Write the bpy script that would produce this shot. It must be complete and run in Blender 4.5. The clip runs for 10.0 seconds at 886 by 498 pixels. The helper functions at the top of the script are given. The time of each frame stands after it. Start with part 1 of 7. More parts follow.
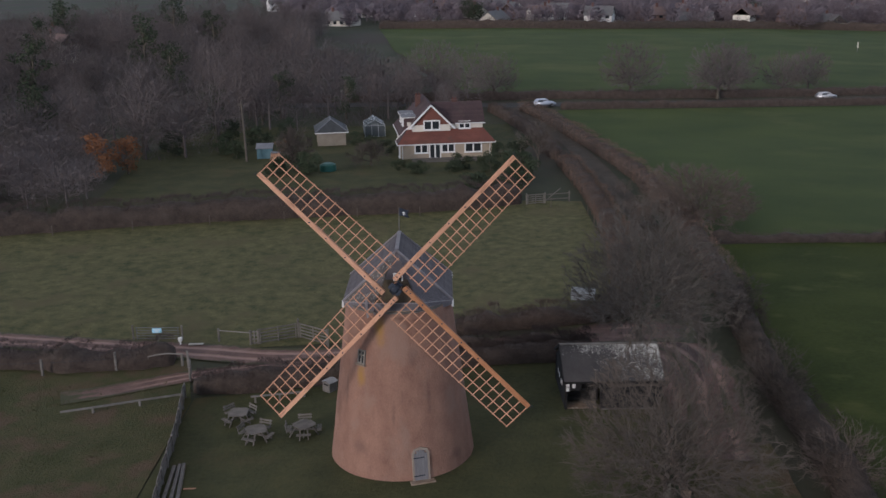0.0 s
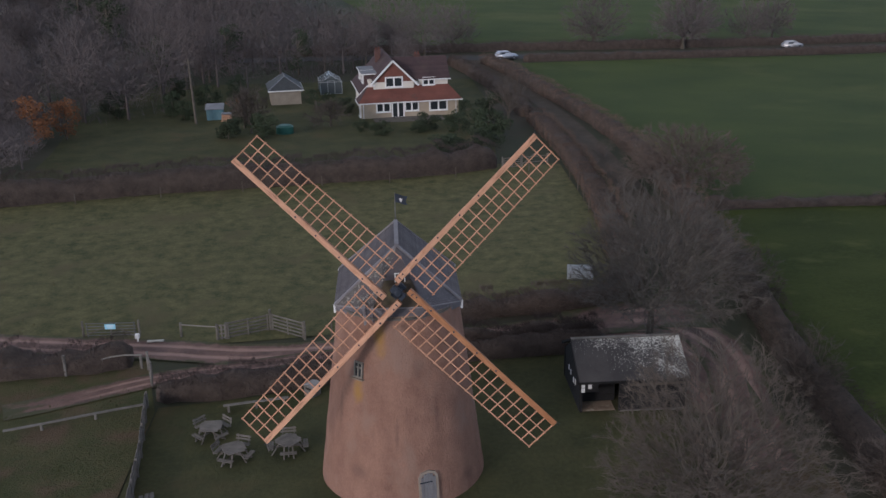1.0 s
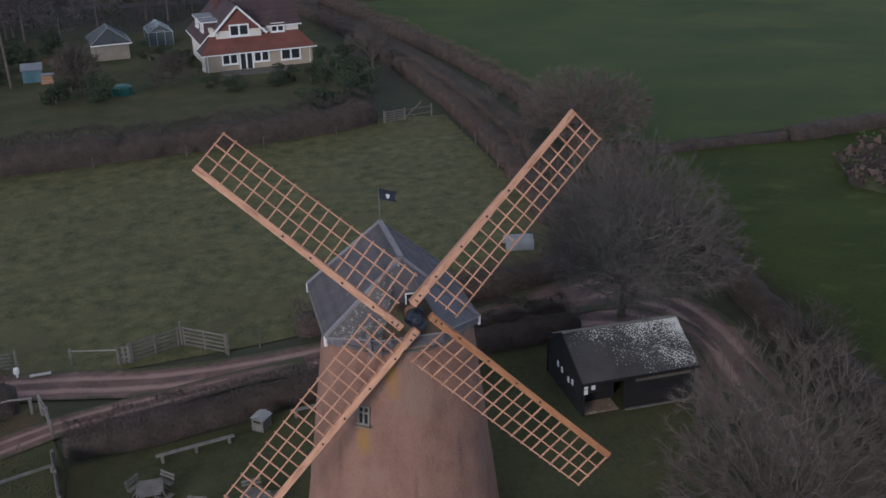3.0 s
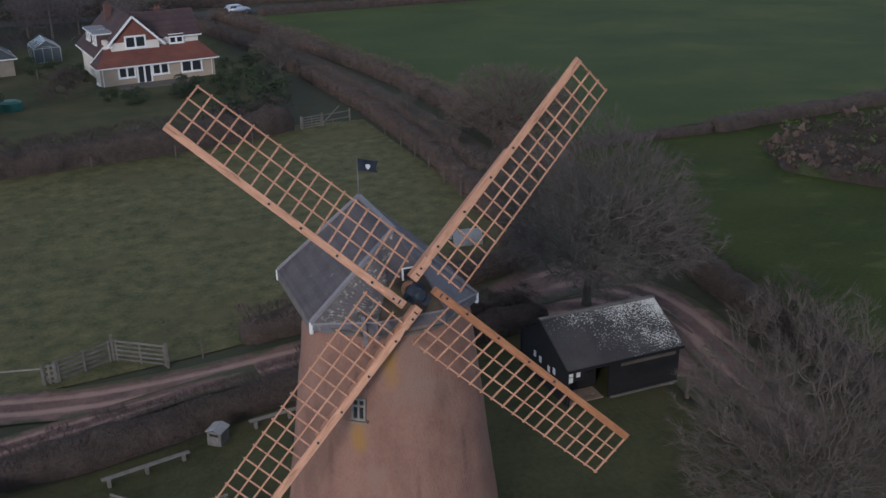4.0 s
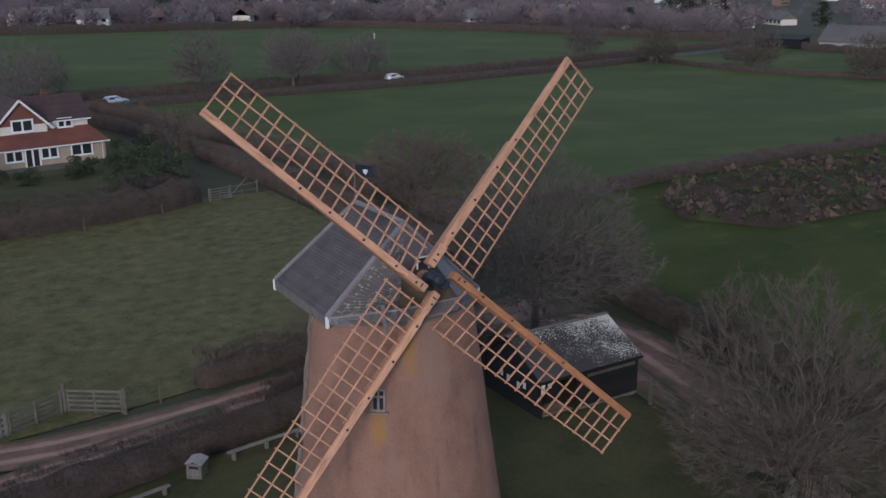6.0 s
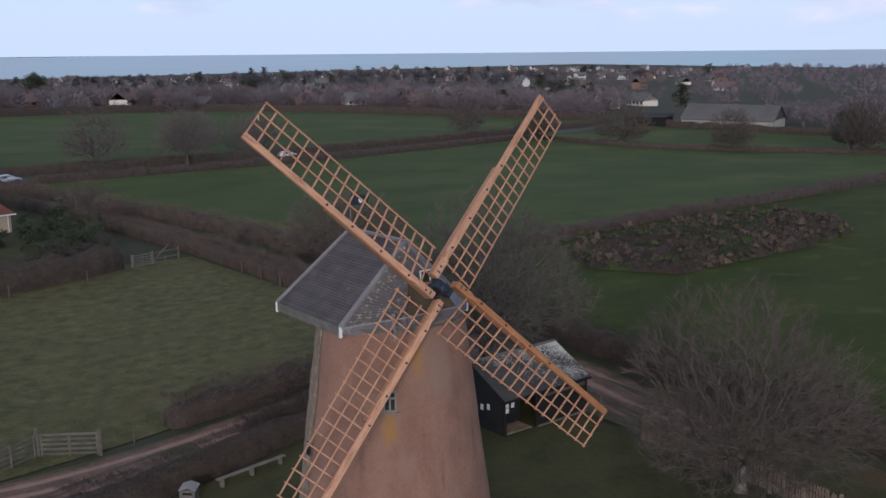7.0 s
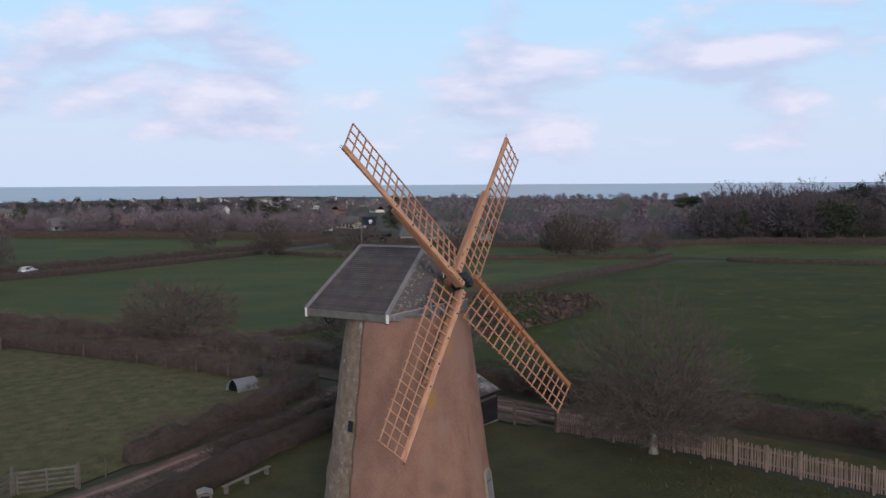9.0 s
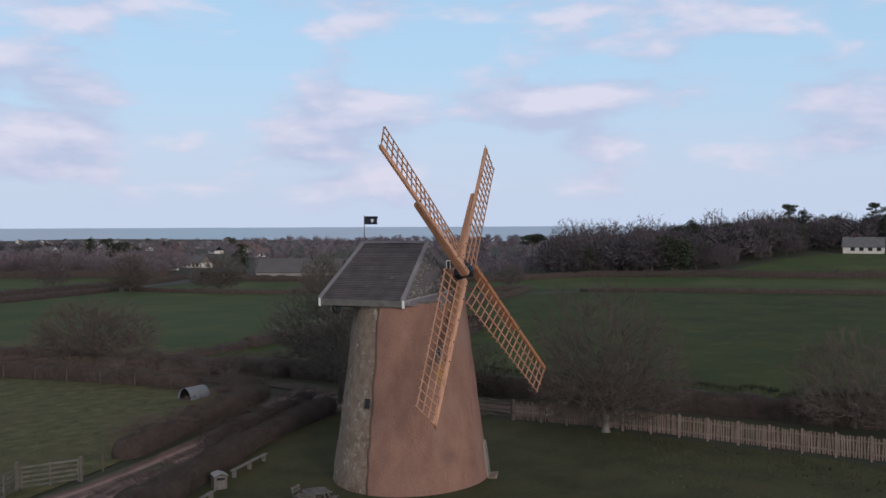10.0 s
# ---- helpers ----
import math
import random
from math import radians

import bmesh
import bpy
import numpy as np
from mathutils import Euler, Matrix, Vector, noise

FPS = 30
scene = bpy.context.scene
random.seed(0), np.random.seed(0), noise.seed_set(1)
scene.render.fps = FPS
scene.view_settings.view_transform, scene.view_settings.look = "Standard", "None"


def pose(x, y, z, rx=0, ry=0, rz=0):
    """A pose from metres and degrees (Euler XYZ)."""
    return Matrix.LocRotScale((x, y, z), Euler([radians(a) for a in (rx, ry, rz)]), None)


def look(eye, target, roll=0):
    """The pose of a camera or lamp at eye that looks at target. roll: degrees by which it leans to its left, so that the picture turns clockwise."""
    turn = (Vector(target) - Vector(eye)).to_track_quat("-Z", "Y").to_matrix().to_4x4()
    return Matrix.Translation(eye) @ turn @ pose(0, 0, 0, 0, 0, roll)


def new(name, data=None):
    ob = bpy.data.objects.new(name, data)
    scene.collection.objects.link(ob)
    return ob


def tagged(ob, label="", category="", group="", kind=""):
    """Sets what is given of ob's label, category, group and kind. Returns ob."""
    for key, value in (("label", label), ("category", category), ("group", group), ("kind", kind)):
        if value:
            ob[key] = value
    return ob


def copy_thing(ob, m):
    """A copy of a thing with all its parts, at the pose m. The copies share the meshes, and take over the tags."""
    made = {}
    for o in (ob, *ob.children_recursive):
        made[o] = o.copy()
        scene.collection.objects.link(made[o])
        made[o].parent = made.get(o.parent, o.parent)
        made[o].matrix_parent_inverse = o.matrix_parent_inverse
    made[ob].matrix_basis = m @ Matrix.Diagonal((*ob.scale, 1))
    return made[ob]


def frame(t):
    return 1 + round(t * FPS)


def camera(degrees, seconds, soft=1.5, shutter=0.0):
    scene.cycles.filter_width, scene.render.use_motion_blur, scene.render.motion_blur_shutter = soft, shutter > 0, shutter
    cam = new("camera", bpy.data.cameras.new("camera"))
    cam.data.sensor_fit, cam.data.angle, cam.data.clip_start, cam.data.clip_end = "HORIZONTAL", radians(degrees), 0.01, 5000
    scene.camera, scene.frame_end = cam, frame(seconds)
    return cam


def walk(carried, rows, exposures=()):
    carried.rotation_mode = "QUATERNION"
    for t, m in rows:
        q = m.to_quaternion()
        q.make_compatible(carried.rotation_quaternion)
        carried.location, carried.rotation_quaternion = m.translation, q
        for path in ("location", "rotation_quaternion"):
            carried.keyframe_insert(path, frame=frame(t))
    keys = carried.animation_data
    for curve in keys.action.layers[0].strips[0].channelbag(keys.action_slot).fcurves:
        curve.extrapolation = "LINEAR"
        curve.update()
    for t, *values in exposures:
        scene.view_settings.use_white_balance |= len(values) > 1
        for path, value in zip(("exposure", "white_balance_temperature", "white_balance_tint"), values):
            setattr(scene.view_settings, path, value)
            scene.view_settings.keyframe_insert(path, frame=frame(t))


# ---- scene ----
cam = camera(48.1, 10.0, soft=1.5, shutter=0.1)
METRES, EYE, TILT, LEAN, TURN = 68.0, 28.5, -17.0, 0.8, 0.0
ROWS = [
    (0.0, 0.0, 0.0, 0.0, 0.0, 0.0, -0.0),
    (0.5, -0.0206, 0.0599, 0.0154, -1.43, -1.38, 0.48),
    (1.0, -0.0427, 0.1116, 0.0308, -3.22, -2.95, 1.02),
    (1.5, -0.0661, 0.1573, 0.0453, -5.3, -4.47, 1.68),
    (2.0, -0.0909, 0.1949, 0.0582, -7.88, -5.9, 2.46),
    (2.5, -0.1185, 0.2281, 0.0694, -11.07, -7.24, 3.39),
    (4.0, -0.186, 0.3293, 0.0387, -21.43, -6.2, 6.29),
    (4.5, -0.2, 0.3464, 0.0256, -23.65, -5.35, 6.87),
    (5.0, -0.2146, 0.3522, 0.0127, -25.25, -3.97, 7.28),
    (6.5, -0.309, 0.3365, -0.0171, -33.07, 0.38, 9.33),
    (7.0, -0.3584, 0.3353, -0.0315, -37.08, 2.35, 10.32),
    (7.5, -0.4116, 0.3419, -0.045, -41.12, 3.75, 11.23),
    (8.0, -0.4706, 0.3554, -0.0565, -45.66, 4.74, 12.18),
    (8.5, -0.5325, 0.3749, -0.0671, -50.36, 5.62, 13.11),
    (9.0, -0.5994, 0.4034, -0.0761, -55.2, 6.13, 13.98),
    (9.5, -0.6649, 0.4393, -0.0828, -60.17, 6.28, 14.77),
    (10.0, -0.7303, 0.4788, -0.0874, -65.13, 6.1, 15.43),
]
walk(cam, [(t, pose(0, 0, EYE, TILT, LEAN, TURN) @ pose(METRES * x, METRES * y, METRES * z, 90 + pitch, roll, yaw)) for t, x, y, z, yaw, pitch, roll in ROWS],
     exposures=[(0.0, 0.28, 6450, 12), (2.0, 0.26, 6050, 11), (4.5, 0.22, 5950, 9), (6.5, 0.2, 6050, 10), (7.5, 0.18, 6450, 10), (8.5, 0.22, 6550, 10), (9.0, 0.14, 6550, 10), (9.5, 0.03, 6550, 10), (10.0, -0.04, 6550, 10)])

# ---- world and light ----
CLOUD_AT = (0.35, 0.1, 0.2)
SUN_AZ, SUN_EL = 222.0, 15.0   # degrees: bearing clockwise from +y, height above the horizon


def sky_world():
    w = bpy.data.worlds.new("sky")
    scene.world = w
    w.use_nodes = True
    nt = w.node_tree
    nt.nodes.clear()
    N, L = nt.nodes.new, nt.links.new
    out = N("ShaderNodeOutputWorld")
    sky = N("ShaderNodeTexSky")
    sky.sky_type = "NISHITA"
    sky.sun_disc = False
    sky.sun_elevation, sky.sun_rotation = radians(SUN_EL), radians(SUN_AZ)
    sky.air_density, sky.dust_density, sky.ozone_density = 1.0, 1.2, 2.0
    bg = N("ShaderNodeBackground")
    bg.inputs["Strength"].default_value = 0.114
    co = N("ShaderNodeTexCoord")
    sep = N("ShaderNodeSeparateXYZ")
    L(co.outputs["Generated"], sep.inputs[0])

    def math_node(op, a, b=None):
        n = N("ShaderNodeMath")
        n.operation = op
        for k, v in enumerate((a, b)):
            if v is None:
                continue
            if isinstance(v, (int, float)):
                n.inputs[k].default_value = v
            else:
                L(v, n.inputs[k])
        return n.outputs[0]

    # flat-bottomed puffs, drawn out along the horizon
    def puff(dz):
        mv = N("ShaderNodeMapping")
        mv.inputs["Location"].default_value, mv.inputs["Scale"].default_value = (CLOUD_AT[0], CLOUD_AT[1], CLOUD_AT[2] + dz), (1.0, 1.0, 2.9)
        L(co.outputs["Generated"], mv.inputs[0])
        n = N("ShaderNodeTexNoise")
        n.inputs["Scale"].default_value, n.inputs["Detail"].default_value = 6.2, 9.0
        n.inputs["Roughness"].default_value, n.inputs["Distortion"].default_value = 0.54, 0.12
        L(mv.outputs[0], n.inputs["Vector"])
        return n.outputs["Fac"]
    dense, above = puff(0.0), puff(0.07)
    ramp = N("ShaderNodeValToRGB")
    ramp.color_ramp.interpolation = "EASE"
    ramp.color_ramp.elements[0].position, ramp.color_ramp.elements[1].position = 0.48, 0.64
    # more cloud in a low bank and again higher up, clear blue between
    bank = N("ShaderNodeValToRGB")
    stops = ((0.0, 0.40), (0.03, 0.45), (0.07, 0.57), (0.12, 0.565), (0.165, 0.46), (0.21, 0.56), (0.6, 0.5))
    el = bank.color_ramp.elements
    while len(el) < len(stops):
        el.new(0.5)
    for e, (at, val) in zip(el, stops):
        e.position, e.color = at, (val, val, val, 1)
    L(sep.outputs["Z"], bank.inputs[0])
    cover = math_node("ADD", dense, math_node("SUBTRACT", bank.outputs[0], 0.5))
    L(cover, ramp.inputs[0])
    # tops catch the light, undersides are lavender grey
    lit = N("ShaderNodeMapRange")
    lit.inputs["From Min"].default_value, lit.inputs["From Max"].default_value = -0.05, 0.15
    L(math_node("SUBTRACT", dense, above), lit.inputs["Value"])
    tint = N("ShaderNodeMixRGB")
    L(lit.outputs[0], tint.inputs[0])
    tint.inputs[1].default_value, tint.inputs[2].default_value = (4.4, 4.9, 6.7, 1), (6.7, 6.45, 7.7, 1)
    # pale veil towards the horizon
    veil = N("ShaderNodeMapRange")
    veil.inputs["From Min"].default_value, veil.inputs["From Max"].default_value = 0.0, 0.32
    veil.inputs["To Min"].default_value, veil.inputs["To Max"].default_value = 0.95, 0.6
    L(sep.outputs["Z"], veil.inputs["Value"])
    mixv = N("ShaderNodeMixRGB")
    L(veil.outputs[0], mixv.inputs[0]), L(sky.outputs[0], mixv.inputs[1])
    grad = N("ShaderNodeMapRange")
    grad.interpolation_type = "SMOOTHSTEP"
    grad.inputs["From Min"].default_value, grad.inputs["From Max"].default_value = 0.015, 0.2
    L(sep.outputs["Z"], grad.inputs["Value"])
    pale = N("ShaderNodeMixRGB")
    L(grad.outputs[0], pale.inputs[0])
    pale.inputs[1].default_value, pale.inputs[2].default_value = (5.1, 6.0, 7.8, 1), (4.25, 6.45, 8.8, 1)
    L(pale.outputs[0], mixv.inputs[2])
    mixc = N("ShaderNodeMixRGB")
    fac = math_node("MULTIPLY", ramp.outputs[0], 0.8)
    L(fac, mixc.inputs[0]), L(mixv.outputs[0], mixc.inputs[1]), L(tint.outputs[0], mixc.inputs[2])
    # upper sky, out of view, dimmed and warmed to lower the ground's light
    deep = N("ShaderNodeMapRange")
    deep.inputs["From Min"].default_value, deep.inputs["From Max"].default_value = 0.22, 0.75
    deep.inputs["To Min"].default_value, deep.inputs["To Max"].default_value = 0.0, 1.0
    L(sep.outputs["Z"], deep.inputs["Value"])
    dk = N("ShaderNodeMixRGB")
    dk.blend_type = "MULTIPLY"
    dk.inputs[0].default_value = 1.0
    warm = N("ShaderNodeMixRGB")
    warm.inputs[1].default_value, warm.inputs[2].default_value = (1, 1, 1, 1), (0.77, 0.57, 0.465, 1)
    L(deep.outputs[0], warm.inputs[0])
    L(mixc.outputs[0], dk.inputs[1]), L(warm.outputs[0], dk.inputs[2])
    L(dk.outputs[0], bg.inputs[0])
    L(bg.outputs[0], out.inputs[0])


sky_world()
sun = new("sun", bpy.data.lights.new("sun", "SUN"))
sun.data.energy, sun.data.angle, sun.data.color = 1.25, radians(14), (1.0, 0.885, 0.82)
_a, _e = radians(SUN_AZ), radians(SUN_EL)
_s = Vector((math.sin(_a) * math.cos(_e), math.cos(_a) * math.cos(_e), math.sin(_e)))
sun.matrix_world = look(_s * 100, (0, 0, 0))

# ---- materials ----


def surface(name, c1, c2, scale=1.0, fine=14.0, rough=0.85, bump=0.25, metal=0.0, rand=0.0, c3=None, c3_scale=0.3, c3_at=0.6,
            stretch=(1, 1, 1), local=False, spec=0.3, dist=0.03, sheen=0.0):
    """Two colours mixed by coarse and fine noise, a third one as stains, fine relief; in metres."""
    m = bpy.data.materials.new(name)
    m.use_nodes = True
    nt = m.node_tree
    N, L = nt.nodes.new, nt.links.new
    p = nt.nodes["Principled BSDF"]
    p.inputs["Roughness"].default_value, p.inputs["Metallic"].default_value = rough, metal
    p.inputs["Specular IOR Level"].default_value = spec
    if local:
        vec = N("ShaderNodeTexCoord").outputs["Object"]
    else:
        vec = N("ShaderNodeNewGeometry").outputs["Position"]
    mp = N("ShaderNodeMapping")
    mp.inputs["Scale"].default_value = stretch
    L(vec, mp.inputs[0])

    def nz(s, d=4.0, r=0.55):
        n = N("ShaderNodeTexNoise")
        n.inputs["Scale"].default_value, n.inputs["Detail"].default_value, n.inputs["Roughness"].default_value = s, d, r
        L(mp.outputs[0], n.inputs["Vector"])
        return n.outputs["Fac"]
    coarse, small = nz(scale), nz(fine, 6.0, 0.65)
    add = N("ShaderNodeMath")
    add.operation = "MULTIPLY_ADD"
    L(coarse, add.inputs[0])
    add.inputs[1].default_value = 1.6
    sub = N("ShaderNodeMath")
    sub.operation = "MULTIPLY_ADD"
    L(small, sub.inputs[0])
    sub.inputs[1].default_value, sub.inputs[2].default_value = 1.2, -0.9
    L(sub.outputs[0], add.inputs[2])
    mx = N("ShaderNodeMixRGB")
    mx.use_clamp = True
    L(add.outputs[0], mx.inputs[0])
    mx.inputs[1].default_value, mx.inputs[2].default_value = (*c1, 1), (*c2, 1)
    col = mx.outputs[0]
    if c3:
        st = N("ShaderNodeMapRange")
        st.inputs["From Min"].default_value, st.inputs["From Max"].default_value = c3_at, c3_at + 0.15
        L(nz(c3_scale, 6.0, 0.6), st.inputs["Value"])
        m3 = N("ShaderNodeMixRGB")
        L(st.outputs[0], m3.inputs[0])
        L(col, m3.inputs[1])
        m3.inputs[2].default_value = (*c3, 1)
        col = m3.outputs[0]
    if rand:
        info = N("ShaderNodeObjectInfo")
        geo = N("ShaderNodeNewGeometry")
        sm = N("ShaderNodeMath")
        sm.operation = "ADD"
        L(info.outputs["Random"], sm.inputs[0]), L(geo.outputs["Random Per Island"], sm.inputs[1])
        mr = N("ShaderNodeMapRange")
        mr.inputs["From Max"].default_value = 2.0
        mr.inputs["To Min"].default_value, mr.inputs["To Max"].default_value = 1 - rand, 1 + rand
        L(sm.outputs[0], mr.inputs["Value"])
        hs = N("ShaderNodeHueSaturation")
        L(mr.outputs[0], hs.inputs["Value"]), L(col, hs.inputs["Color"])
        col = hs.outputs[0]
    L(col, p.inputs["Base Color"])
    if sheen:
        p.inputs["Sheen Weight"].default_value, p.inputs["Sheen Roughness"].default_value = sheen, 0.6
        p.inputs["Sheen Tint"].default_value = (0.6, 0.8, 0.5, 1)
    if bump:
        b = N("ShaderNodeBump")
        b.inputs["Strength"].default_value, b.inputs["Distance"].default_value = bump, dist
        L(small, b.inputs["Height"])
        L(b.outputs[0], p.inputs["Normal"])
    return m


def glass(name, tint=(0.03, 0.035, 0.04), rough=0.06):
    m = bpy.data.materials.new(name)
    m.use_nodes = True
    p = m.node_tree.nodes["Principled BSDF"]
    p.inputs["Base Color"].default_value = (*tint, 1)
    p.inputs["Roughness"].default_value = rough
    p.inputs["Specular IOR Level"].default_value = 0.6
    return m


GRASS_PADDOCK = surface("paddock_grass", (0.04, 0.049, 0.02), (0.15, 0.136, 0.064), 0.9, 5.0, 0.95, 0.3, c3=(0.1, 0.088, 0.045), c3_scale=0.18, c3_at=0.54, dist=0.1, spec=0.22)
GRASS_FIELD = surface("field_grass", (0.034, 0.053, 0.0155), (0.069, 0.09, 0.026), 0.06, 3.0, 0.95, 0.3, c3=(0.08, 0.092, 0.031), c3_scale=0.035, c3_at=0.52, stretch=(1, 1.3, 1), dist=0.08, sheen=0.01, spec=0.16)
GRASS_LAWN = surface("lawn_grass", (0.034, 0.040, 0.018), (0.08, 0.079, 0.035), 0.4, 4.0, 0.95, 0.6, c3=(0.078, 0.066, 0.032), c3_scale=0.22, c3_at=0.56, dist=0.1, spec=0.22)
GRASS_ROUGH = surface("rough_grass", (0.045, 0.055, 0.02), (0.10, 0.09, 0.045), 0.4, 5.0, 0.95, 0.9, c3=(0.11, 0.078, 0.05), c3_scale=0.3, c3_at=0.5, dist=0.2, spec=0.22)
GROUND = surface("winter_ground", (0.03, 0.04, 0.022), (0.06, 0.058, 0.036), 0.06, 1.5, 0.95, 0.5, c3=(0.05, 0.04, 0.032), c3_scale=0.02, c3_at=0.5)
ROAD = surface("asphalt", (0.045, 0.045, 0.047), (0.07, 0.068, 0.066), 0.4, 20, 0.8, 0.2)
RENDER = surface("cement_render", (0.212, 0.115, 0.086), (0.352, 0.2, 0.148), 1.3, 13.0, 0.92, 0.8, c3=(0.29, 0.182, 0.142), c3_scale=0.6, c3_at=0.52, stretch=(1, 1, 0.6), dist=0.06)
RUBBLE_STONE = surface("lichen_stone", (0.17, 0.118, 0.082), (0.36, 0.28, 0.215), 2.2, 11.0, 0.95, 1.0, c3=(0.50, 0.45, 0.38), c3_scale=2.4, c3_at=0.57, dist=0.06)
SLATE = surface("weathered_shingle", (0.075, 0.066, 0.071), (0.145, 0.128, 0.134), 1.2, 14.0, 0.8, 0.4, rand=0.25, c3=(0.32, 0.31, 0.29), c3_scale=2.5, c3_at=0.66)
LEAD = surface("lead_sheet", (0.105, 0.097, 0.108), (0.19, 0.177, 0.192), 1.1, 12.0, 0.55, 0.2, metal=0.1, c3=(0.36, 0.36, 0.38), c3_scale=1.3, c3_at=0.6)
WHITE = surface("white_paint", (0.68, 0.68, 0.68), (0.82, 0.82, 0.80), 2, 20, 0.6, 0.05)
SAIL_WOOD = surface("new_pine", (0.40, 0.195, 0.115), (0.66, 0.37, 0.24), 2.2, 9.0, 0.7, 0.35, rand=0.22, local=True, c3=(0.19, 0.095, 0.06), c3_scale=1.3, c3_at=0.57, stretch=(3.5, 3.5, 0.55))
AGED_PINE = surface("stained_pine", (0.27, 0.105, 0.045), (0.50, 0.235, 0.115), 1.6, 8.0, 0.65, 0.35, local=True, c3=(0.07, 0.04, 0.03), c3_scale=0.9, c3_at=0.6, stretch=(3.5, 3.5, 0.6))
STOCK_WOOD = surface("stock_timber", (0.30, 0.15, 0.09), (0.46, 0.25, 0.155), 1.5, 9.0, 0.7, 0.2, local=True)
IRON = surface("black_iron", (0.02, 0.025, 0.035), (0.05, 0.06, 0.08), 4, 20, 0.5, 0.1, metal=0.4)
GREY_WOOD = surface("silvered_wood", (0.105, 0.096, 0.088), (0.22, 0.204, 0.187), 2.0, 18.0, 0.9, 0.3, rand=0.2)
BROWN_WOOD = surface("weathered_paling", (0.15, 0.107, 0.088), (0.29, 0.218, 0.18), 1.5, 14.0, 0.9, 0.3, rand=0.25)
TARRED = surface("tarred_board", (0.008, 0.008, 0.009), (0.019, 0.018, 0.019), 1.5, 12.0, 0.75, 0.3, rand=0.2)
DARK_WOOD = surface("dark_post", (0.07, 0.058, 0.048), (0.14, 0.12, 0.1), 2.0, 14.0, 0.9, 0.3, rand=0.25)
BARK = surface("bark", (0.065, 0.055, 0.045), (0.135, 0.118, 0.096), 1.0, 9.0, 0.95, 0.4, rand=0.2)
TWIG = surface("twigs", (0.066, 0.055, 0.047), (0.138, 0.115, 0.098), 0.35, 3.0, 0.95, 0.0, rand=0.4)
TWIG_DARK = surface("wood_twigs", (0.095, 0.078, 0.076), (0.165, 0.138, 0.134), 0.05, 1.0, 0.95, 0.0, rand=0.35)
HEDGE = surface("hedge_twigs", (0.068, 0.05, 0.044), (0.145, 0.108, 0.092), 0.5, 3.0, 0.95, 0.0, rand=0.35, c3=(0.06, 0.06, 0.03), c3_scale=0.25, c3_at=0.58)
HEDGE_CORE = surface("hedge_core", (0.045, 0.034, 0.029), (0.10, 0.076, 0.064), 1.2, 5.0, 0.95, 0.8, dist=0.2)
TRIMMED = surface("trimmed_hedge_twigs", (0.125, 0.083, 0.064), (0.205, 0.14, 0.108), 0.4, 3.0, 0.95, 0.0, rand=0.3)
EVERGREEN = surface("evergreen_leaf", (0.022, 0.032, 0.018), (0.045, 0.06, 0.03), 0.4, 3.0, 0.8, 0.0, rand=0.35)
EAST_TWIG = surface("dark_wood_twigs", (0.09, 0.074, 0.08), (0.158, 0.132, 0.14), 0.02, 0.4, 0.95, 0.0, rand=0.35)
# twigs of the distant trees, with pale mauve haze mixed into their colour
HAZED_TWIG = surface("hazed_twigs", (0.14, 0.114, 0.128), (0.23, 0.19, 0.208), 0.02, 0.4, 0.95, 0.0, rand=0.35)
# distant evergreens: distance haze is put into the colour as blue-grey
HAZED_DARK = surface("hazed_far_crowns", (0.055, 0.056, 0.064), (0.095, 0.094, 0.104), 0.02, 0.4, 0.95, 0.0, rand=0.3)
RUST_LEAF = surface("rust_leaf", (0.14, 0.06, 0.03), (0.25, 0.105, 0.045), 0.5, 3.0, 0.8, 0.0, rand=0.3)
SEA = surface("sea_water", (0.13, 0.215, 0.30), (0.22, 0.31, 0.40), 0.004, 0.02, 0.28, 0.0, stretch=(0.35, 1, 1), spec=0.5)
ROOF_TILE = surface("red_clay_tile", (0.135, 0.055, 0.045), (0.225, 0.088, 0.066), 0.6, 10.0, 0.85, 0.4, rand=0.12, c3=(0.12, 0.075, 0.06), c3_scale=0.5, c3_at=0.56)
HOUSE_WALL = surface("buff_render", (0.33, 0.265, 0.20), (0.45, 0.375, 0.295), 0.9, 14.0, 0.9, 0.25)
CREAM_WALL = surface("cream_render", (0.62, 0.57, 0.50), (0.74, 0.70, 0.63), 0.7, 14.0, 0.9, 0.2)
PANE = glass("window_glass")


# ---- mesh helpers ----
def part(name, bm, material, parent=None, label="", smooth=False):
    """Links a bmesh as one mesh object, under a thing or a part."""
    me = bpy.data.meshes.new(name)
    bm.normal_update()
    bm.to_mesh(me)
    bm.free()
    if smooth:
        me.shade_smooth()
    me.materials.append(material)
    ob = new(name, me)
    if parent is not None:
        ob.parent = parent
    if label:
        ob["label"] = label
    return ob


def thing(name, m, label, category, group="", kind=""):
    ob = new(name)
    ob.empty_display_size = 0.3
    ob.matrix_world = m
    return tagged(ob, label, category, group, kind)


def box(bm, c, s, m=None, bevel=0.0):
    """Box of size s about c, in the frame m."""
    t = Matrix.Translation(c) @ Matrix.Diagonal((*s, 1))
    g = bmesh.ops.create_cube(bm, size=1, matrix=(m @ t) if m else t)
    if bevel:
        es = {e for v in g["verts"] for e in v.link_edges}
        bmesh.ops.bevel(bm, geom=list(es), offset=bevel, segments=1, affect="EDGES")
    return bm


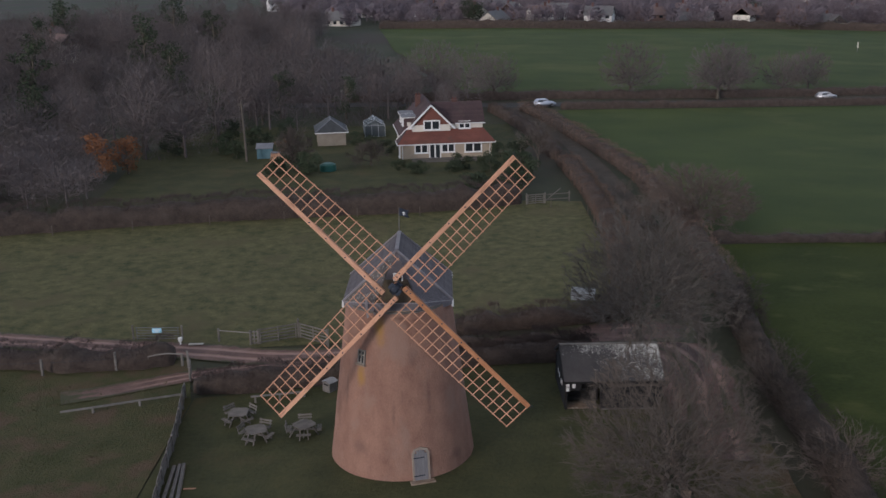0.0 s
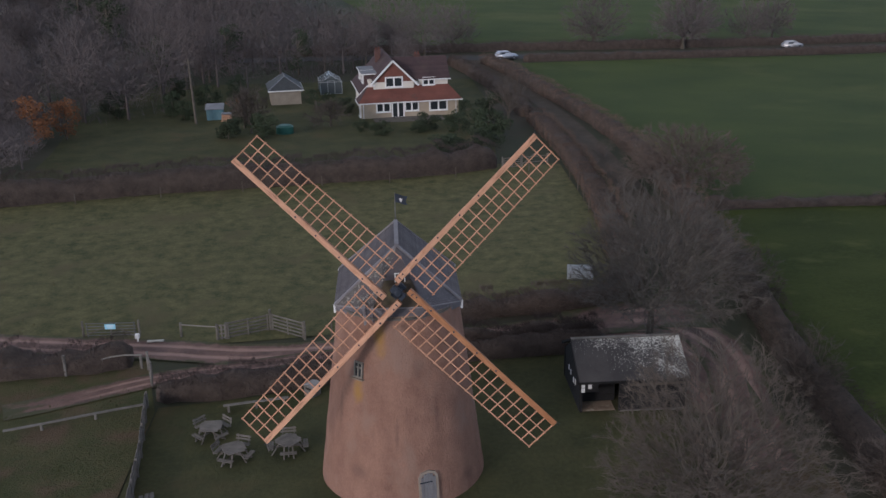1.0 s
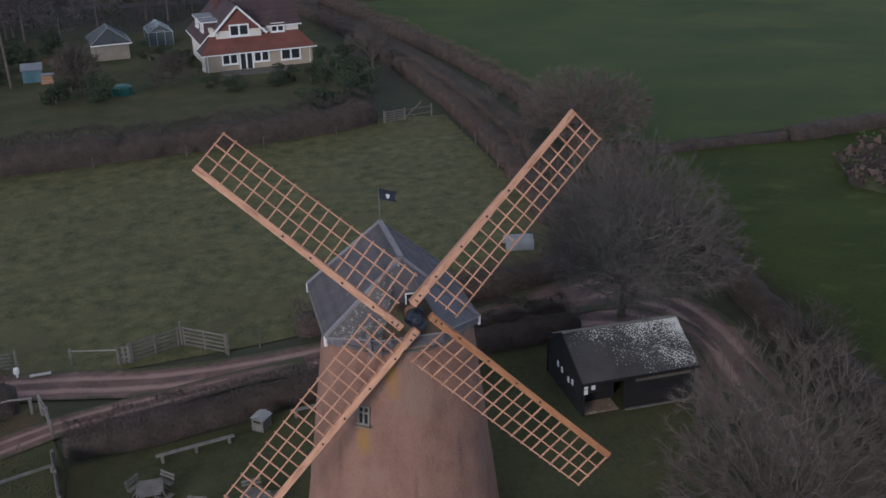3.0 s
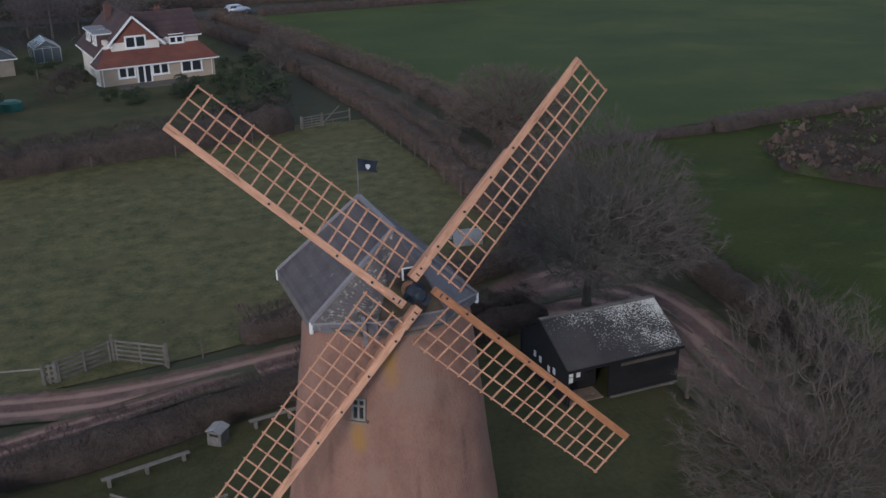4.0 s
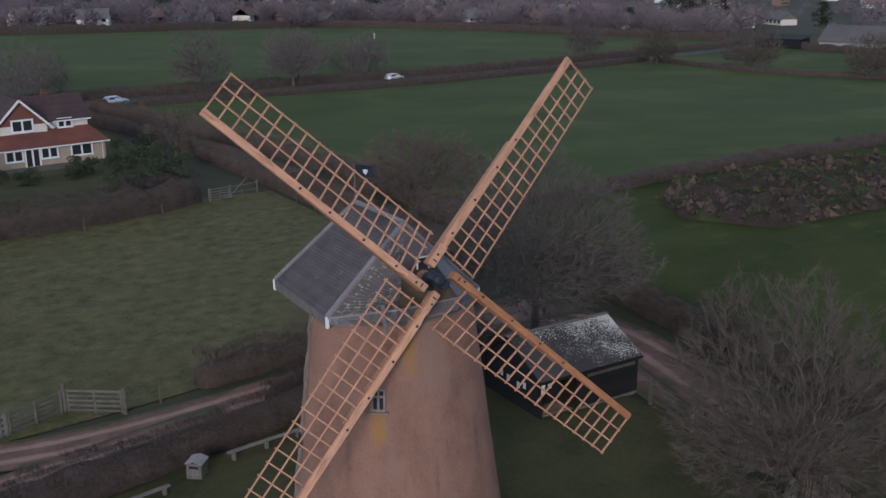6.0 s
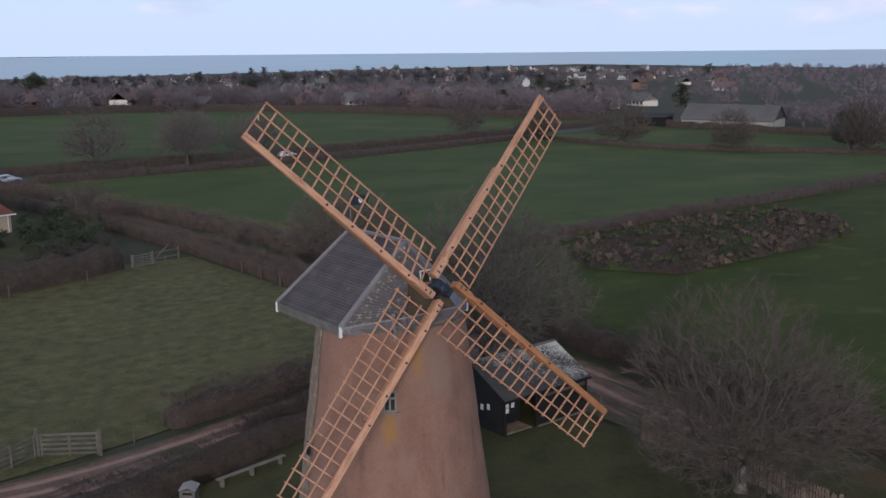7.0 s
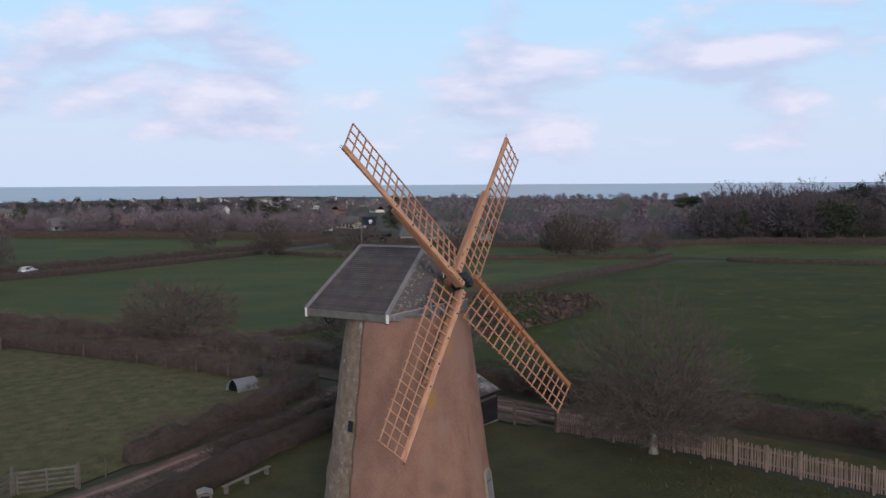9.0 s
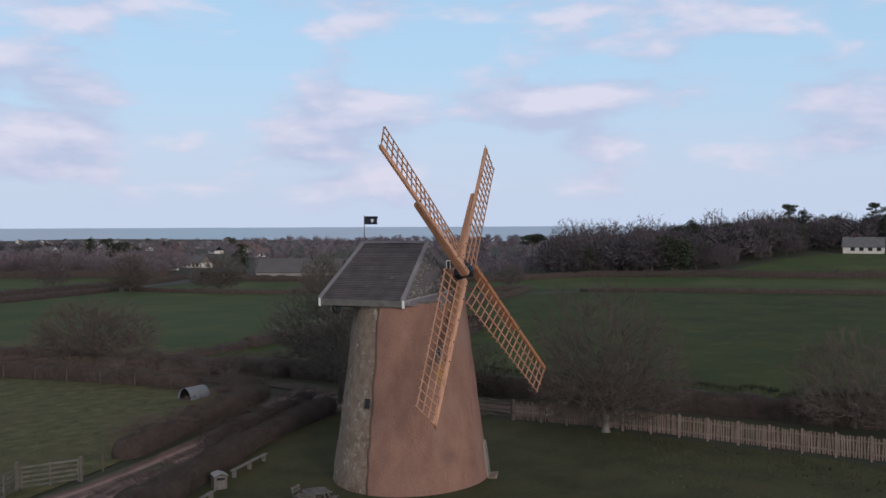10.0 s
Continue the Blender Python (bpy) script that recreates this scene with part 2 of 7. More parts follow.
def beam(bm, a, b, w, h, up=(0, 0, 1), w2=None, h2=None):
    """Squared beam from a to b, w across and h along up."""
    a, b = Vector(a), Vector(b)
    d = (b - a).normalized()
    side = d.cross(Vector(up)).normalized()
    top = side.cross(d).normalized()
    vs = []
    for p, ww, hh in ((a, w, h), (b, w2 or w, h2 or h)):
        for sx, sy in ((-1, -1), (1, -1), (1, 1), (-1, 1)):
            vs.append(bm.verts.new(p + side * sx * ww / 2 + top * sy * hh / 2))
    for k in range(4):
        bm.faces.new((vs[k], vs[(k + 1) % 4], vs[4 + (k + 1) % 4], vs[4 + k]))
    bm.faces.new(vs[3::-1]), bm.faces.new(vs[4:])
    return bm


def rod(bm, a, b, r1, r2=None, n=8):
    a, b = Vector(a), Vector(b)
    r2 = r1 if r2 is None else r2
    d = (b - a)
    m = Matrix.Translation((a + b) / 2) @ d.to_track_quat("Z", "Y").to_matrix().to_4x4()
    bmesh.ops.create_cone(bm, cap_ends=True, segments=n, radius1=r1, radius2=r2, depth=d.length, matrix=m)
    return bm


def slab(bm, pts, thick, up=None):
    """Flat polygon with thickness, below its face."""
    pts = [Vector(p) for p in pts]
    n = Vector()
    for k in range(len(pts)):
        n += (pts[k] - pts[0]).cross(pts[(k + 1) % len(pts)] - pts[0])
    n.normalize()
    if n.z < 0 and up is None:
        n = -n
        pts.reverse()
    lo = [bm.verts.new(p - n * thick) for p in pts]
    hi = [bm.verts.new(p) for p in pts]
    bm.faces.new(hi), bm.faces.new(lo[::-1])
    for k in range(len(pts)):
        j = (k + 1) % len(pts)
        bm.faces.new((lo[k], lo[j], hi[j], hi[k]))
    return bm


def raw(name, verts, faces, material, parent=None, smooth=False):
    me = bpy.data.meshes.new(name)
    me.from_pydata([tuple(v) for v in verts], [], [tuple(f) for f in faces])
    me.materials.append(material)
    if smooth:
        me.shade_smooth()
    ob = new(name, me)
    if parent is not None:
        ob.parent = parent
    return ob


# ---- terrain ----
MILL = Vector((-2.73, 52.24, 0.5))


def ease(t):
    t = min(max(t, 0.0), 1.0)
    return t * t * (3 - 2 * t)


def gz(x, y):
    """Height of the ground: level round the mill, falling gently north and east, a low rise far to the east, then down to the shore."""
    z = 0.5 - min(0.024 * max(y - 75, 0), 2.0) - min(0.027 * max(x - 25, 0), 5.0)
    z += 8.0 * ease((x - 235) / 170) * ease((190 - y) / 130) * ease((900 - x) / 300)
    # the lawn, track and near paddock lie a little below the mill's mound
    z -= 0.75 * ease((-0.75 * (x - MILL.x) + 0.3 * (y - MILL.y) + 2) / 16) * ease((125 - y) / 45)
    return z - min(max(math.hypot(x - MILL.x, y - MILL.y) - 300, 0) * 0.0145, 16.0)


def axis(lo, hi, step, far):
    a = list(np.arange(lo, hi + 0.1, step))
    s = step
    while a[-1] < far:
        s *= 1.25
        a.append(a[-1] + s)
    s = step
    while a[0] > -far:
        s *= 1.25
        a.insert(0, a[0] - s)
    return a


def build_ground():
    xs, ys = axis(-90, 420, 3, 4700), axis(-60, 300, 3, 4700)
    vs = [(x, y, gz(x, y)) for y in ys for x in xs]
    nx = len(xs)
    fs = [(j * nx + i, j * nx + i + 1, (j + 1) * nx + i + 1, (j + 1) * nx + i) for j in range(len(ys) - 1) for i in range(nx - 1)]
    ob = raw("ground", vs, fs, GROUND, smooth=True)
    tagged(ob, "dull green and brown winter farmland falling away gently", "ground", kind="structure")


def sheet(name, poly, dz, step, material, label, category="ground"):
    """A field or track lying on the ground."""
    bm = bmesh.new()
    bm.faces.new([bm.verts.new((x, y, 0)) for x, y in poly])
    bmesh.ops.triangulate(bm, faces=bm.faces[:])
    x0, x1 = min(p[0] for p in poly), max(p[0] for p in poly)
    y0, y1 = min(p[1] for p in poly), max(p[1] for p in poly)
    for ax, lo, hi in ((0, x0, x1), (1, y0, y1)):
        c = lo + step
        while c < hi:
            co, no = [0, 0, 0], [0, 0, 0]
            co[ax], no[ax] = c, 1
            bmesh.ops.bisect_plane(bm, geom=bm.verts[:] + bm.edges[:] + bm.faces[:], plane_co=co, plane_no=no)
            c += step
    for v in bm.verts:
        v.co.z = gz(v.co.x, v.co.y) + dz
    for f in bm.faces:
        f.normal_update()
        if f.normal.z < 0:
            f.normal_flip()
    return tagged(part(name, bm, material), label, category, kind="structure")


def strip(name, line, width, dz, material, label, category="track", soft_ends=False):
    """A ribbon of ground along a line, with uneven edges."""
    rnd = random.Random(len(line))
    pts = resample(line, 1.5)
    vs, fs, worn = [], [], []
    for k, p in enumerate(pts):
        q = pts[min(k + 1, len(pts) - 1)] - pts[max(k - 1, 0)]
        nrm = Vector((-q.y, q.x)).normalized()
        w = (width[0] + (width[1] - width[0]) * k / (len(pts) - 1)) if isinstance(width, tuple) else width
        for s in range(-6, 7):
            s /= 6
            e = w / 2 * s * (1 + (rnd.random() - 0.5) * 0.1)
            x, y = p.x + nrm.x * e, p.y + nrm.y * e
            rut = math.exp(-((abs(s) - 0.4) / 0.17) ** 2)
            fade = min(1.0, k / 3, (len(pts) - 1 - k) / 3) if soft_ends else 1.0
            worn.append((0.95 * rut + 0.5 * (1 - abs(s)) ** 0.6) * fade)
            vs.append((x, y, gz(x, y) + dz - 0.03 * rut))
        if k:
            for c in range(12):
                a = (k - 1) * 13 + c
                fs.append((a, a + 13, a + 14, a + 1))
    ob = raw(name, vs, [f[::-1] for f in fs], material, smooth=True)
    ob.data.attributes.new("worn", "FLOAT", "POINT").data.foreach_set("value", worn)
    return tagged(ob, label, category, kind="structure")


def resample(line, step):
    pts = [Vector(p) for p in line]
    out = [pts[0].copy()]
    # Catmull-Rom through the points
    for k in range(len(pts) - 1):
        p0, p1, p2, p3 = pts[max(k - 1, 0)], pts[k], pts[k + 1], pts[min(k + 2, len(pts) - 1)]
        n = max(1, int((p2 - p1).length / step))
        for j in range(1, n + 1):
            t = j / n
            out.append(0.5 * ((2 * p1) + (p2 - p0) * t + (2 * p0 - 5 * p1 + 4 * p2 - p3) * t * t + (3 * p1 - p0 - 3 * p2 + p3) * t ** 3))
    return out


build_ground()
tagged(raw("sea", [(-4600, 1500, -22.0), (1500, 1500, -22.0), (4900, 1500, -22.0), (4900, 4900, -22.0), (1500, 4900, -22.0), (-4600, 4900, -22.0), (1500, -4600, -22.0), (4900, -4600, -22.0)],
           [(0, 1, 4, 5), (1, 2, 3, 4), (6, 7, 2, 1)], SEA), "grey-blue sea reaching to the horizon", "sea", kind="structure")
PADDOCK = [(-60, 69.5), (-20, 69), (-6, 69.6), (12, 71.3), (15.3, 78), (15.8, 113), (8, 114), (-10, 109.7), (-30, 107.5), (-60, 103.5)]
sheet("paddock", PADDOCK, 0.06, 2.5, GRASS_PADDOCK, "tussocky yellow-green winter pasture", "field")
LAWN = [(-17, 44), (-17, 60.5), (-8, 61.5), (1.4, 64), (12, 64.6), (12.6, 54), (11.5, 43), (8, 29), (6, 20), (4, -30), (-17, -30), (-17, 20)]
sheet("mill_lawn", LAWN, 0.06, 2.5, GRASS_LAWN, "short damp dark green lawn round the mill", "lawn")
sheet("rough_meadow", [(-60, -30), (-17.1, -30), (-17.1, 60), (-19, 67), (-60, 67.5)], 0.06, 2.5, GRASS_ROUGH, "rough tussocky winter grass", "field")
GRASS_DARK = surface("damp_field_grass", (0.023, 0.036, 0.009), (0.063, 0.078, 0.019), 0.08, 3.0, 0.95, 0.4, c3=(0.08, 0.09, 0.026), c3_scale=0.22, c3_at=0.56, stretch=(1, 1.5, 1), dist=0.1, spec=0.14)
sheet("field_south", [(16, -20), (260, -60), (200, 60), (196, 96), (185, 109), (120, 103), (60, 98), (25.5, 93), (23.6, 76), (21.3, 60), (20.6, 40), (19, 20)], 0.06, 9, GRASS_DARK, "smooth dark green grass field", "field")
sheet("field_north", [(25.5, 96), (60, 100.5), (120, 105), (185, 111.5), (203, 116), (195, 142), (178, 164), (165, 186), (162, 220), (122, 206), (88, 197), (56, 191.5), (34, 188), (21, 186), (24, 152), (26, 128)], 0.06, 9, GRASS_FIELD, "smooth green grass field inside low hedges", "field")
sheet("field_far", [(-25, 390), (-15, 300), (5, 204), (48, 208), (97, 219), (140, 234), (170, 243), (235, 262), (212, 354), (175, 405), (116, 405), (46, 386)], 0.22, 10, GRASS_FIELD, "wide green field beyond the road", "field")
sheet("field_east", [(168, 228), (169, 190), (182, 166), (200, 143), (208, 118), (202, 66), (212, 25), (230, -30), (284, -30), (267, 28), (261, 58), (264, 88), (265, 122), (242, 159), (236, 190), (226, 219), (232, 238)], 0.1, 8, GRASS_FIELD, "strip of green field before the trees", "field")
sheet("hill_field", [(264, 58), (267, 84), (283, 74), (325, 61), (348, 44), (362, 0), (372, -30), (288, -30), (270, 28)], 0.1, 8, GRASS_FIELD, "sloping green field below the wood", "field")
sheet("house_garden", [(-42, 109), (-10, 111), (9, 115), (12, 150), (11, 172), (-40, 172), (-46, 146), (-43, 125)], 0.05, 7, GRASS_LAWN, "mown garden lawn behind the hedge", "garden")
TRACK = [(-60, 75.5), (-40, 72.4), (-27, 69.9), (-18.5, 68.5), (-12.5, 67.2), (-5, 66.8), (4.4, 67.3), (9, 68.1), (14, 68.3), (17, 66.5), (17.6, 62), (16.6, 56), (15.6, 50)]


def worn_track():
    """Mud where wheels run, pale in the ruts, ragged grass taking over towards the edges."""
    m = surface("muddy_track", (0.1, 0.058, 0.049), (0.205, 0.126, 0.106), 0.7, 6.0, 0.75, 0.6, c3=(0.075, 0.05, 0.045), c3_scale=0.5, c3_at=0.56, dist=0.06)
    nt = m.node_tree
    N, L = nt.nodes.new, nt.links.new
    p = nt.nodes["Principled BSDF"]
    col = p.inputs["Base Color"].links[0].from_socket
    at = N("ShaderNodeAttribute")
    at.attribute_name = "worn"
    pos = N("ShaderNodeNewGeometry").outputs["Position"]
    for scale, weight, lo, hi, tone, base in ((1.1, 0.9, 1.1, 1.6, (0.31, 0.2, 0.165, 1), True), (0.9, 1.1, 0.62, 0.85, (0.062, 0.062, 0.03, 1), False)):
        n = N("ShaderNodeTexNoise")
        n.inputs["Scale"].default_value, n.inputs["Detail"].default_value, n.inputs["Roughness"].default_value = scale, 6.0, 0.65
        L(pos, n.inputs["Vector"])
        s = N("ShaderNodeMath")
        s.operation = "MULTIPLY_ADD"
        L(n.outputs["Fac"], s.inputs[0])
        s.inputs[1].default_value = weight
        L(at.outputs["Fac"], s.inputs[2])
        r = N("ShaderNodeMapRange")
        r.inputs["From Min"].default_value, r.inputs["From Max"].default_value = lo, hi
        L(s.outputs[0], r.inputs["Value"])
        x = N("ShaderNodeMixRGB")
        L(r.outputs[0], x.inputs[0])
        if base:
            L(col, x.inputs[1])
            x.inputs[2].default_value = tone
        else:
            x.inputs[1].default_value = tone
            L(col, x.inputs[2])
        col = x.outputs[0]
    L(col, p.inputs["Base Color"])
    return m


MUD = worn_track()
strip("farm_track", TRACK, (2.5, 3.7), 0.10, MUD, "rutted muddy pink-brown farm track")
strip("mud_bend", [(5, 66.3), (10, 66.6), (13.6, 65.4), (15.4, 61), (15.2, 54)], 4.6, 0.085, MUD, "trodden muddy ground where the track bends", soft_ends=True)
strip("mud_corner", [(8.5, 68.2), (12, 69.2), (15, 69.6), (18.5, 69.2)], 4.6, 0.125, MUD, "pale trodden mud at the corner of the track", soft_ends=True)
strip("lane_verge", [(16, 52), (15.2, 42), (13, 30), (11, 15)], 5.5, 0.07, GRASS_ROUGH, "rough grassy lane behind the paling fence")
strip("green_lane", [(17.5, 68), (19, 76), (20.4, 88), (21, 103), (21, 120), (20.3, 140), (18.5, 160), (15.5, 178), (12, 197)], 2.8, 0.08, surface("leaf_litter", (0.045, 0.037, 0.028), (0.095, 0.075, 0.058), 0.5, 5, 0.95, 0.5), "narrow overgrown lane between hedges")
strip("mud_branch", [(-5, 66.2), (-9, 65.9), (-12.9, 65.2), (-16.5, 64.6), (-19.4, 63.5), (-22, 62.2), (-26, 60.6)], (1.7, 2.1), 0.12, MUD, "faint muddy wheel track branching off", soft_ends=True)
strip("road", [(-40, 196), (-10, 196), (15, 193), (34, 195), (60, 199), (90, 205), (122, 213), (168, 228), (240, 250)], 5.0, 0.1, ROAD, "narrow country road between hedges", "road")


# ---- the mill ----
def add_stains(m, spots, colour, strength=0.75):
    """Lichen streaks of their own shape on a wall: (x, y, z, width, drop) in the world."""
    nt = m.node_tree
    N, L = nt.nodes.new, nt.links.new
    p = nt.nodes["Principled BSDF"]
    col = p.inputs["Base Color"].links[0].from_socket
    pos = N("ShaderNodeNewGeometry").outputs["Position"]
    nz = N("ShaderNodeTexNoise")
    nz.inputs["Scale"].default_value, nz.inputs["Detail"].default_value = 2.5, 5.0
    L(pos, nz.inputs["Vector"])
    for x, y, z, w, h in spots:
        mp = N("ShaderNodeMapping")
        mp.vector_type = "TEXTURE"
        mp.inputs["Location"].default_value, mp.inputs["Scale"].default_value = (x, y, z), (w, w, h)
        L(pos, mp.inputs[0])
        ln = N("ShaderNodeVectorMath")
        ln.operation = "LENGTH"
        L(mp.outputs[0], ln.inputs[0])
        ad = N("ShaderNodeMath")
        ad.operation = "ADD"
        L(ln.outputs["Value"], ad.inputs[0]), L(nz.outputs["Fac"], ad.inputs[1])
        mr = N("ShaderNodeMapRange")
        mr.inputs["From Min"].default_value, mr.inputs["From Max"].default_value = 1.45, 0.7
        mr.inputs["To Min"].default_value, mr.inputs["To Max"].default_value = 0.0, strength
        L(ad.outputs[0], mr.inputs["Value"])
        mx = N("ShaderNodeMixRGB")
        L(mr.outputs[0], mx.inputs[0]), L(col, mx.inputs[1])
        mx.inputs[2].default_value = (*colour, 1)
        col = mx.outputs[0]
    L(col, p.inputs["Base Color"])


def tower_radius(z):
    return 4.125 - 0.1305 * z   # z above the base


def shell(bm, a0, a1, z0, z1, off, thick, nz=24, na=48, wob=0.0, ragged=0.0):
    """A piece of the round wall between two bearings (degrees)."""
    grid = []
    for j in range(nz + 1):
        z = z0 + (z1 - z0) * j / nz
        row = []
        for i in range(na + 1):
            edge = ragged * max(0.0, 1 - i / 4) * (noise.noise((7.1, 0.3, z * 1.3)) + 0.6 * noise.noise((1.7, 0.3, z * 4.0)))
            a = radians(a0 + (a1 - a0) * i / na + edge)
            r = tower_radius(z) + off + wob * (noise.noise((math.cos(a) * 3, math.sin(a) * 3, z * 0.9)) + 0.5 * noise.noise((math.cos(a) * 9, math.sin(a) * 9, z * 2.5)))
            row.append(bm.verts.new((r * math.cos(a), r * math.sin(a), z)))
        grid.append(row)
    for j in range(nz):
        for i in range(na):
            bm.faces.new((grid[j][i], grid[j][i + 1], grid[j + 1][i + 1], grid[j + 1][i]))
    inner = {}
    edge = [v for v in bm.verts if v.is_boundary]
    for v in edge:
        s = 1 - thick / max(math.hypot(v.co.x, v.co.y), 0.1)
        inner[v] = bm.verts.new((v.co.x * s, v.co.y * s, v.co.z))
    for e in [e for e in bm.edges if e.is_boundary and e.verts[0] in inner and e.verts[1] in inner]:
        a, b = e.verts
        bm.faces.new((a, b, inner[b], inner[a]))
    bmesh.ops.recalc_face_normals(bm, faces=bm.faces[:])
    return bm


def on_wall(az, z, out=0.0):
    """Frame on the wall's face: x along it, y inwards, z up the batter."""
    a = radians(az)
    r = tower_radius(z) + out
    return Matrix.Translation((r * math.cos(a), r * math.sin(a), z)) @ pose(0, 0, 0, 0, 0, az + 90) @ pose(0, 0, 0, -7.4)


def build_mill():
    add_stains(RENDER, [(-3.65, 49.35, 8.9, 0.4, 1.3), (-4.75, 49.55, 6.25, 0.4, 0.9)], (0.36, 0.20, 0.05))
    add_stains(RENDER, [(-1.9, 49.0, 7.4, 0.5, 0.8), (-1.1, 49.1, 5.2, 0.18, 1.9), (-3.0, 48.6, 4.4, 0.14, 1.9), (-4.9, 49.0, 2.2, 0.7, 0.6), (-2.2, 48.3, 2.9, 0.15, 1.5), (0.4, 49.6, 4.6, 0.2, 2.0), (-5.6, 50.2, 5.0, 0.18, 2.0), (0.6, 49.5, 1.4, 0.8, 0.5), (-2.5, 48.7, 6.0, 0.12, 1.4), (-4.1, 48.9, 3.2, 0.12, 1.6)], (0.12, 0.074, 0.062), 0.42)
    mill = thing("windmill", Matrix.Translation(MILL), "stone tower windmill with pinkish render, shingled cap, lattice sails", "windmill")
    bm = bmesh.new()
    shell(bm, 0, 360, -0.7, 9.45, -0.05, 0.5, 40, 120, 0.07)
    part("tower", bm, RUBBLE_STONE, mill, "lichen-covered rubble stone wall", smooth=True)
    bm = bmesh.new()
    shell(bm, 173, 415, -0.6, 9.4, 0.005, 0.12, 60, 90, 0.025, 1.6)
    part("render_coat", bm, RENDER, mill, "pinkish cement render, stained", smooth=True)
    # door with its arched surround
    d = thing("door", on_wall(-73.4, 0.0, 0.0), "", "")
    del_tags(d)
    d.parent = mill
    bm = bmesh.new()
    prof = [(-0.49, 0), (-0.49, 1.6), (-0.36, 1.84), (0, 1.95), (0.36, 1.84), (0.49, 1.6), (0.49, 0)]
    inn = [(-0.38, 0), (-0.38, 1.54), (-0.28, 1.73), (0, 1.81), (0.28, 1.73), (0.38, 1.54), (0.38, 0)]
    for k in range(6):
        q = [prof[k], prof[k + 1], inn[k + 1], inn[k]]
        f = [bm.verts.new((x, -0.09, z)) for x, z in q]
        g = [bm.verts.new((x, 0.12, z)) for x, z in q]
        bm.faces.new(f), bm.faces.new(g[::-1])
        for i in range(4):
            bm.faces.new((f[i], g[i], g[(i + 1) % 4], f[(i + 1) % 4]))
    bmesh.ops.recalc_face_normals(bm, faces=bm.faces[:])
    part("door_surround", bm, surface("pale_mortar", (0.25, 0.2, 0.165), (0.33, 0.28, 0.235), 2, 12, 0.9, 0.3), d, "pale mortar arch")
    DOOR = surface("grey_door_paint", (0.16, 0.155, 0.165), (0.23, 0.225, 0.235), 1.5, 12, 0.7, 0.2, stretch=(4, 4, 0.6))
    for k in range(5):
        bm = bmesh.new()
        h = (1.6, 1.74, 1.8, 1.74, 1.6)[k]
        box(bm, (-0.304 + k * 0.152, -0.055, h / 2), (0.144, 0.05, h), bevel=0.008)
        part("plank", bm, DOOR, d)
    for z in (0.32, 1.35):
        bm = bmesh.new()
        box(bm, (-0.12, -0.088, z), (0.62, 0.015, 0.06))
        part("strap_hinge", bm, IRON, d)
    bm = bmesh.new()
    box(bm, (0, -0.25, -0.02), (1.4, 0.5, 0.16), bevel=0.03)
    part("doorstep", bm, RUBBLE_STONE, d)
    # small windows
    for az, z, w, h, name in ((-126.5, 6.8, 0.42, 0.72, "window"), (169.0, 4.3, 0.3, 0.5, "window")):
        o = new(name)
        o.parent, o.matrix_local = mill, on_wall(az, z, 0.0)
        if az < 0:
            bm = bmesh.new()
            for x in (-w / 2, 0, w / 2):
                box(bm, (x, -0.06, 0), (0.07, 0.1, h))
            for zz in (-h / 2, 0.12, h / 2):
                box(bm, (0, -0.06, zz), (w + 0.07, 0.095, 0.07))
            part("window_frame", bm, surface("cream_paint", (0.19, 0.17, 0.145), (0.27, 0.245, 0.21), 3, 20, 0.7, 0.1), o, "cream painted frame")
            bm = bmesh.new()
            box(bm, (0, -0.12, -h / 2 - 0.07), (w + 0.25, 0.22, 0.07), bevel=0.01)
            part("sill", bm, RUBBLE_STONE, o)
        bm = bmesh.new()
        box(bm, (0, -0.035, 0), (w, 0.03, h))
        part("pane", bm, PANE, o)
    build_cap(mill)
    build_sails(mill)


def del_tags(ob):
    for key in ("label", "category", "group", "kind"):
        if key in ob.keys():
            del ob[key]


# corners of the cap, from the tower's axis at the base; the sails face -y
CAP_Z = 9.42
RB, RF = Vector((0.0, 2.75, 12.24)), Vector((0.0, -1.05, 12.28))
BL, BR = Vector((-2.97, 3.75, CAP_Z)), Vector((2.97, 3.75, CAP_Z))
FL, FR = Vector((-3.0, -1.05, CAP_Z)), Vector((3.0, -1.05, CAP_Z))
PL, PR = Vector((-1.15, -2.65, 9.85)), Vector((1.15, -2.65, 9.85))
QL, QR = Vector((-0.6, -2.1, 11.0)), Vector((0.6, -2.1, 11.0))


def courses(name, quad, rows, parent, material, lift=0.05):
    """Overlapping rows of boards on a roof slope; quad runs eave start, eave end, ridge end, ridge start."""
    a, b, c, d = quad
    n = (b - a).cross(d - a).normalized()
    if n.z < 0:
        n = -n
    for k in range(rows):
        t0, t1 = k / rows, min((k + 1.25) / rows, 1.0)
        p0, p1 = a.lerp(d, t0), b.lerp(c, t0)
        q0, q1 = a.lerp(d, t1), b.lerp(c, t1)
        bm = bmesh.new()
        vs = [bm.verts.new(v) for v in (p0 + n * lift, p1 + n * lift, q1 + n * 0.008, q0 + n * 0.008, p0 - n * 0.01, p1 - n * 0.01)]
        bm.faces.new(vs[:4]), bm.faces.new((vs[4], vs[5], vs[1], vs[0]))
        bm.faces.new((vs[0], vs[3], vs[4])), bm.faces.new((vs[1], vs[5], vs[2]))
        part(name, bm, material, parent)


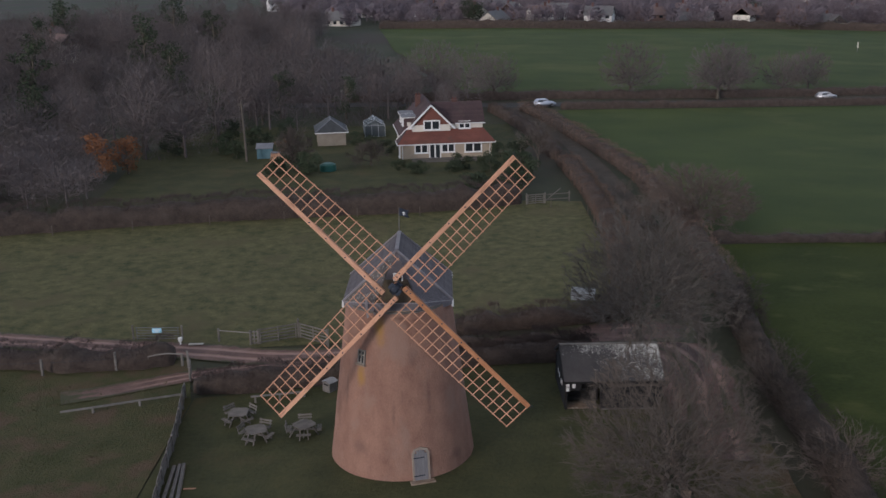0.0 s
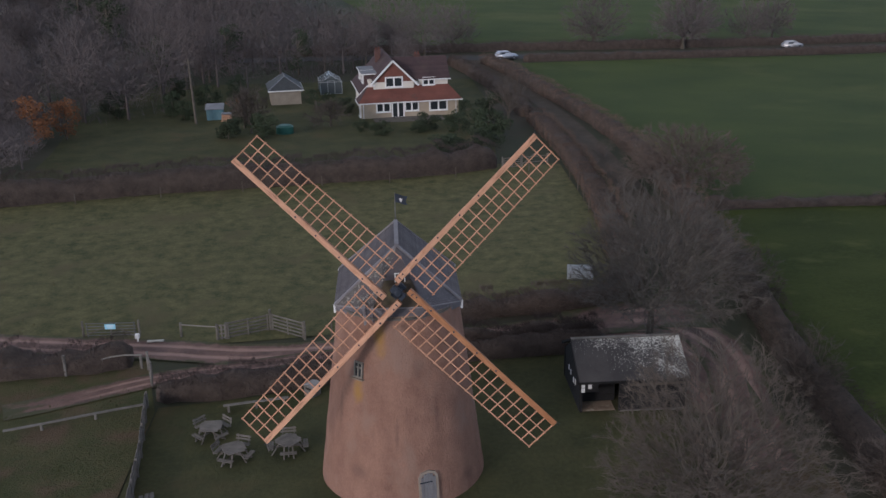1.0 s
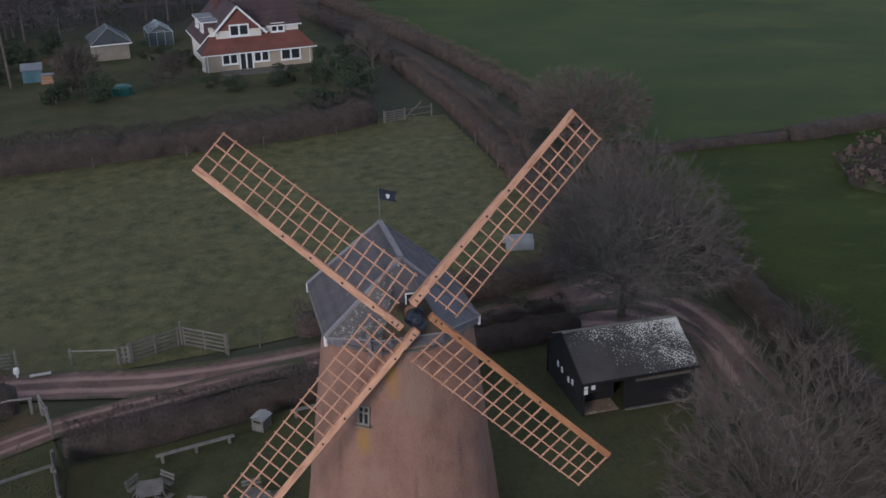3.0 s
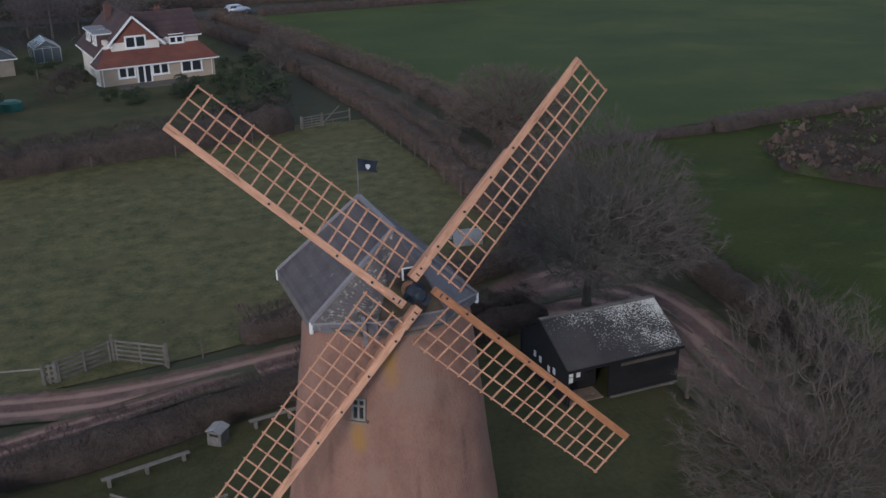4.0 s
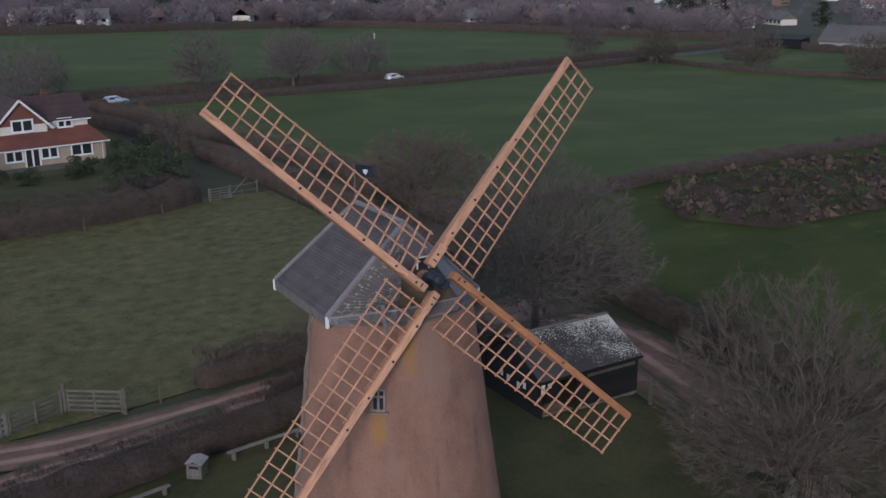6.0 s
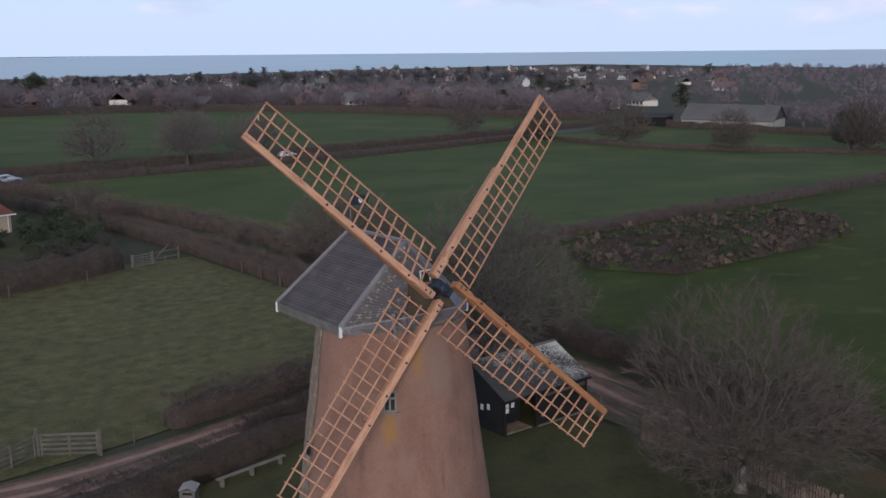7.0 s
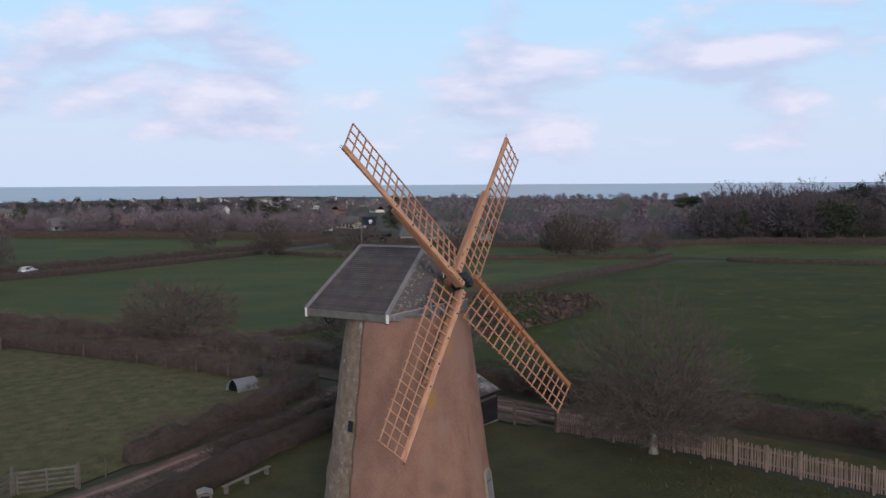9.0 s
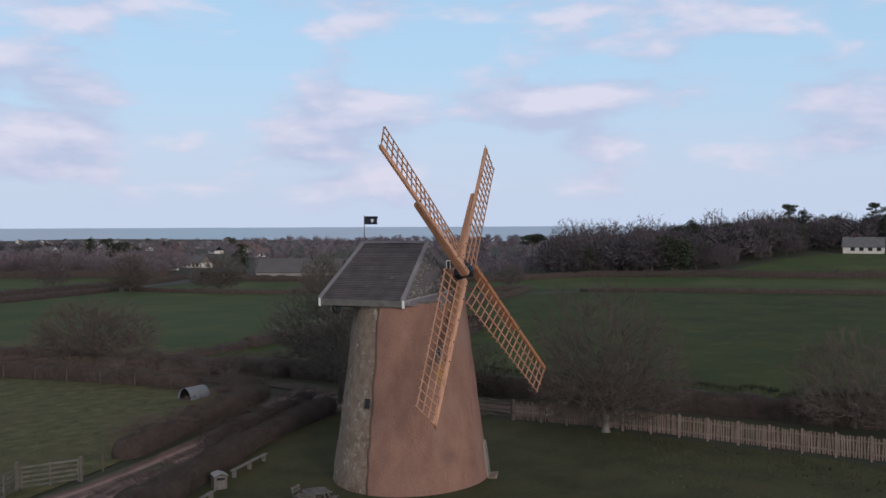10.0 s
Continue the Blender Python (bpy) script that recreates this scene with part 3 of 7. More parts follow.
def build_cap(mill):
    cap = new("cap")
    cap.parent = mill
    cap["label"] = "boat-gabled cap clad in weathered grey shingle"
    bm = bmesh.new()
    for poly in ((BL, FL, RF, RB), (FR, BR, RB, RF), (BR, BL, RB), (FL, PL, QL, RF), (PR, FR, RF, QR), (RF, QL, QR)):
        slab(bm, poly, 0.09)
    part("roof_deck", bm, SLATE, cap)
    for quad, rows in (((BL, FL, RF, RB), 34), ((FR, BR, RB, RF), 34)):
        courses("shingle_course", quad, rows, cap, SLATE)
    for quad, mat in (((FL, PL, QL, RF), surface_lichen), ((PR, FR, RF, QR), LEAD)):
        courses("hip_shingle_course", quad, 24, cap, mat)
    # lead rolls on hips and ridge
    for a, b, w in ((RF, FL, 0.22), (RF, FR, 0.22), (RB, BL, 0.2), (RB, BR, 0.2), (RF, RB, 0.2)):
        bm = bmesh.new()
        beam(bm, a + Vector((0, 0, 0.05)), b + Vector((0, 0, 0.05)), w, 0.09)
        part("lead_flashing", bm, ROLL_LEAD, cap, "pale grey lead flashing")
    # eaves boards and the lead-clad breast under the sails
    for a, b, h in ((BL, FL, 0.34), (FR, BR, 0.34), (BL, BR, 0.34)):
        bm = bmesh.new()
        beam(bm, a + Vector((0, 0, -0.12)), b + Vector((0, 0, -0.12)), 0.06, h)
        part("eaves_board", bm, GREY_WOOD, cap)
    dn = Vector((0, 0, -0.5))
    for poly in ((FL, PL, PL + dn * 1.55, FL + dn * 0.4), (PR, FR, FR + dn * 0.4, PR + dn * 1.55), (PL, PR, PR + dn * 1.55, PL + dn * 1.55), (QL, QR, PR, PL)):
        bm = bmesh.new()
        slab(bm, poly, 0.05, up=1)
        if poly[0] is QL:
            part("breast_boarding", bm, BREAST, cap, "dark brown boarded breast")
        else:
            part("lead_apron", bm, LEAD, cap, "blue-grey lead sheet")
    # pale beams added for the bright highlight along the apron's upper edge
    for a, b in ((FL, PL), (PL, PR), (PR, FR)):
        bm = bmesh.new()
        beam(bm, a + Vector((0, -0.06, 0.02)), b + Vector((0, -0.06, 0.02)), 0.05, 0.05)
        part("drip_edge", bm, PALE_LEAD, cap, "pale strip for the highlight on the lead apron's edge")
    for p in (BL, BR, FL, FR):
        bm = bmesh.new()
        box(bm, p + Vector((0.0, -0.03, -0.14)), (0.12, 0.12, 0.42), bevel=0.02)
        part("corner_trim", bm, WHITE, cap, "white painted corner end")
    bm = bmesh.new()
    bmesh.ops.create_cone(bm, cap_ends=True, segments=48, radius1=2.85, radius2=2.95, depth=0.35, matrix=Matrix.Translation((0, 0.0, 9.25)))
    part("curb", bm, GREY_WOOD, cap)
    # storm hatch above the windshaft
    bm = bmesh.new()
    box(bm, (0.1, -1.75, 11.12), (0.42, 0.8, 0.34), bevel=0.02)
    part("storm_hatch", bm, LEAD, cap)
    for x in (-0.12, 0.32):
        bm = bmesh.new()
        beam(bm, (x, -2.19, 10.95), (x, -2.17, 11.38), 0.05, 0.04, up=(0, 1, 0))
        part("hatch_frame", bm, WHITE, cap, "white painted frame")
    bm = bmesh.new()
    beam(bm, (-0.16, -2.18, 11.36), (0.36, -2.18, 11.36), 0.05, 0.04)
    part("hatch_frame", bm, WHITE, cap, "white painted frame")
    bm = bmesh.new()
    box(bm, (0.1, -2.17, 11.14), (0.38, 0.02, 0.36))
    part("hatch_pane", bm, PANE, cap)
    bm = bmesh.new()
    beam(bm, (-1.55, -2.5, 9.0), (-1.62, -2.48, 10.05), 0.13, 0.05, up=(0, 1, 0))
    part("brace", bm, PALE_LEAD, cap, "pale grey painted board")
    # chain wheel under the tail
    bm = bmesh.new()
    for k in range(20):
        a0, a1 = k * math.tau / 20, (k + 1) * math.tau / 20
        rod(bm, (-1.2 + 0.42 * math.cos(a0), 3.75, 8.95 + 0.42 * math.sin(a0)), (-1.2 + 0.42 * math.cos(a1), 3.75, 8.95 + 0.42 * math.sin(a1)), 0.04, n=5)
    for k in range(4):
        a0 = k * math.pi / 4
        rod(bm, (-1.2 - 0.42 * math.cos(a0), 3.75, 8.95 - 0.42 * math.sin(a0)), (-1.2 + 0.42 * math.cos(a0), 3.75, 8.95 + 0.42 * math.sin(a0)), 0.02, n=5)
    rod(bm, (-1.2, 2.6, 8.95), (-1.2, 3.9, 8.95), 0.05)
    part("winding_wheel", bm, IRON, cap)
    # flag on a staff at the tail of the ridge
    fl = new("flag_staff")
    fl.parent = cap
    bm = bmesh.new()
    rod(bm, RB + Vector((0, -0.05, 0)), RB + Vector((0, -0.05, 1.5)), 0.03, 0.018)
    part("staff", bm, GREY_WOOD, fl)
    bm = bmesh.new()
    nx = 8
    c = RB + Vector((0.02, -0.05, 1.45))
    col = []
    for i in range(nx + 1):
        x = i / nx
        w = 0.05 * math.sin(x * 7)
        h = 0.44
        col.append([bm.verts.new(c + Vector((x * 0.6, w - x * 0.55, -h * s))) for s in (0, 0.5, 1)])
    col[-1][1].co += Vector((-0.19, 0.17, 0))
    for i in range(nx):
        for s in range(2):
            bm.faces.new((col[i][s], col[i + 1][s], col[i + 1][s + 1], col[i][s + 1]))
    bmesh.ops.solidify(bm, geom=bm.faces[:], thickness=0.008)
    part("flag", bm, surface("navy_cloth", (0.045, 0.055, 0.082), (0.085, 0.1, 0.135), 2, 20, 0.9, 0.1), fl, "dark swallow-tailed flag with a white emblem")
    for y in (-0.06, 0.06):
        bm = bmesh.new()
        outline = [(-0.1, 0.07), (-0.04, 0.1), (0.04, 0.1), (0.1, 0.07), (0.07, -0.03), (0.0, -0.11), (-0.07, -0.03)]
        m = Matrix.Translation(c) @ pose(0, 0, 0, 0, 0, -42)
        lo = [bm.verts.new(m @ Vector((0.42 + a, y - 0.005, -0.25 + b))) for a, b in outline]
        hi = [bm.verts.new(m @ Vector((0.42 + a, y + 0.005, -0.25 + b))) for a, b in outline]
        bm.faces.new(lo), bm.faces.new(hi[::-1])
        for k in range(7):
            bm.faces.new((lo[k], hi[k], hi[(k + 1) % 7], lo[(k + 1) % 7]))
        bmesh.ops.recalc_face_normals(bm, faces=bm.faces[:])
        part("emblem", bm, WHITE, fl, "white emblem")


BREAST = surface("mossy_board", (0.05, 0.04, 0.032), (0.11, 0.085, 0.06), 1.6, 12.0, 0.9, 0.4, c3=(0.09, 0.085, 0.045), c3_scale=1.2, c3_at=0.52)
PALE_LEAD = surface("bright_lead", (0.2, 0.19, 0.205), (0.34, 0.325, 0.34), 2.0, 12.0, 0.5, 0.1, metal=0.1)
ROLL_LEAD = surface("lead_roll", (0.17, 0.155, 0.165), (0.28, 0.26, 0.27), 1.4, 12.0, 0.6, 0.3)
surface_lichen = surface("lichen_shingle", (0.095, 0.085, 0.082), (0.16, 0.145, 0.138), 1.5, 14.0, 0.85, 0.5, rand=0.2, c3=(0.42, 0.40, 0.36), c3_scale=6.0, c3_at=0.53)
HUB = Vector((0.0, -3.05, 10.83))


def build_sails(mill):
    # frame: x right, z up the tilted plane, -y out to the front
    rig = new("sail_cross")
    rig.parent = mill
    rig.matrix_local = Matrix.Translation(HUB) @ pose(0, 0, 0, 0, 0, -2.7) @ pose(0, 0, 0, -12.4)
    rig["label"] = "four new pine lattice sails on a black iron canister"
    bm = bmesh.new()
    rod(bm, (0, -0.52, 0), (0, 0.6, 0), 0.21, 0.24, 16)
    rod(bm, (0, -0.58, 0), (0, -0.52, 0), 0.13, 0.2, 16)
    for k in range(4):
        a = radians(45 + 90 * k + 2)
        dv = Vector((math.cos(a), 0, math.sin(a)))
        beam(bm, dv * 0.1 + Vector((0, -0.32 if k % 2 else 0.19, 0)), dv * 0.36 + Vector((0, -0.32 if k % 2 else 0.19, 0)), 0.34, 0.34, up=(0, 1, 0))
    bmesh.ops.bevel(bm, geom=bm.edges[:], offset=0.015, segments=1, affect="EDGES")
    part("canister", bm, IRON, rig, "blue-black iron canister")
    bm = bmesh.new()
    rod(bm, (0, 0.4, 0), (0, 3.2, 0), 0.27, 0.3, 16)
    part("windshaft", bm, STOCK_WOOD, rig)
    base = None
    for k, ang in enumerate((135.6, 45.2, -44.2, -134.9)):
        # each sail is built pointing up and turned
        s = new("sail")
        s.parent = rig
        s.matrix_local = pose(0, 0, 0, 0, 90 - ang, 0) @ Matrix.Translation(((-0.60, -0.44, 0), (-0.43, 0.07, 0), (-0.47, -0.43, 0), (-0.43, 0.07, 0))[k])
        build_sail(s, k)


def build_sail(s, k):
    rnd = random.Random(40 + k)
    R0, R1, ROWS_N = 1.0, 9.22, 17
    # chord and twist of the lattice, at the hub's end and at the tip
    W0, W1, TW0, TW1 = ((1.80, 1.36, 20.5, 8.0), (1.58, 1.40, 8.5, 10.0), (1.77, 1.52, 19.0, 11.0), (1.63, 1.40, 9.5, 6.5))[k]
    stock_y = 0.12
    bm = bmesh.new()
    beam(bm, (0.05, stock_y, 0.3), (0.04, stock_y, 5.5), 0.27, 0.3, up=(0, 1, 0), w2=0.22, h2=0.2)
    bmesh.ops.bevel(bm, geom=bm.edges[:], offset=0.015, segments=1, affect="EDGES")
    part("stock", bm, STOCK_WOOD, s, "darker pine stock")
    bm = bmesh.new()
    prof = [(0.0, 0.95), (-0.08, 1.45), (-0.09, 5.0), (-0.13, 9.26), (0.12, 9.26), (0.14, 5.0), (0.17, 1.55), (0.14, 0.95)]
    f = [bm.verts.new((x, -0.16, z)) for x, z in prof]
    g = [bm.verts.new((x, -0.03, z)) for x, z in prof]
    bm.faces.new(f), bm.faces.new(g[::-1])
    for i in range(8):
        bm.faces.new((f[i], g[i], g[(i + 1) % 8], f[(i + 1) % 8]))
    bmesh.ops.recalc_face_normals(bm, faces=bm.faces[:])
    bmesh.ops.bevel(bm, geom=bm.edges[:], offset=0.012, segments=1, affect="EDGES")
    part("whip", bm, AGED_PINE if k == 2 else SAIL_WOOD, s, "orange-brown stained whip" if k == 2 else "")

    def at(r, c, lift=0.0):
        u = (r - R0) / (R1 - R0)
        th, c = radians(TW0 + (TW1 - TW0) * u), c * (W0 + (W1 - W0) * u)
        return Vector((0.1 + c * math.cos(th), -0.09 + c * math.sin(th) + lift, r))
    for i in range(ROWS_N + 1):
        r = R0 + (R1 - R0) * i / ROWS_N
        bm = bmesh.new()
        j = (rnd.random() - 0.5) * 0.03
        beam(bm, at(r, -0.08), at(r + j, 1.04), 0.05, 0.06, up=(0, 1, 0))
        part("sail_bar", bm, SAIL_WOOD, s)
    for c in (0.34, 0.67, 1.0):
        bm = bmesh.new()
        n, rings = 9, []
        for i in range(n + 1):
            c0 = at(R0 - 0.1 + (R1 - R0 + 0.14) * i / n, c, -0.05)
            rings.append([bm.verts.new(c0 + Vector((dx, dy, 0))) for dx, dy in ((-0.025, -0.022), (0.025, -0.022), (0.025, 0.022), (-0.025, 0.022))])
        for i in range(n):
            for q in range(4):
                bm.faces.new((rings[i][q], rings[i][(q + 1) % 4], rings[i + 1][(q + 1) % 4], rings[i + 1][q]))
        bm.faces.new(rings[0][::-1]), bm.faces.new(rings[-1])
        part("hemlath" if c == 1.0 else "uplong", bm, SAIL_WOOD, s)
    for r in (0.72, 1.6, 3.0, 4.4, 5.6):
        bm = bmesh.new()
        rod(bm, (0.02, -0.2, r), (0.02, -0.14, r), 0.042, n=8)
        part("bolt", bm, IRON, s)
    bm = bmesh.new()
    box(bm, (0.06, -0.07, 0.70), (0.27, 0.2, 0.84), bevel=0.02)
    part("clamp_block", bm, AGED_PINE if k == 2 else SAIL_WOOD, s)
    bm = bmesh.new()
    box(bm, (0.06, -0.172, 0.5), (0.15, 0.012, 0.05))
    part("slot", bm, IRON, s)
    bm = bmesh.new()
    rod(bm, (-0.1, -0.1, 9.2), (-0.18, -0.1, 9.42), 0.012, n=5)
    rod(bm, (-0.05, -0.1, 9.2), (-0.05, -0.1, 9.4), 0.012, n=5)
    part("tip_spike", bm, IRON, s)


build_mill()


# ---- the black hut ----
def build_hut():
    hut = thing("timber_hut", Matrix.Translation((7.2, 56.5, 0.5)) @ pose(0, 0, 0, 0, 0, 0.5), "black tarred timber hut with a mossy felt roof speckled white", "hut")
    W, D = 6.1, 4.9
    for name, c, s in (("front_wall", (4.2, 0.2, 1.0), (3.8, 0.12, 1.9)), ("back_wall", (W / 2, D - 0.2, 1.0), (W, 0.12, 1.9)), ("end_wall", (0.1, D / 2, 1.0), (0.12, D - 0.5, 1.9)), ("end_wall", (W - 0.1, D / 2, 1.0), (0.12, D - 0.5, 1.9)), ("porch_wall", (1.2, 1.4, 1.0), (2.2, 0.1, 1.9))):
        n = max(6, int(s[2] / 0.2))
        w = new(name)
        w.parent = hut
        for k in range(n):
            bm = bmesh.new()
            box(bm, (c[0], c[1], 0.05 + (k + 0.5) * s[2] / n), (s[0], s[1] + 0.03 * (k % 2), s[2] / n + 0.015))
            part("weatherboard", bm, TARRED, w)
    for x in (0.1, W - 0.1):
        bm = bmesh.new()
        vs = [(x, 0.15, 1.9), (x, D - 0.15, 1.9), (x, 2.75, 3.25)]
        a = [bm.verts.new((p[0] - 0.06, p[1], p[2])) for p in vs]
        b = [bm.verts.new((p[0] + 0.06, p[1], p[2])) for p in vs]
        bm.faces.new(a), bm.faces.new(b[::-1])
        for i in range(3):
            bm.faces.new((a[i], b[i], b[(i + 1) % 3], a[(i + 1) % 3]))
        bmesh.ops.recalc_face_normals(bm, faces=bm.faces[:])
        part("gable", bm, TARRED, hut)
    E0, E1, RG = Vector((-0.05, 0.0, 2.0)), Vector((W + 0.15, 0.0, 2.0)), 3.36
    for poly in ((E0, E1, Vector((W + 0.15, 2.75, RG)), Vector((-0.05, 2.75, RG))), (Vector((-0.05, D + 0.2, 2.1)), Vector((W + 0.15, D + 0.2, 2.1)), Vector((W + 0.15, 2.75, RG)), Vector((-0.05, 2.75, RG)))):
        bm = bmesh.new()
        slab(bm, poly, 0.1)
        part("roof", bm, FELT_SPECK, hut, "dark felt roof with pale lichen flecks")
    bm = bmesh.new()
    beam(bm, (-0.05, 2.75, RG + 0.03), (W + 0.15, 2.75, RG + 0.03), 0.22, 0.06)
    part("ridge_cap", bm, GREY_WOOD, hut)
    for a, b in (((-0.07, 0.0, 1.95), (-0.07, 2.75, 3.33)), ((-0.07, 2.75, 3.33), (-0.07, D + 0.2, 2.07)), ((-0.05, -0.03, 1.93), (W + 0.15, -0.03, 1.93))):
        bm = bmesh.new()
        beam(bm, a, b, 0.05, 0.14)
        part("fascia", bm, TARRED, hut)
    for x in (0.12, 2.3):
        bm = bmesh.new()
        box(bm, (x, 0.15, 1.0), (0.12, 0.12, 1.95))
        part("post", bm, TARRED, hut)
    bm = bmesh.new()
    box(bm, (1.1, 0.75, 0.02), (2.0, 1.1, 0.12), bevel=0.02)
    part("paving_step", bm, RUBBLE_STONE, hut, "pale paving slab")
    NOTICE = surface("white_notice", (0.55, 0.55, 0.55), (0.7, 0.7, 0.69), 3, 20, 0.5, 0.0)
    for y, z in ((1.3, 1.35), (1.8, 1.22), (2.65, 1.3), (3.2, 1.36)):
        bm = bmesh.new()
        box(bm, (0.0, y, z), (0.03, 0.2, 0.3))
        part("notice", bm, NOTICE, hut, "white notice sheet")
    bm = bmesh.new()
    box(bm, (0.55, 0.12, 1.62), (1.0, 0.05, 0.55))
    part("notice_panel", bm, TARRED, hut)
    for x, z in ((0.2, 1.74), (0.2, 1.44), (0.58, 1.66)):
        bm = bmesh.new()
        box(bm, (x, 0.085, z), (0.2, 0.02, 0.26))
        part("notice", bm, NOTICE, hut, "white notice sheet")
    # wide dark opening with its lintel and pale sill
    bm = bmesh.new()
    box(bm, (4.35, 0.09, 1.66), (3.0, 0.06, 0.16), bevel=0.01)
    part("lintel", bm, DARK_WOOD, hut, "grey-brown lintel board")
    bm = bmesh.new()
    box(bm, (4.2, 0.05, 0.06), (3.7, 0.14, 0.1), bevel=0.01)
    part("sill", bm, GREY_WOOD, hut, "pale wooden sill")


def speckled_felt():
    """Dark felt with pale lichen flecks, thickest towards one end and the ridge."""
    m = surface("speckled_felt", (0.042, 0.039, 0.04), (0.075, 0.07, 0.069), 0.8, 12.0, 0.95, 0.4)
    nt = m.node_tree
    N, L = nt.nodes.new, nt.links.new
    p = nt.nodes["Principled BSDF"]
    col = p.inputs["Base Color"].links[0].from_socket
    co = N("ShaderNodeTexCoord").outputs["Object"]
    fleck, patch = N("ShaderNodeTexNoise"), N("ShaderNodeTexNoise")
    fleck.inputs["Scale"].default_value, fleck.inputs["Detail"].default_value = 15.0, 3.0
    patch.inputs["Scale"].default_value, patch.inputs["Detail"].default_value = 0.9, 3.0
    L(co, fleck.inputs["Vector"]), L(co, patch.inputs["Vector"])
    dot = N("ShaderNodeVectorMath")
    dot.operation = "DOT_PRODUCT"
    dot.inputs[1].default_value = (0.042, 0.062, 0.0)
    L(co, dot.inputs[0])
    total = N("ShaderNodeMath")
    total.operation = "ADD"
    L(dot.outputs["Value"], total.inputs[0]), L(fleck.outputs["Fac"], total.inputs[1])
    t2 = N("ShaderNodeMath")
    t2.operation = "MULTIPLY_ADD"
    L(patch.outputs["Fac"], t2.inputs[0])
    t2.inputs[1].default_value = 0.35
    L(total.outputs[0], t2.inputs[2])
    mr = N("ShaderNodeMapRange")
    mr.inputs["From Min"].default_value, mr.inputs["From Max"].default_value = 0.995, 1.05
    L(t2.outputs[0], mr.inputs["Value"])
    mx = N("ShaderNodeMixRGB")
    L(mr.outputs[0], mx.inputs[0]), L(col, mx.inputs[1])
    mx.inputs[2].default_value = (0.55, 0.54, 0.5, 1)
    L(mx.outputs[0], p.inputs["Base Color"])
    return m


FELT_SPECK = speckled_felt()
build_hut()


# ---- hedges and trees ----
def wobble(x, y, s, seed=0.0):
    return noise.noise((x * s, y * s, seed))


class Mass:
    """Collects many small pieces as plain arrays."""

    def __init__(self):
        self.v, self.f = [], []

    def blade(self, p, q, w, side):
        n = len(self.v)
        self.v += [p - side * w, p + side * w, q]
        self.f.append((n, n + 1, n + 2))

    def leaf(self, c, u, w):
        n = len(self.v)
        self.v += [c - u, c + w * 0.5, c + u, c - w * 0.5]
        self.f.append((n, n + 1, n + 2, n + 3))

    def twig(self, p, q, r0, r1):
        d = q - p
        s = d.orthogonal().normalized()
        t = d.normalized().cross(s)
        n = len(self.v)
        for c, r in ((p, r0), (q, r1)):
            self.v += [c + s * r, c + (s * -0.5 + t * 0.866) * r, c + (s * -0.5 - t * 0.866) * r]
        self.f += [(n, n + 1, n + 4, n + 3), (n + 1, n + 2, n + 5, n + 4), (n + 2, n, n + 3, n + 5)]


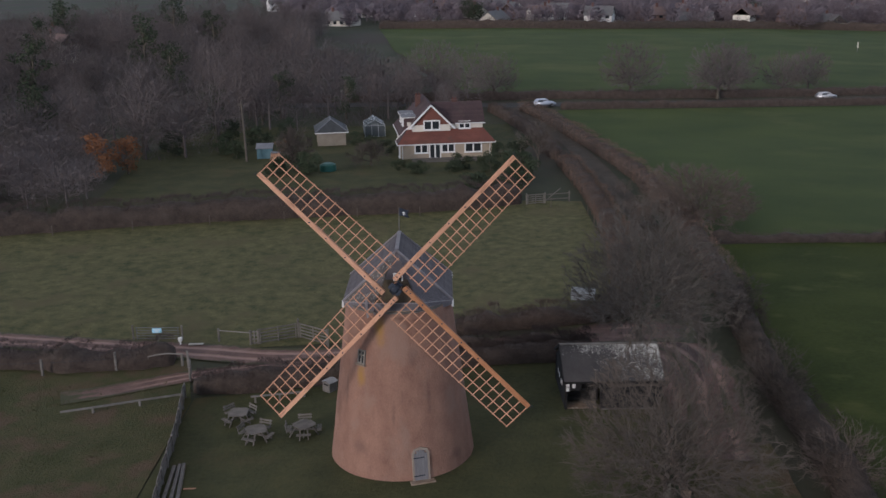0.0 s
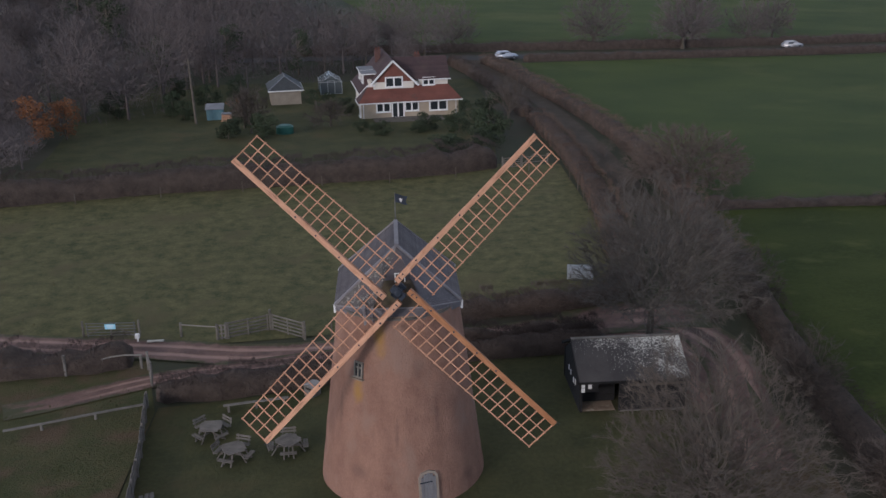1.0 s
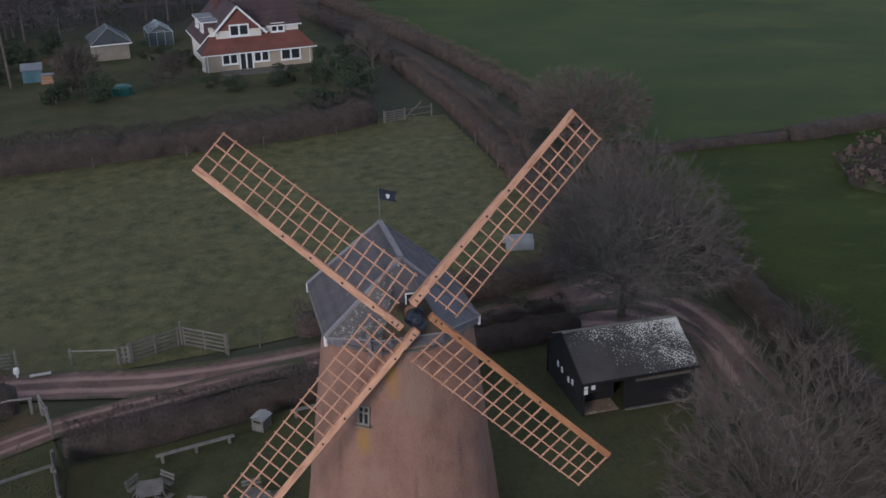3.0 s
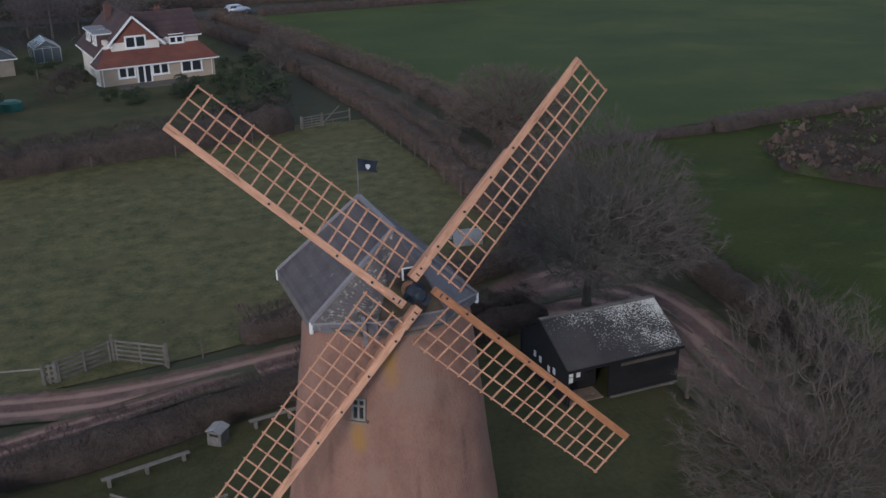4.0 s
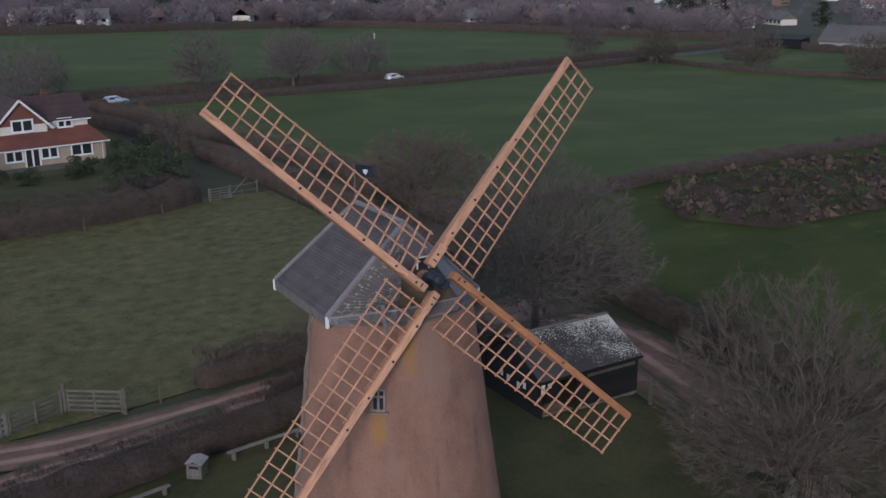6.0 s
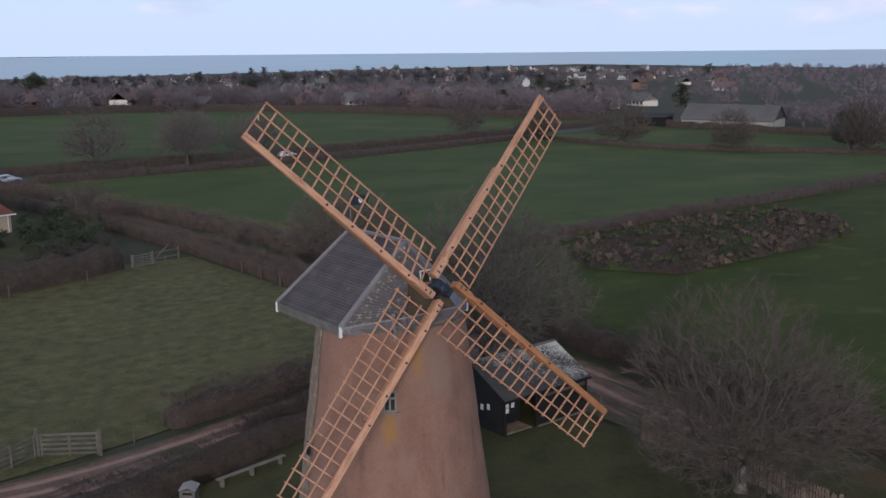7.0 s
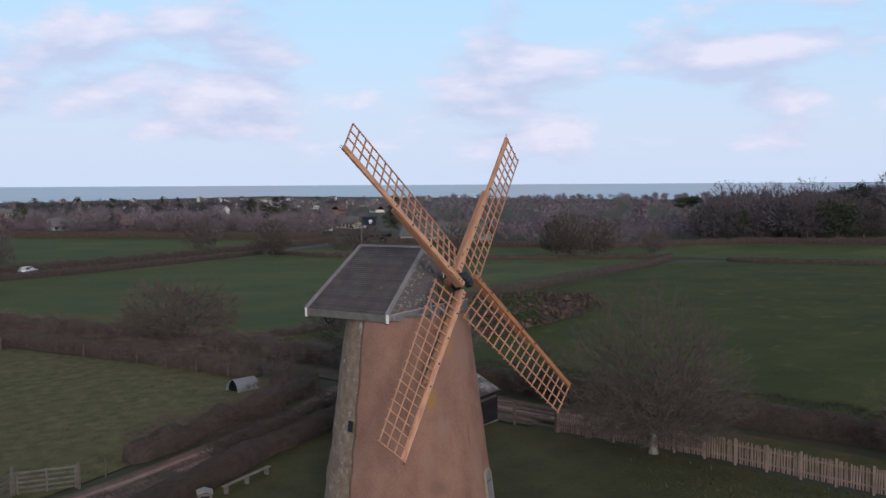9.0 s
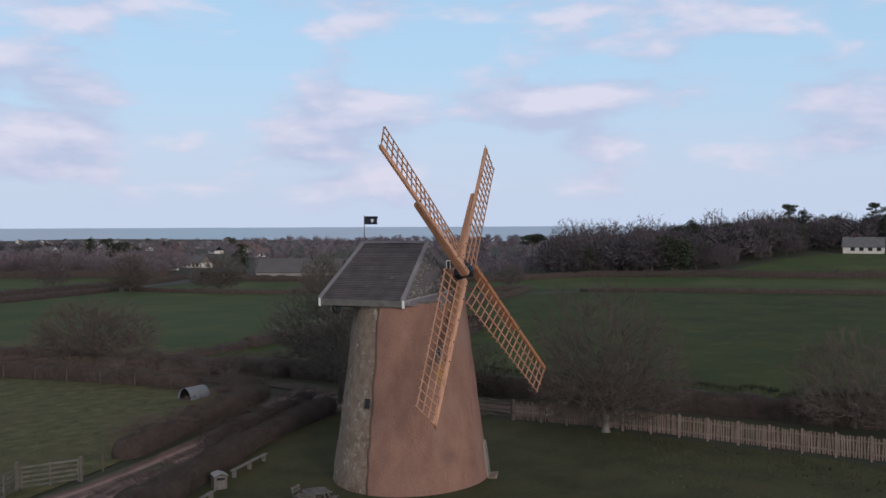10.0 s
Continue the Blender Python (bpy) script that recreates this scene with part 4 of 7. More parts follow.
def hedge(line, width, height, label, material=None, density=60, twig=0.4, seed=1, top=None, rough=0.22, name="hedge"):
    """A winter hedge: a lumpy dark inside and a coat of fine shoots."""
    rnd = random.Random(seed)
    pts = resample(line, 0.8 if density > 20 else 2.0)
    h = thing(name, Matrix.Identity(4), label, "hedge")
    vs, fs = [], []
    prof = [(-0.5, 0.0), (-0.5, 0.35), (-0.46, 0.75), (-0.3, 0.95), (0, 1.0), (0.3, 0.95), (0.46, 0.75), (0.5, 0.35), (0.5, 0.0)]
    frames = []
    for k, p in enumerate(pts):
        q = pts[min(k + 1, len(pts) - 1)] - pts[max(k - 1, 0)]
        nr = Vector((-q.y, q.x)).normalized()
        hh = height * (1 + rough * 1.2 * wobble(p.x, p.y, 0.35, seed) + rough * wobble(p.x, p.y, 1.1, seed + 9))
        ww = width * (1 + rough * wobble(p.x, p.y, 0.6, seed + 4))
        slim = 0.86 if density < 100 else 0.74
        end = 0.5 if k in (0, len(pts) - 1) else 1.0
        g = gz(p.x, p.y)
        frames.append((p, nr, ww, hh, g))
        for a, b in prof:
            j = 1 + 0.25 * noise.noise((p.x * 1.3 + a * 3, p.y * 1.3, b * 3 + seed))
            vs.append((p.x + nr.x * a * ww * slim * j * end, p.y + nr.y * a * ww * slim * j * end, g - 0.06 + b * hh * (slim + 0.04) * (0.75 + 0.25 * j) * (0.6 + 0.4 * end)))
        if k:
            n0 = (k - 1) * 9
            fs += [(n0 + c, n0 + c + 1, n0 + c + 10, n0 + c + 9) for c in range(8)]
    n0 = (len(pts) - 1) * 9
    fs += [tuple(range(8, -1, -1)), tuple(range(n0, n0 + 9))]
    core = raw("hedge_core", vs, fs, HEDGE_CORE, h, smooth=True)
    m = Mass()
    for k in range(len(frames) - 1):
        p, nr, ww, hh, g = frames[k]
        step = (frames[k + 1][0] - p).length
        for i in range(int(density * (1.7 if density > 100 else 1.0) * step * (0.6 + height / 3))):
            a = rnd.uniform(-1, 1)
            b = rnd.random()
            if rnd.random() < 0.55:
                off, z = a * 0.47 * ww, hh * (0.86 + 0.1 * (1 - a * a))
                out = Vector((nr.x * a * 0.5, nr.y * a * 0.5, 1.0))
            else:
                s = 1 if a > 0 else -1
                off, z = s * 0.44 * ww, hh * b * 0.95
                out = Vector((nr.x * s, nr.y * s, 0.55))
            al = rnd.random()
            base = frames[k][0].lerp(frames[k + 1][0], al)
            c = Vector((base.x + nr.x * off, base.y + nr.y * off, g + z))
            d = (out + Vector((rnd.gauss(0, 0.5), rnd.gauss(0, 0.5), rnd.gauss(0, 0.3)))).normalized()
            ln = twig * rnd.uniform(0.4, 1.2)
            side = d.orthogonal().normalized() * rnd.choice((-1, 1))
            m.blade(c - d * ln * 0.35, c + d * ln, twig * (rnd.uniform(0.02, 0.04) if density > 100 else rnd.uniform(0.03, 0.07)), side)
    sh = raw("shoot_coat", m.v, m.f, material or HEDGE, h)
    sh["kind"] = "stuff"
    return h


def grow(m, rnd, p, d, length, r, level, levels, fan, spread, up, shrink, tips=None):
    """One limb and all that springs from it."""
    segs = 3 if level < levels - 1 else 2
    q = p
    for k in range(segs):
        d = (d + Vector((rnd.gauss(0, 0.13), rnd.gauss(0, 0.13), rnd.gauss(0, 0.1) + up * 0.35))).normalized()
        n = q + d * (length / segs)
        r1 = r * (1 - 0.3 * (k + 1) / segs)
        m.twig(q, n, r * (1 - 0.3 * k / segs), r1)
        if level >= 1 and level < levels and k < segs - 1 and rnd.random() < 0.75:
            side = (d + Vector((rnd.gauss(0, 0.7), rnd.gauss(0, 0.7), rnd.gauss(0.1, 0.45)))).normalized()
            grow(m, rnd, n, side, length * shrink * 0.85, r1 * 0.5, level + 2, levels, fan, spread, up, shrink, tips)
        q = n
    if level >= levels:
        if tips is not None:
            tips.append((q, d))
        return
    kids = fan if rnd.random() < 0.7 else fan - 1
    ph = rnd.random() * math.tau
    s = d.orthogonal().normalized()
    t = d.cross(s)
    for k in range(kids):
        a = ph + k * math.tau / kids + rnd.gauss(0, 0.3)
        e = spread * rnd.uniform(0.6, 1.25)
        nd = (d * math.cos(e) + (s * math.cos(a) + t * math.sin(a)) * math.sin(e)).normalized()
        grow(m, rnd, q, nd, length * shrink * rnd.uniform(0.8, 1.15), r * 0.62, level + 1, levels, fan, spread, up, shrink, tips)


def tree_mesh(seed, height, levels, fan, spread, up=0.12, shrink=0.76, trunk=0.22, r=0.2, crown=None, fuzz=0, fuzz_len=0.7, fuzz_w=0.01):
    """Arrays of trunk and of crown for a bare tree of about that height and crown width."""
    rnd = random.Random(seed)
    tr, cr, tips = Mass(), Mass(), []
    L = height * trunk
    p, d = Vector((0, 0, -0.1)), Vector((rnd.gauss(0, 0.05), rnd.gauss(0, 0.05), 1)).normalized()
    ring = 8
    for k in range(5):
        s = k / 4
        c = p + d * L * s + Vector((rnd.gauss(0, 0.03), rnd.gauss(0, 0.03), 0)) * s
        rr = r * (1.0 - 0.25 * s) * (1.35 if k == 0 else 1.0)
        tr.v += [c + Vector((math.cos(i * math.tau / ring), math.sin(i * math.tau / ring), 0)) * rr * (1 + 0.12 * rnd.random()) for i in range(ring)]
        if k:
            b = (k - 1) * ring
            tr.f += [(b + i, b + (i + 1) % ring, b + ring + (i + 1) % ring, b + ring + i) for i in range(ring)]
    top = p + d * L
    kids = fan + 1
    for k in range(kids):
        a = k * math.tau / kids + rnd.gauss(0, 0.3)
        e = spread * rnd.uniform(0.7, 1.45)
        nd = Vector((math.cos(a) * math.sin(e), math.sin(a) * math.sin(e), math.cos(e)))
        grow(cr, rnd, top - d * 0.25 * rnd.random(), nd, height * 0.25 * rnd.uniform(0.85, 1.15), r * 0.5, 1, levels, fan, spread * 0.85, up, shrink, tips)
    grow(cr, rnd, top, d, height * 0.25, r * 0.55, 1, levels, fan, spread * 0.8, up, shrink, tips)
    # bring the crown to the height and width asked for
    zs = sorted(q.z for q, _ in tips)
    rs = sorted(math.hypot(q.x, q.y) for q, _ in tips)
    sz = (height - L) / max(zs[int(len(zs) * 0.985)] - L, 0.1)
    sr = (crown * 0.5 / rs[int(len(rs) * 0.95)]) if crown else 1.0
    for v in cr.v:
        v.z = L + (v.z - L) * sz if v.z > L else v.z
        v.x, v.y = v.x * sr, v.y * sr
    for q, dq in tips:
        c = Vector((q.x * sr, q.y * sr, L + (q.z - L) * sz if q.z > L else q.z))
        for k in range(fuzz):
            e = (dq + Vector((rnd.gauss(0, 0.6), rnd.gauss(0, 0.6), rnd.gauss(0.1, 0.5)))).normalized()
            o = c - dq * rnd.random() * fuzz_len * 0.8
            cr.blade(o, o + e * fuzz_len * rnd.uniform(0.5, 1.2), fuzz_w * rnd.uniform(0.7, 1.3), e.orthogonal().normalized())
    return tr, cr


def tree(name, x, y, seed, height, levels, fan, spread, label, crown=None, up=0.12, shrink=0.76, trunk=0.22, r=0.2, bark=None, twigs=None, group="", fuzz=0, fuzz_len=0.7, fuzz_w=0.01):
    t = thing(name, Matrix.Translation((x, y, gz(x, y))), label, "tree", group)
    tr, cr = tree_mesh(seed, height, levels, fan, spread, up, shrink, trunk, r, crown, fuzz, fuzz_len, fuzz_w)
    raw("trunk", tr.v, tr.f, bark or BARK, t, smooth=True)
    raw("crown", cr.v, cr.f, twigs or TWIG, t)
    return t


def dome_arrays(seed, height, width, n, trunk, r, lean=(0, 0), shoots=4, sl=0.8, sw=0.011, tip=0.011, low=0.0):
    """Arrays of trunk and of crown for a broad bare tree, its limbs reaching out to fill an uneven dome."""
    rnd = random.Random(seed)
    tr, cr = Mass(), Mass()
    base = height * trunk
    root = Vector((0, 0, base))
    ring = 8
    for k in range(5):
        s = k / 4
        rr = r * (1 - 0.3 * s) * (1.4 if k == 0 else 1.0)
        c = Vector((rnd.gauss(0, 0.02), rnd.gauss(0, 0.02), -0.1 + (base + 0.12) * s))
        tr.v += [c + Vector((math.cos(i * math.tau / ring), math.sin(i * math.tau / ring), 0)) * rr * (1 + 0.14 * rnd.random()) for i in range(ring)]
        if k:
            b = (k - 1) * ring
            tr.f += [(b + i, b + (i + 1) % ring, b + ring + (i + 1) % ring, b + ring + i) for i in range(ring)]
    mid = Vector((lean[0], lean[1], base + (height - base) * 0.36 - low * height * 0.2))
    up, down = height - mid.z - sl * 0.5, mid.z - base * 0.75 + low * height * 0.1
    pts = []
    while len(pts) < n:
        v = Vector((rnd.gauss(0, 1), rnd.gauss(0, 1), rnd.gauss(0, 1))).normalized()
        f = rnd.random() ** 0.42 * (1 + 0.26 * noise.noise(v * 1.6 + Vector((seed * 3.1, 0, 0))) + 0.12 * noise.noise(v * 4 + Vector((seed, 5, 0))))
        p = mid + Vector((v.x * (width / 2 - sl * 0.4) * f, v.y * (width / 2 - sl * 0.4) * f, v.z * (up if v.z > 0 else down) * f))
        if p.z > 0.5:
            pts.append(p)
    pts.sort(key=lambda p: (p - root).length)
    P = np.zeros((n + 1, 3))
    way = np.zeros(n + 1)
    mum = [0] * (n + 1)
    P[0] = root
    for k, p in enumerate(pts, 1):
        d = np.sqrt(((P[:k] - np.array(p)) ** 2).sum(1))
        j = int(np.argmin(d + 0.5 * way[:k]))
        P[k], mum[k], way[k] = p, j, way[j] + d[j]
    load = [1.0] * (n + 1)
    for k in range(n, 0, -1):
        load[mum[k]] += load[k]
    rad = [min(tip * q ** 0.47, r * 0.62) for q in load]
    for k in range(1, n + 1):
        a, b = Vector(P[mum[k]]), Vector(P[k])
        link = b - a
        if link.length < 0.01:
            continue
        r0 = min(rad[mum[k]], rad[k] * 1.5)
        half = a.lerp(b, 0.5) + Vector((rnd.gauss(0, 1), rnd.gauss(0, 1), rnd.gauss(0.3, 1))) * link.length * 0.07
        cr.twig(a, half, r0, (r0 + rad[k]) / 2)
        cr.twig(half, b, (r0 + rad[k]) / 2, rad[k])
        if load[k] > 12:
            continue
        out = (b - mid).normalized() * 0.9 + link.normalized() * 0.8 + Vector((0, 0, 0.25))
        for i in range(shoots):
            e = (out + Vector((rnd.gauss(0, 0.75), rnd.gauss(0, 0.75), rnd.gauss(0, 0.7)))).normalized()
            o = b - link * rnd.random() * 0.8
            cr.blade(o, o + e * sl * rnd.uniform(0.45, 1.15), sw * rnd.uniform(0.7, 1.3), e.cross(Vector((rnd.gauss(0, 1), rnd.gauss(0, 1), rnd.gauss(0, 1)))).normalized())
    return tr, cr


def dome_tree(name, x, y, seed, height, width, n, label, trunk=0.18, r=0.25, lean=(0, 0), shoots=4, sl=0.8, sw=0.011, tip=0.011, low=0.0, bark=None, twigs=None):
    t = thing(name, Matrix.Translation((x, y, gz(x, y))), label, "tree")
    tr, cr = dome_arrays(seed, height, width, n, trunk, r, lean, shoots, sl, sw, tip, low)
    raw("trunk", tr.v, tr.f, bark or BARK, t, smooth=True)
    raw("crown", cr.v, cr.f, twigs or TWIG, t)
    return t


def leafy(name, x, y, seed, height, width, n, label, material, category="tree", flat=0.0, trunk_h=0.3, clumps=14):
    """Evergreen or leaf-holding tree: limbs and many small leaves in clumps."""
    rnd = random.Random(seed)
    t = thing(name, Matrix.Translation((x, y, gz(x, y))), label, category)
    limbs, lv, stem = Mass(), Mass(), Mass()
    top = Vector((0, 0, height * 0.82))
    stem.twig(Vector((0, 0, -0.1)), top, height * 0.03, height * 0.01)
    for k in range(clumps):
        a = rnd.random() * math.tau
        zf = trunk_h + (1 - trunk_h) * ((k + rnd.random()) / clumps) ** (0.8 if not flat else 0.35)
        rad = width * 0.5 * math.sqrt(max(0.05, 1 - (abs(zf - (0.55 + 0.3 * flat)) / 0.62) ** 2)) * rnd.uniform(0.35, 0.9)
        c = Vector((math.cos(a) * rad, math.sin(a) * rad, height * zf * 0.93))
        limbs.twig(Vector((0, 0, c.z * 0.75)), c, height * 0.012, height * 0.004)
        cs = width * rnd.uniform(0.16, 0.28)
        for i in range(n // clumps):
            v = Vector((rnd.gauss(0, 1), rnd.gauss(0, 1), rnd.gauss(0, 1)))
            v = v.normalized() * (rnd.random() ** 0.4) * cs
            v.z *= 0.65 - 0.3 * flat
            u = Vector((rnd.gauss(0, 1), rnd.gauss(0, 1), rnd.gauss(0, 0.6))).normalized() * cs * rnd.uniform(0.1, 0.22)
            lv.leaf(c + v, u, u.orthogonal().normalized() * u.length * rnd.uniform(0.5, 1.0))
    raw("trunk", stem.v, stem.f, BARK, t)
    raw("bough_stuff", limbs.v, limbs.f, BARK, t)["kind"] = "stuff"
    raw("crown", lv.v, lv.f, material, t)
    return t


HEDGE_DARK = surface("dark_brown_twigs", (0.048, 0.036, 0.034), (0.108, 0.08, 0.073), 0.3, 3.0, 0.95, 0.0, rand=0.35, c3=(0.05, 0.05, 0.026), c3_scale=0.2, c3_at=0.56)
# hedges round the mill, the paddock and the lanes
hedge([(-17.3, 61.9), (-13, 62.0), (-9, 62.7), (-5.3, 63.2), (-0.8, 64.0), (4, 64.5), (10.5, 65.0)], 2.2, 1.5, "thick brown winter hedge between lawn and track", HEDGE_DARK, 260, 0.32, 3, rough=0.25)
hedge([(-3, 65.2), (2, 65.7), (6, 66.0), (10.2, 66.2)], 1.5, 1.6, "thick brown winter hedge beside the farm track", HEDGE_DARK, 230, 0.36, 23, rough=0.3)
hedge([(-5, 70.1), (-2, 70.3), (4, 71.0), (9.5, 71.8), (13.4, 73.4), (14.8, 77.5)], 2.4, 1.5, "broad brown winter hedge along the farm track", None, 250, 0.36, 4, rough=0.35)
hedge([(15.2, 80), (16.4, 90), (17.3, 103), (17.4, 120), (16.6, 138)], 2.8, 1.7, "broad trimmed russet-brown hedge beside the lane", TRIMMED, 130, 0.34, 5, rough=0.3)
hedge([(15.9, 140), (14.6, 158), (11.6, 175), (8.8, 187)], 2.2, 1.8, "dark hedge at the head of the lane", HEDGE, 50, 0.4, 6)
hedge([(23.2, 76), (24.0, 90), (25.2, 105), (25.2, 122), (23.6, 140), (20.8, 160), (17.4, 178), (14.8, 188)], 2.8, 1.9, "broad trimmed russet-brown hedge along the field edge", TRIMMED, 110, 0.34, 7, rough=0.3)
hedge([(23.0, 76), (22.2, 69), (21.3, 60), (21.2, 50), (20.4, 40), (19.4, 30), (18.5, 20), (17, 5)], 2.4, 2.0, "dark scrubby hedge on the field's edge", surface("dark_hedge_twigs", (0.03, 0.025, 0.02), (0.072, 0.06, 0.046), 0.5, 3.0, 0.95, 0.0, rand=0.35), 130, 0.36, 8)
hedge([(-60, 101.5), (-49, 103), (-39, 105), (-30, 107), (-21, 108.3), (-12, 109.6), (-5, 110.2), (2, 111.6), (8.6, 113.6)], 4.0, 2.9, "thick dark brown hedge between paddock and garden", HEDGE_DARK, 130, 0.42, 9)
hedge([(-60, 69.5), (-34, 67.0), (-26, 66.2), (-19.9, 66.8)], 3.2, 1.55, "low overgrown brown bank of brambles", HEDGE_DARK, 200, 0.3, 10, rough=0.4)
hedge([(26, 94.3), (33, 95), (44, 95.4)], 1.5, 1.0, "low gappy brown field hedge", HEDGE, 60, 0.35, 11, rough=0.5)
hedge([(44, 95.4), (62, 98.6), (85, 101.2), (108, 103.2), (134, 107), (172, 110.6), (206, 118)], 2.2, 1.5, "long clipped brown field hedge", HEDGE, 30, 0.4, 12)
hedge([(22, 188), (34, 190), (56, 193.6), (88, 199.6), (120, 208.5), (163, 222)], 2.0, 1.5, "clipped brown winter roadside hedge", HEDGE, 28, 0.4, 13)
hedge([(-40, 201), (9, 201), (34, 202.5), (60, 206.5), (90, 213), (120, 220.5), (167, 235), (235, 256)], 2.2, 1.9, "clipped brown winter roadside hedge", HEDGE, 26, 0.45, 14)
hedge([(164, 220), (165.5, 187), (180, 165), (197.5, 142), (205, 119)], 1.8, 1.4, "low dark field hedge", HEDGE, 22, 0.4, 15)
hedge([(200, 101), (196, 95), (197.5, 70), (209, 28), (225, -20)], 1.8, 1.4, "low dark clipped field hedge", HEDGE, 22, 0.4, 16)
hedge([(-25, 391), (46, 386.5), (116, 406), (175, 406), (212, 356), (236, 264)], 3.0, 3.5, "far dark hedge at the village edge", HEDGE, 12, 1.0, 17)
hedge([(232, 240), (243, 160), (266, 122), (265.5, 88), (262.5, 58), (268, 28), (286, -32)], 3.0, 2.2, "far dark hedge before the wood", HEDGE, 12, 0.9, 18)

# trees near the mill
RUSSET = surface("russet_twigs", (0.09, 0.07, 0.06), (0.158, 0.128, 0.11), 0.4, 3, 0.95, 0, rand=0.3)
TWIG_GREY = surface("grey_twigs", (0.098, 0.088, 0.078), (0.19, 0.168, 0.148), 0.35, 3.0, 0.95, 0.0, rand=0.4)
PALE_BARK = surface("lichened_bark", (0.13, 0.12, 0.10), (0.32, 0.30, 0.26), 2.0, 9.0, 0.95, 0.5)
dome_tree("bare_tree", 11.2, 45.3, 11, 9.2, 11.6, 3000, "spreading bare winter tree with pale trunk beside paling fence", 0.16, 0.24, shoots=19, sl=0.6, sw=0.0068, tip=0.0052, low=0.4, bark=PALE_BARK)
dome_tree("bare_tree", 13.6, 65.8, 12, 11.0, 12.5, 3000, "spreading bare winter tree behind the black hut", 0.2, 0.24, (0.6, -0.4), shoots=15, sl=0.65, sw=0.009, tip=0.0065, twigs=TWIG_GREY)
dome_tree("bare_tree", 26.5, 101.4, 13, 7.0, 14.0, 1600, "low spreading bare russet tree in the lane hedge", 0.14, 0.26, shoots=14, sl=0.75, sw=0.015, tip=0.007, low=0.4, twigs=RUSSET)
dome_tree("bare_tree", 20.5, 57.5, 17, 4.6, 5.5, 450, "tangled bare shrub tree in the field hedge", 0.12, 0.14, shoots=8, sl=0.6, sw=0.009, tip=0.006, low=0.5)
dome_tree("bare_tree", 20.8, 47, 18, 4.2, 5.5, 450, "tangled bare shrub tree in the field hedge", 0.12, 0.14, shoots=8, sl=0.6, sw=0.009, tip=0.006, low=0.5, twigs=RUSSET)
dome_tree("bare_tree", 21.8, 71, 19, 4.8, 6.0, 450, "tangled bare shrub tree in the field hedge", 0.12, 0.16, shoots=8, sl=0.6, sw=0.009, tip=0.006, low=0.5)
dome_tree("bare_tree", 18.6, 31.0, 20, 6.5, 9.0, 1500, "rounded bare thorn tree in the field hedge", 0.12, 0.18, shoots=14, sl=0.7, sw=0.008, tip=0.005, low=0.6, twigs=RUSSET)
tree("bare_tree", 12.7, 134.5, 14, 6.5, 5, 3, 0.6, "small pale bare tree near the house", 7.0, 0.02, 0.78, 0.25, 0.2, fuzz=3, fuzz_len=0.7, fuzz_w=0.014)
tree("bare_tree", -20.5, 134, 15, 6.0, 5, 3, 0.55, "small bare garden tree on the lawn", 6.0, 0.05, 0.76, 0.2, 0.16, fuzz=9, fuzz_len=0.7, fuzz_w=0.016)
tree("bare_tree", -10.5, 137, 16, 3.6, 5, 3, 0.75, "low wide bare fruit tree in the garden", 7.0, -0.02, 0.76, 0.25, 0.16, fuzz=4, fuzz_len=0.6, fuzz_w=0.014)


# ---- woods and far trees ----
def tree_stock(name, seeds, height, levels, fan, spread, r, label, twigs, crown=None, up=0.1, trunk=0.25, shrink=0.76, fuzz=3, fl=1.2, fw=0.03):
    out = []
    for s in seeds:
        t = tree(name, 0, -900 - s * 20, s, height, levels, fan, spread, label, crown, up, shrink, trunk, r, twigs=twigs, fuzz=fuzz, fuzz_len=fl, fuzz_w=fw)
        out.append(t)
    return out


def dome_stock(name, seeds, height, width, n, label, twigs, trunk=0.2, r=0.25, shoots=4, sl=1.4, sw=0.03, tip=0.02, low=0.1):
    return [dome_tree(name, 0, -900 - s * 30, s, height * (0.9, 1.0, 1.1)[s % 3], width * (1.1, 0.9, 1.0)[s % 3], n, label, trunk, r, shoots=shoots, sl=sl, sw=sw, tip=tip, low=low, twigs=twigs) for s in seeds]


def scatter(n, poly, seed, gap):
    """Places inside a polygon, no two nearer than gap."""
    rnd = random.Random(seed)
    x0, x1 = min(p[0] for p in poly), max(p[0] for p in poly)
    y0, y1 = min(p[1] for p in poly), max(p[1] for p in poly)
    got = []
    for _ in range(n * 40):
        x, y = rnd.uniform(x0, x1), rnd.uniform(y0, y1)
        inside = False
        for k in range(len(poly)):
            (ax, ay), (bx, by) = poly[k], poly[(k + 1) % len(poly)]
            if (ay > y) != (by > y) and x < (bx - ax) * (y - ay) / (by - ay) + ax:
                inside = not inside
        if inside and all((x - a) ** 2 + (y - b) ** 2 > gap * gap for a, b in got):
            got.append((x, y))
            if len(got) == n:
                break
    return got


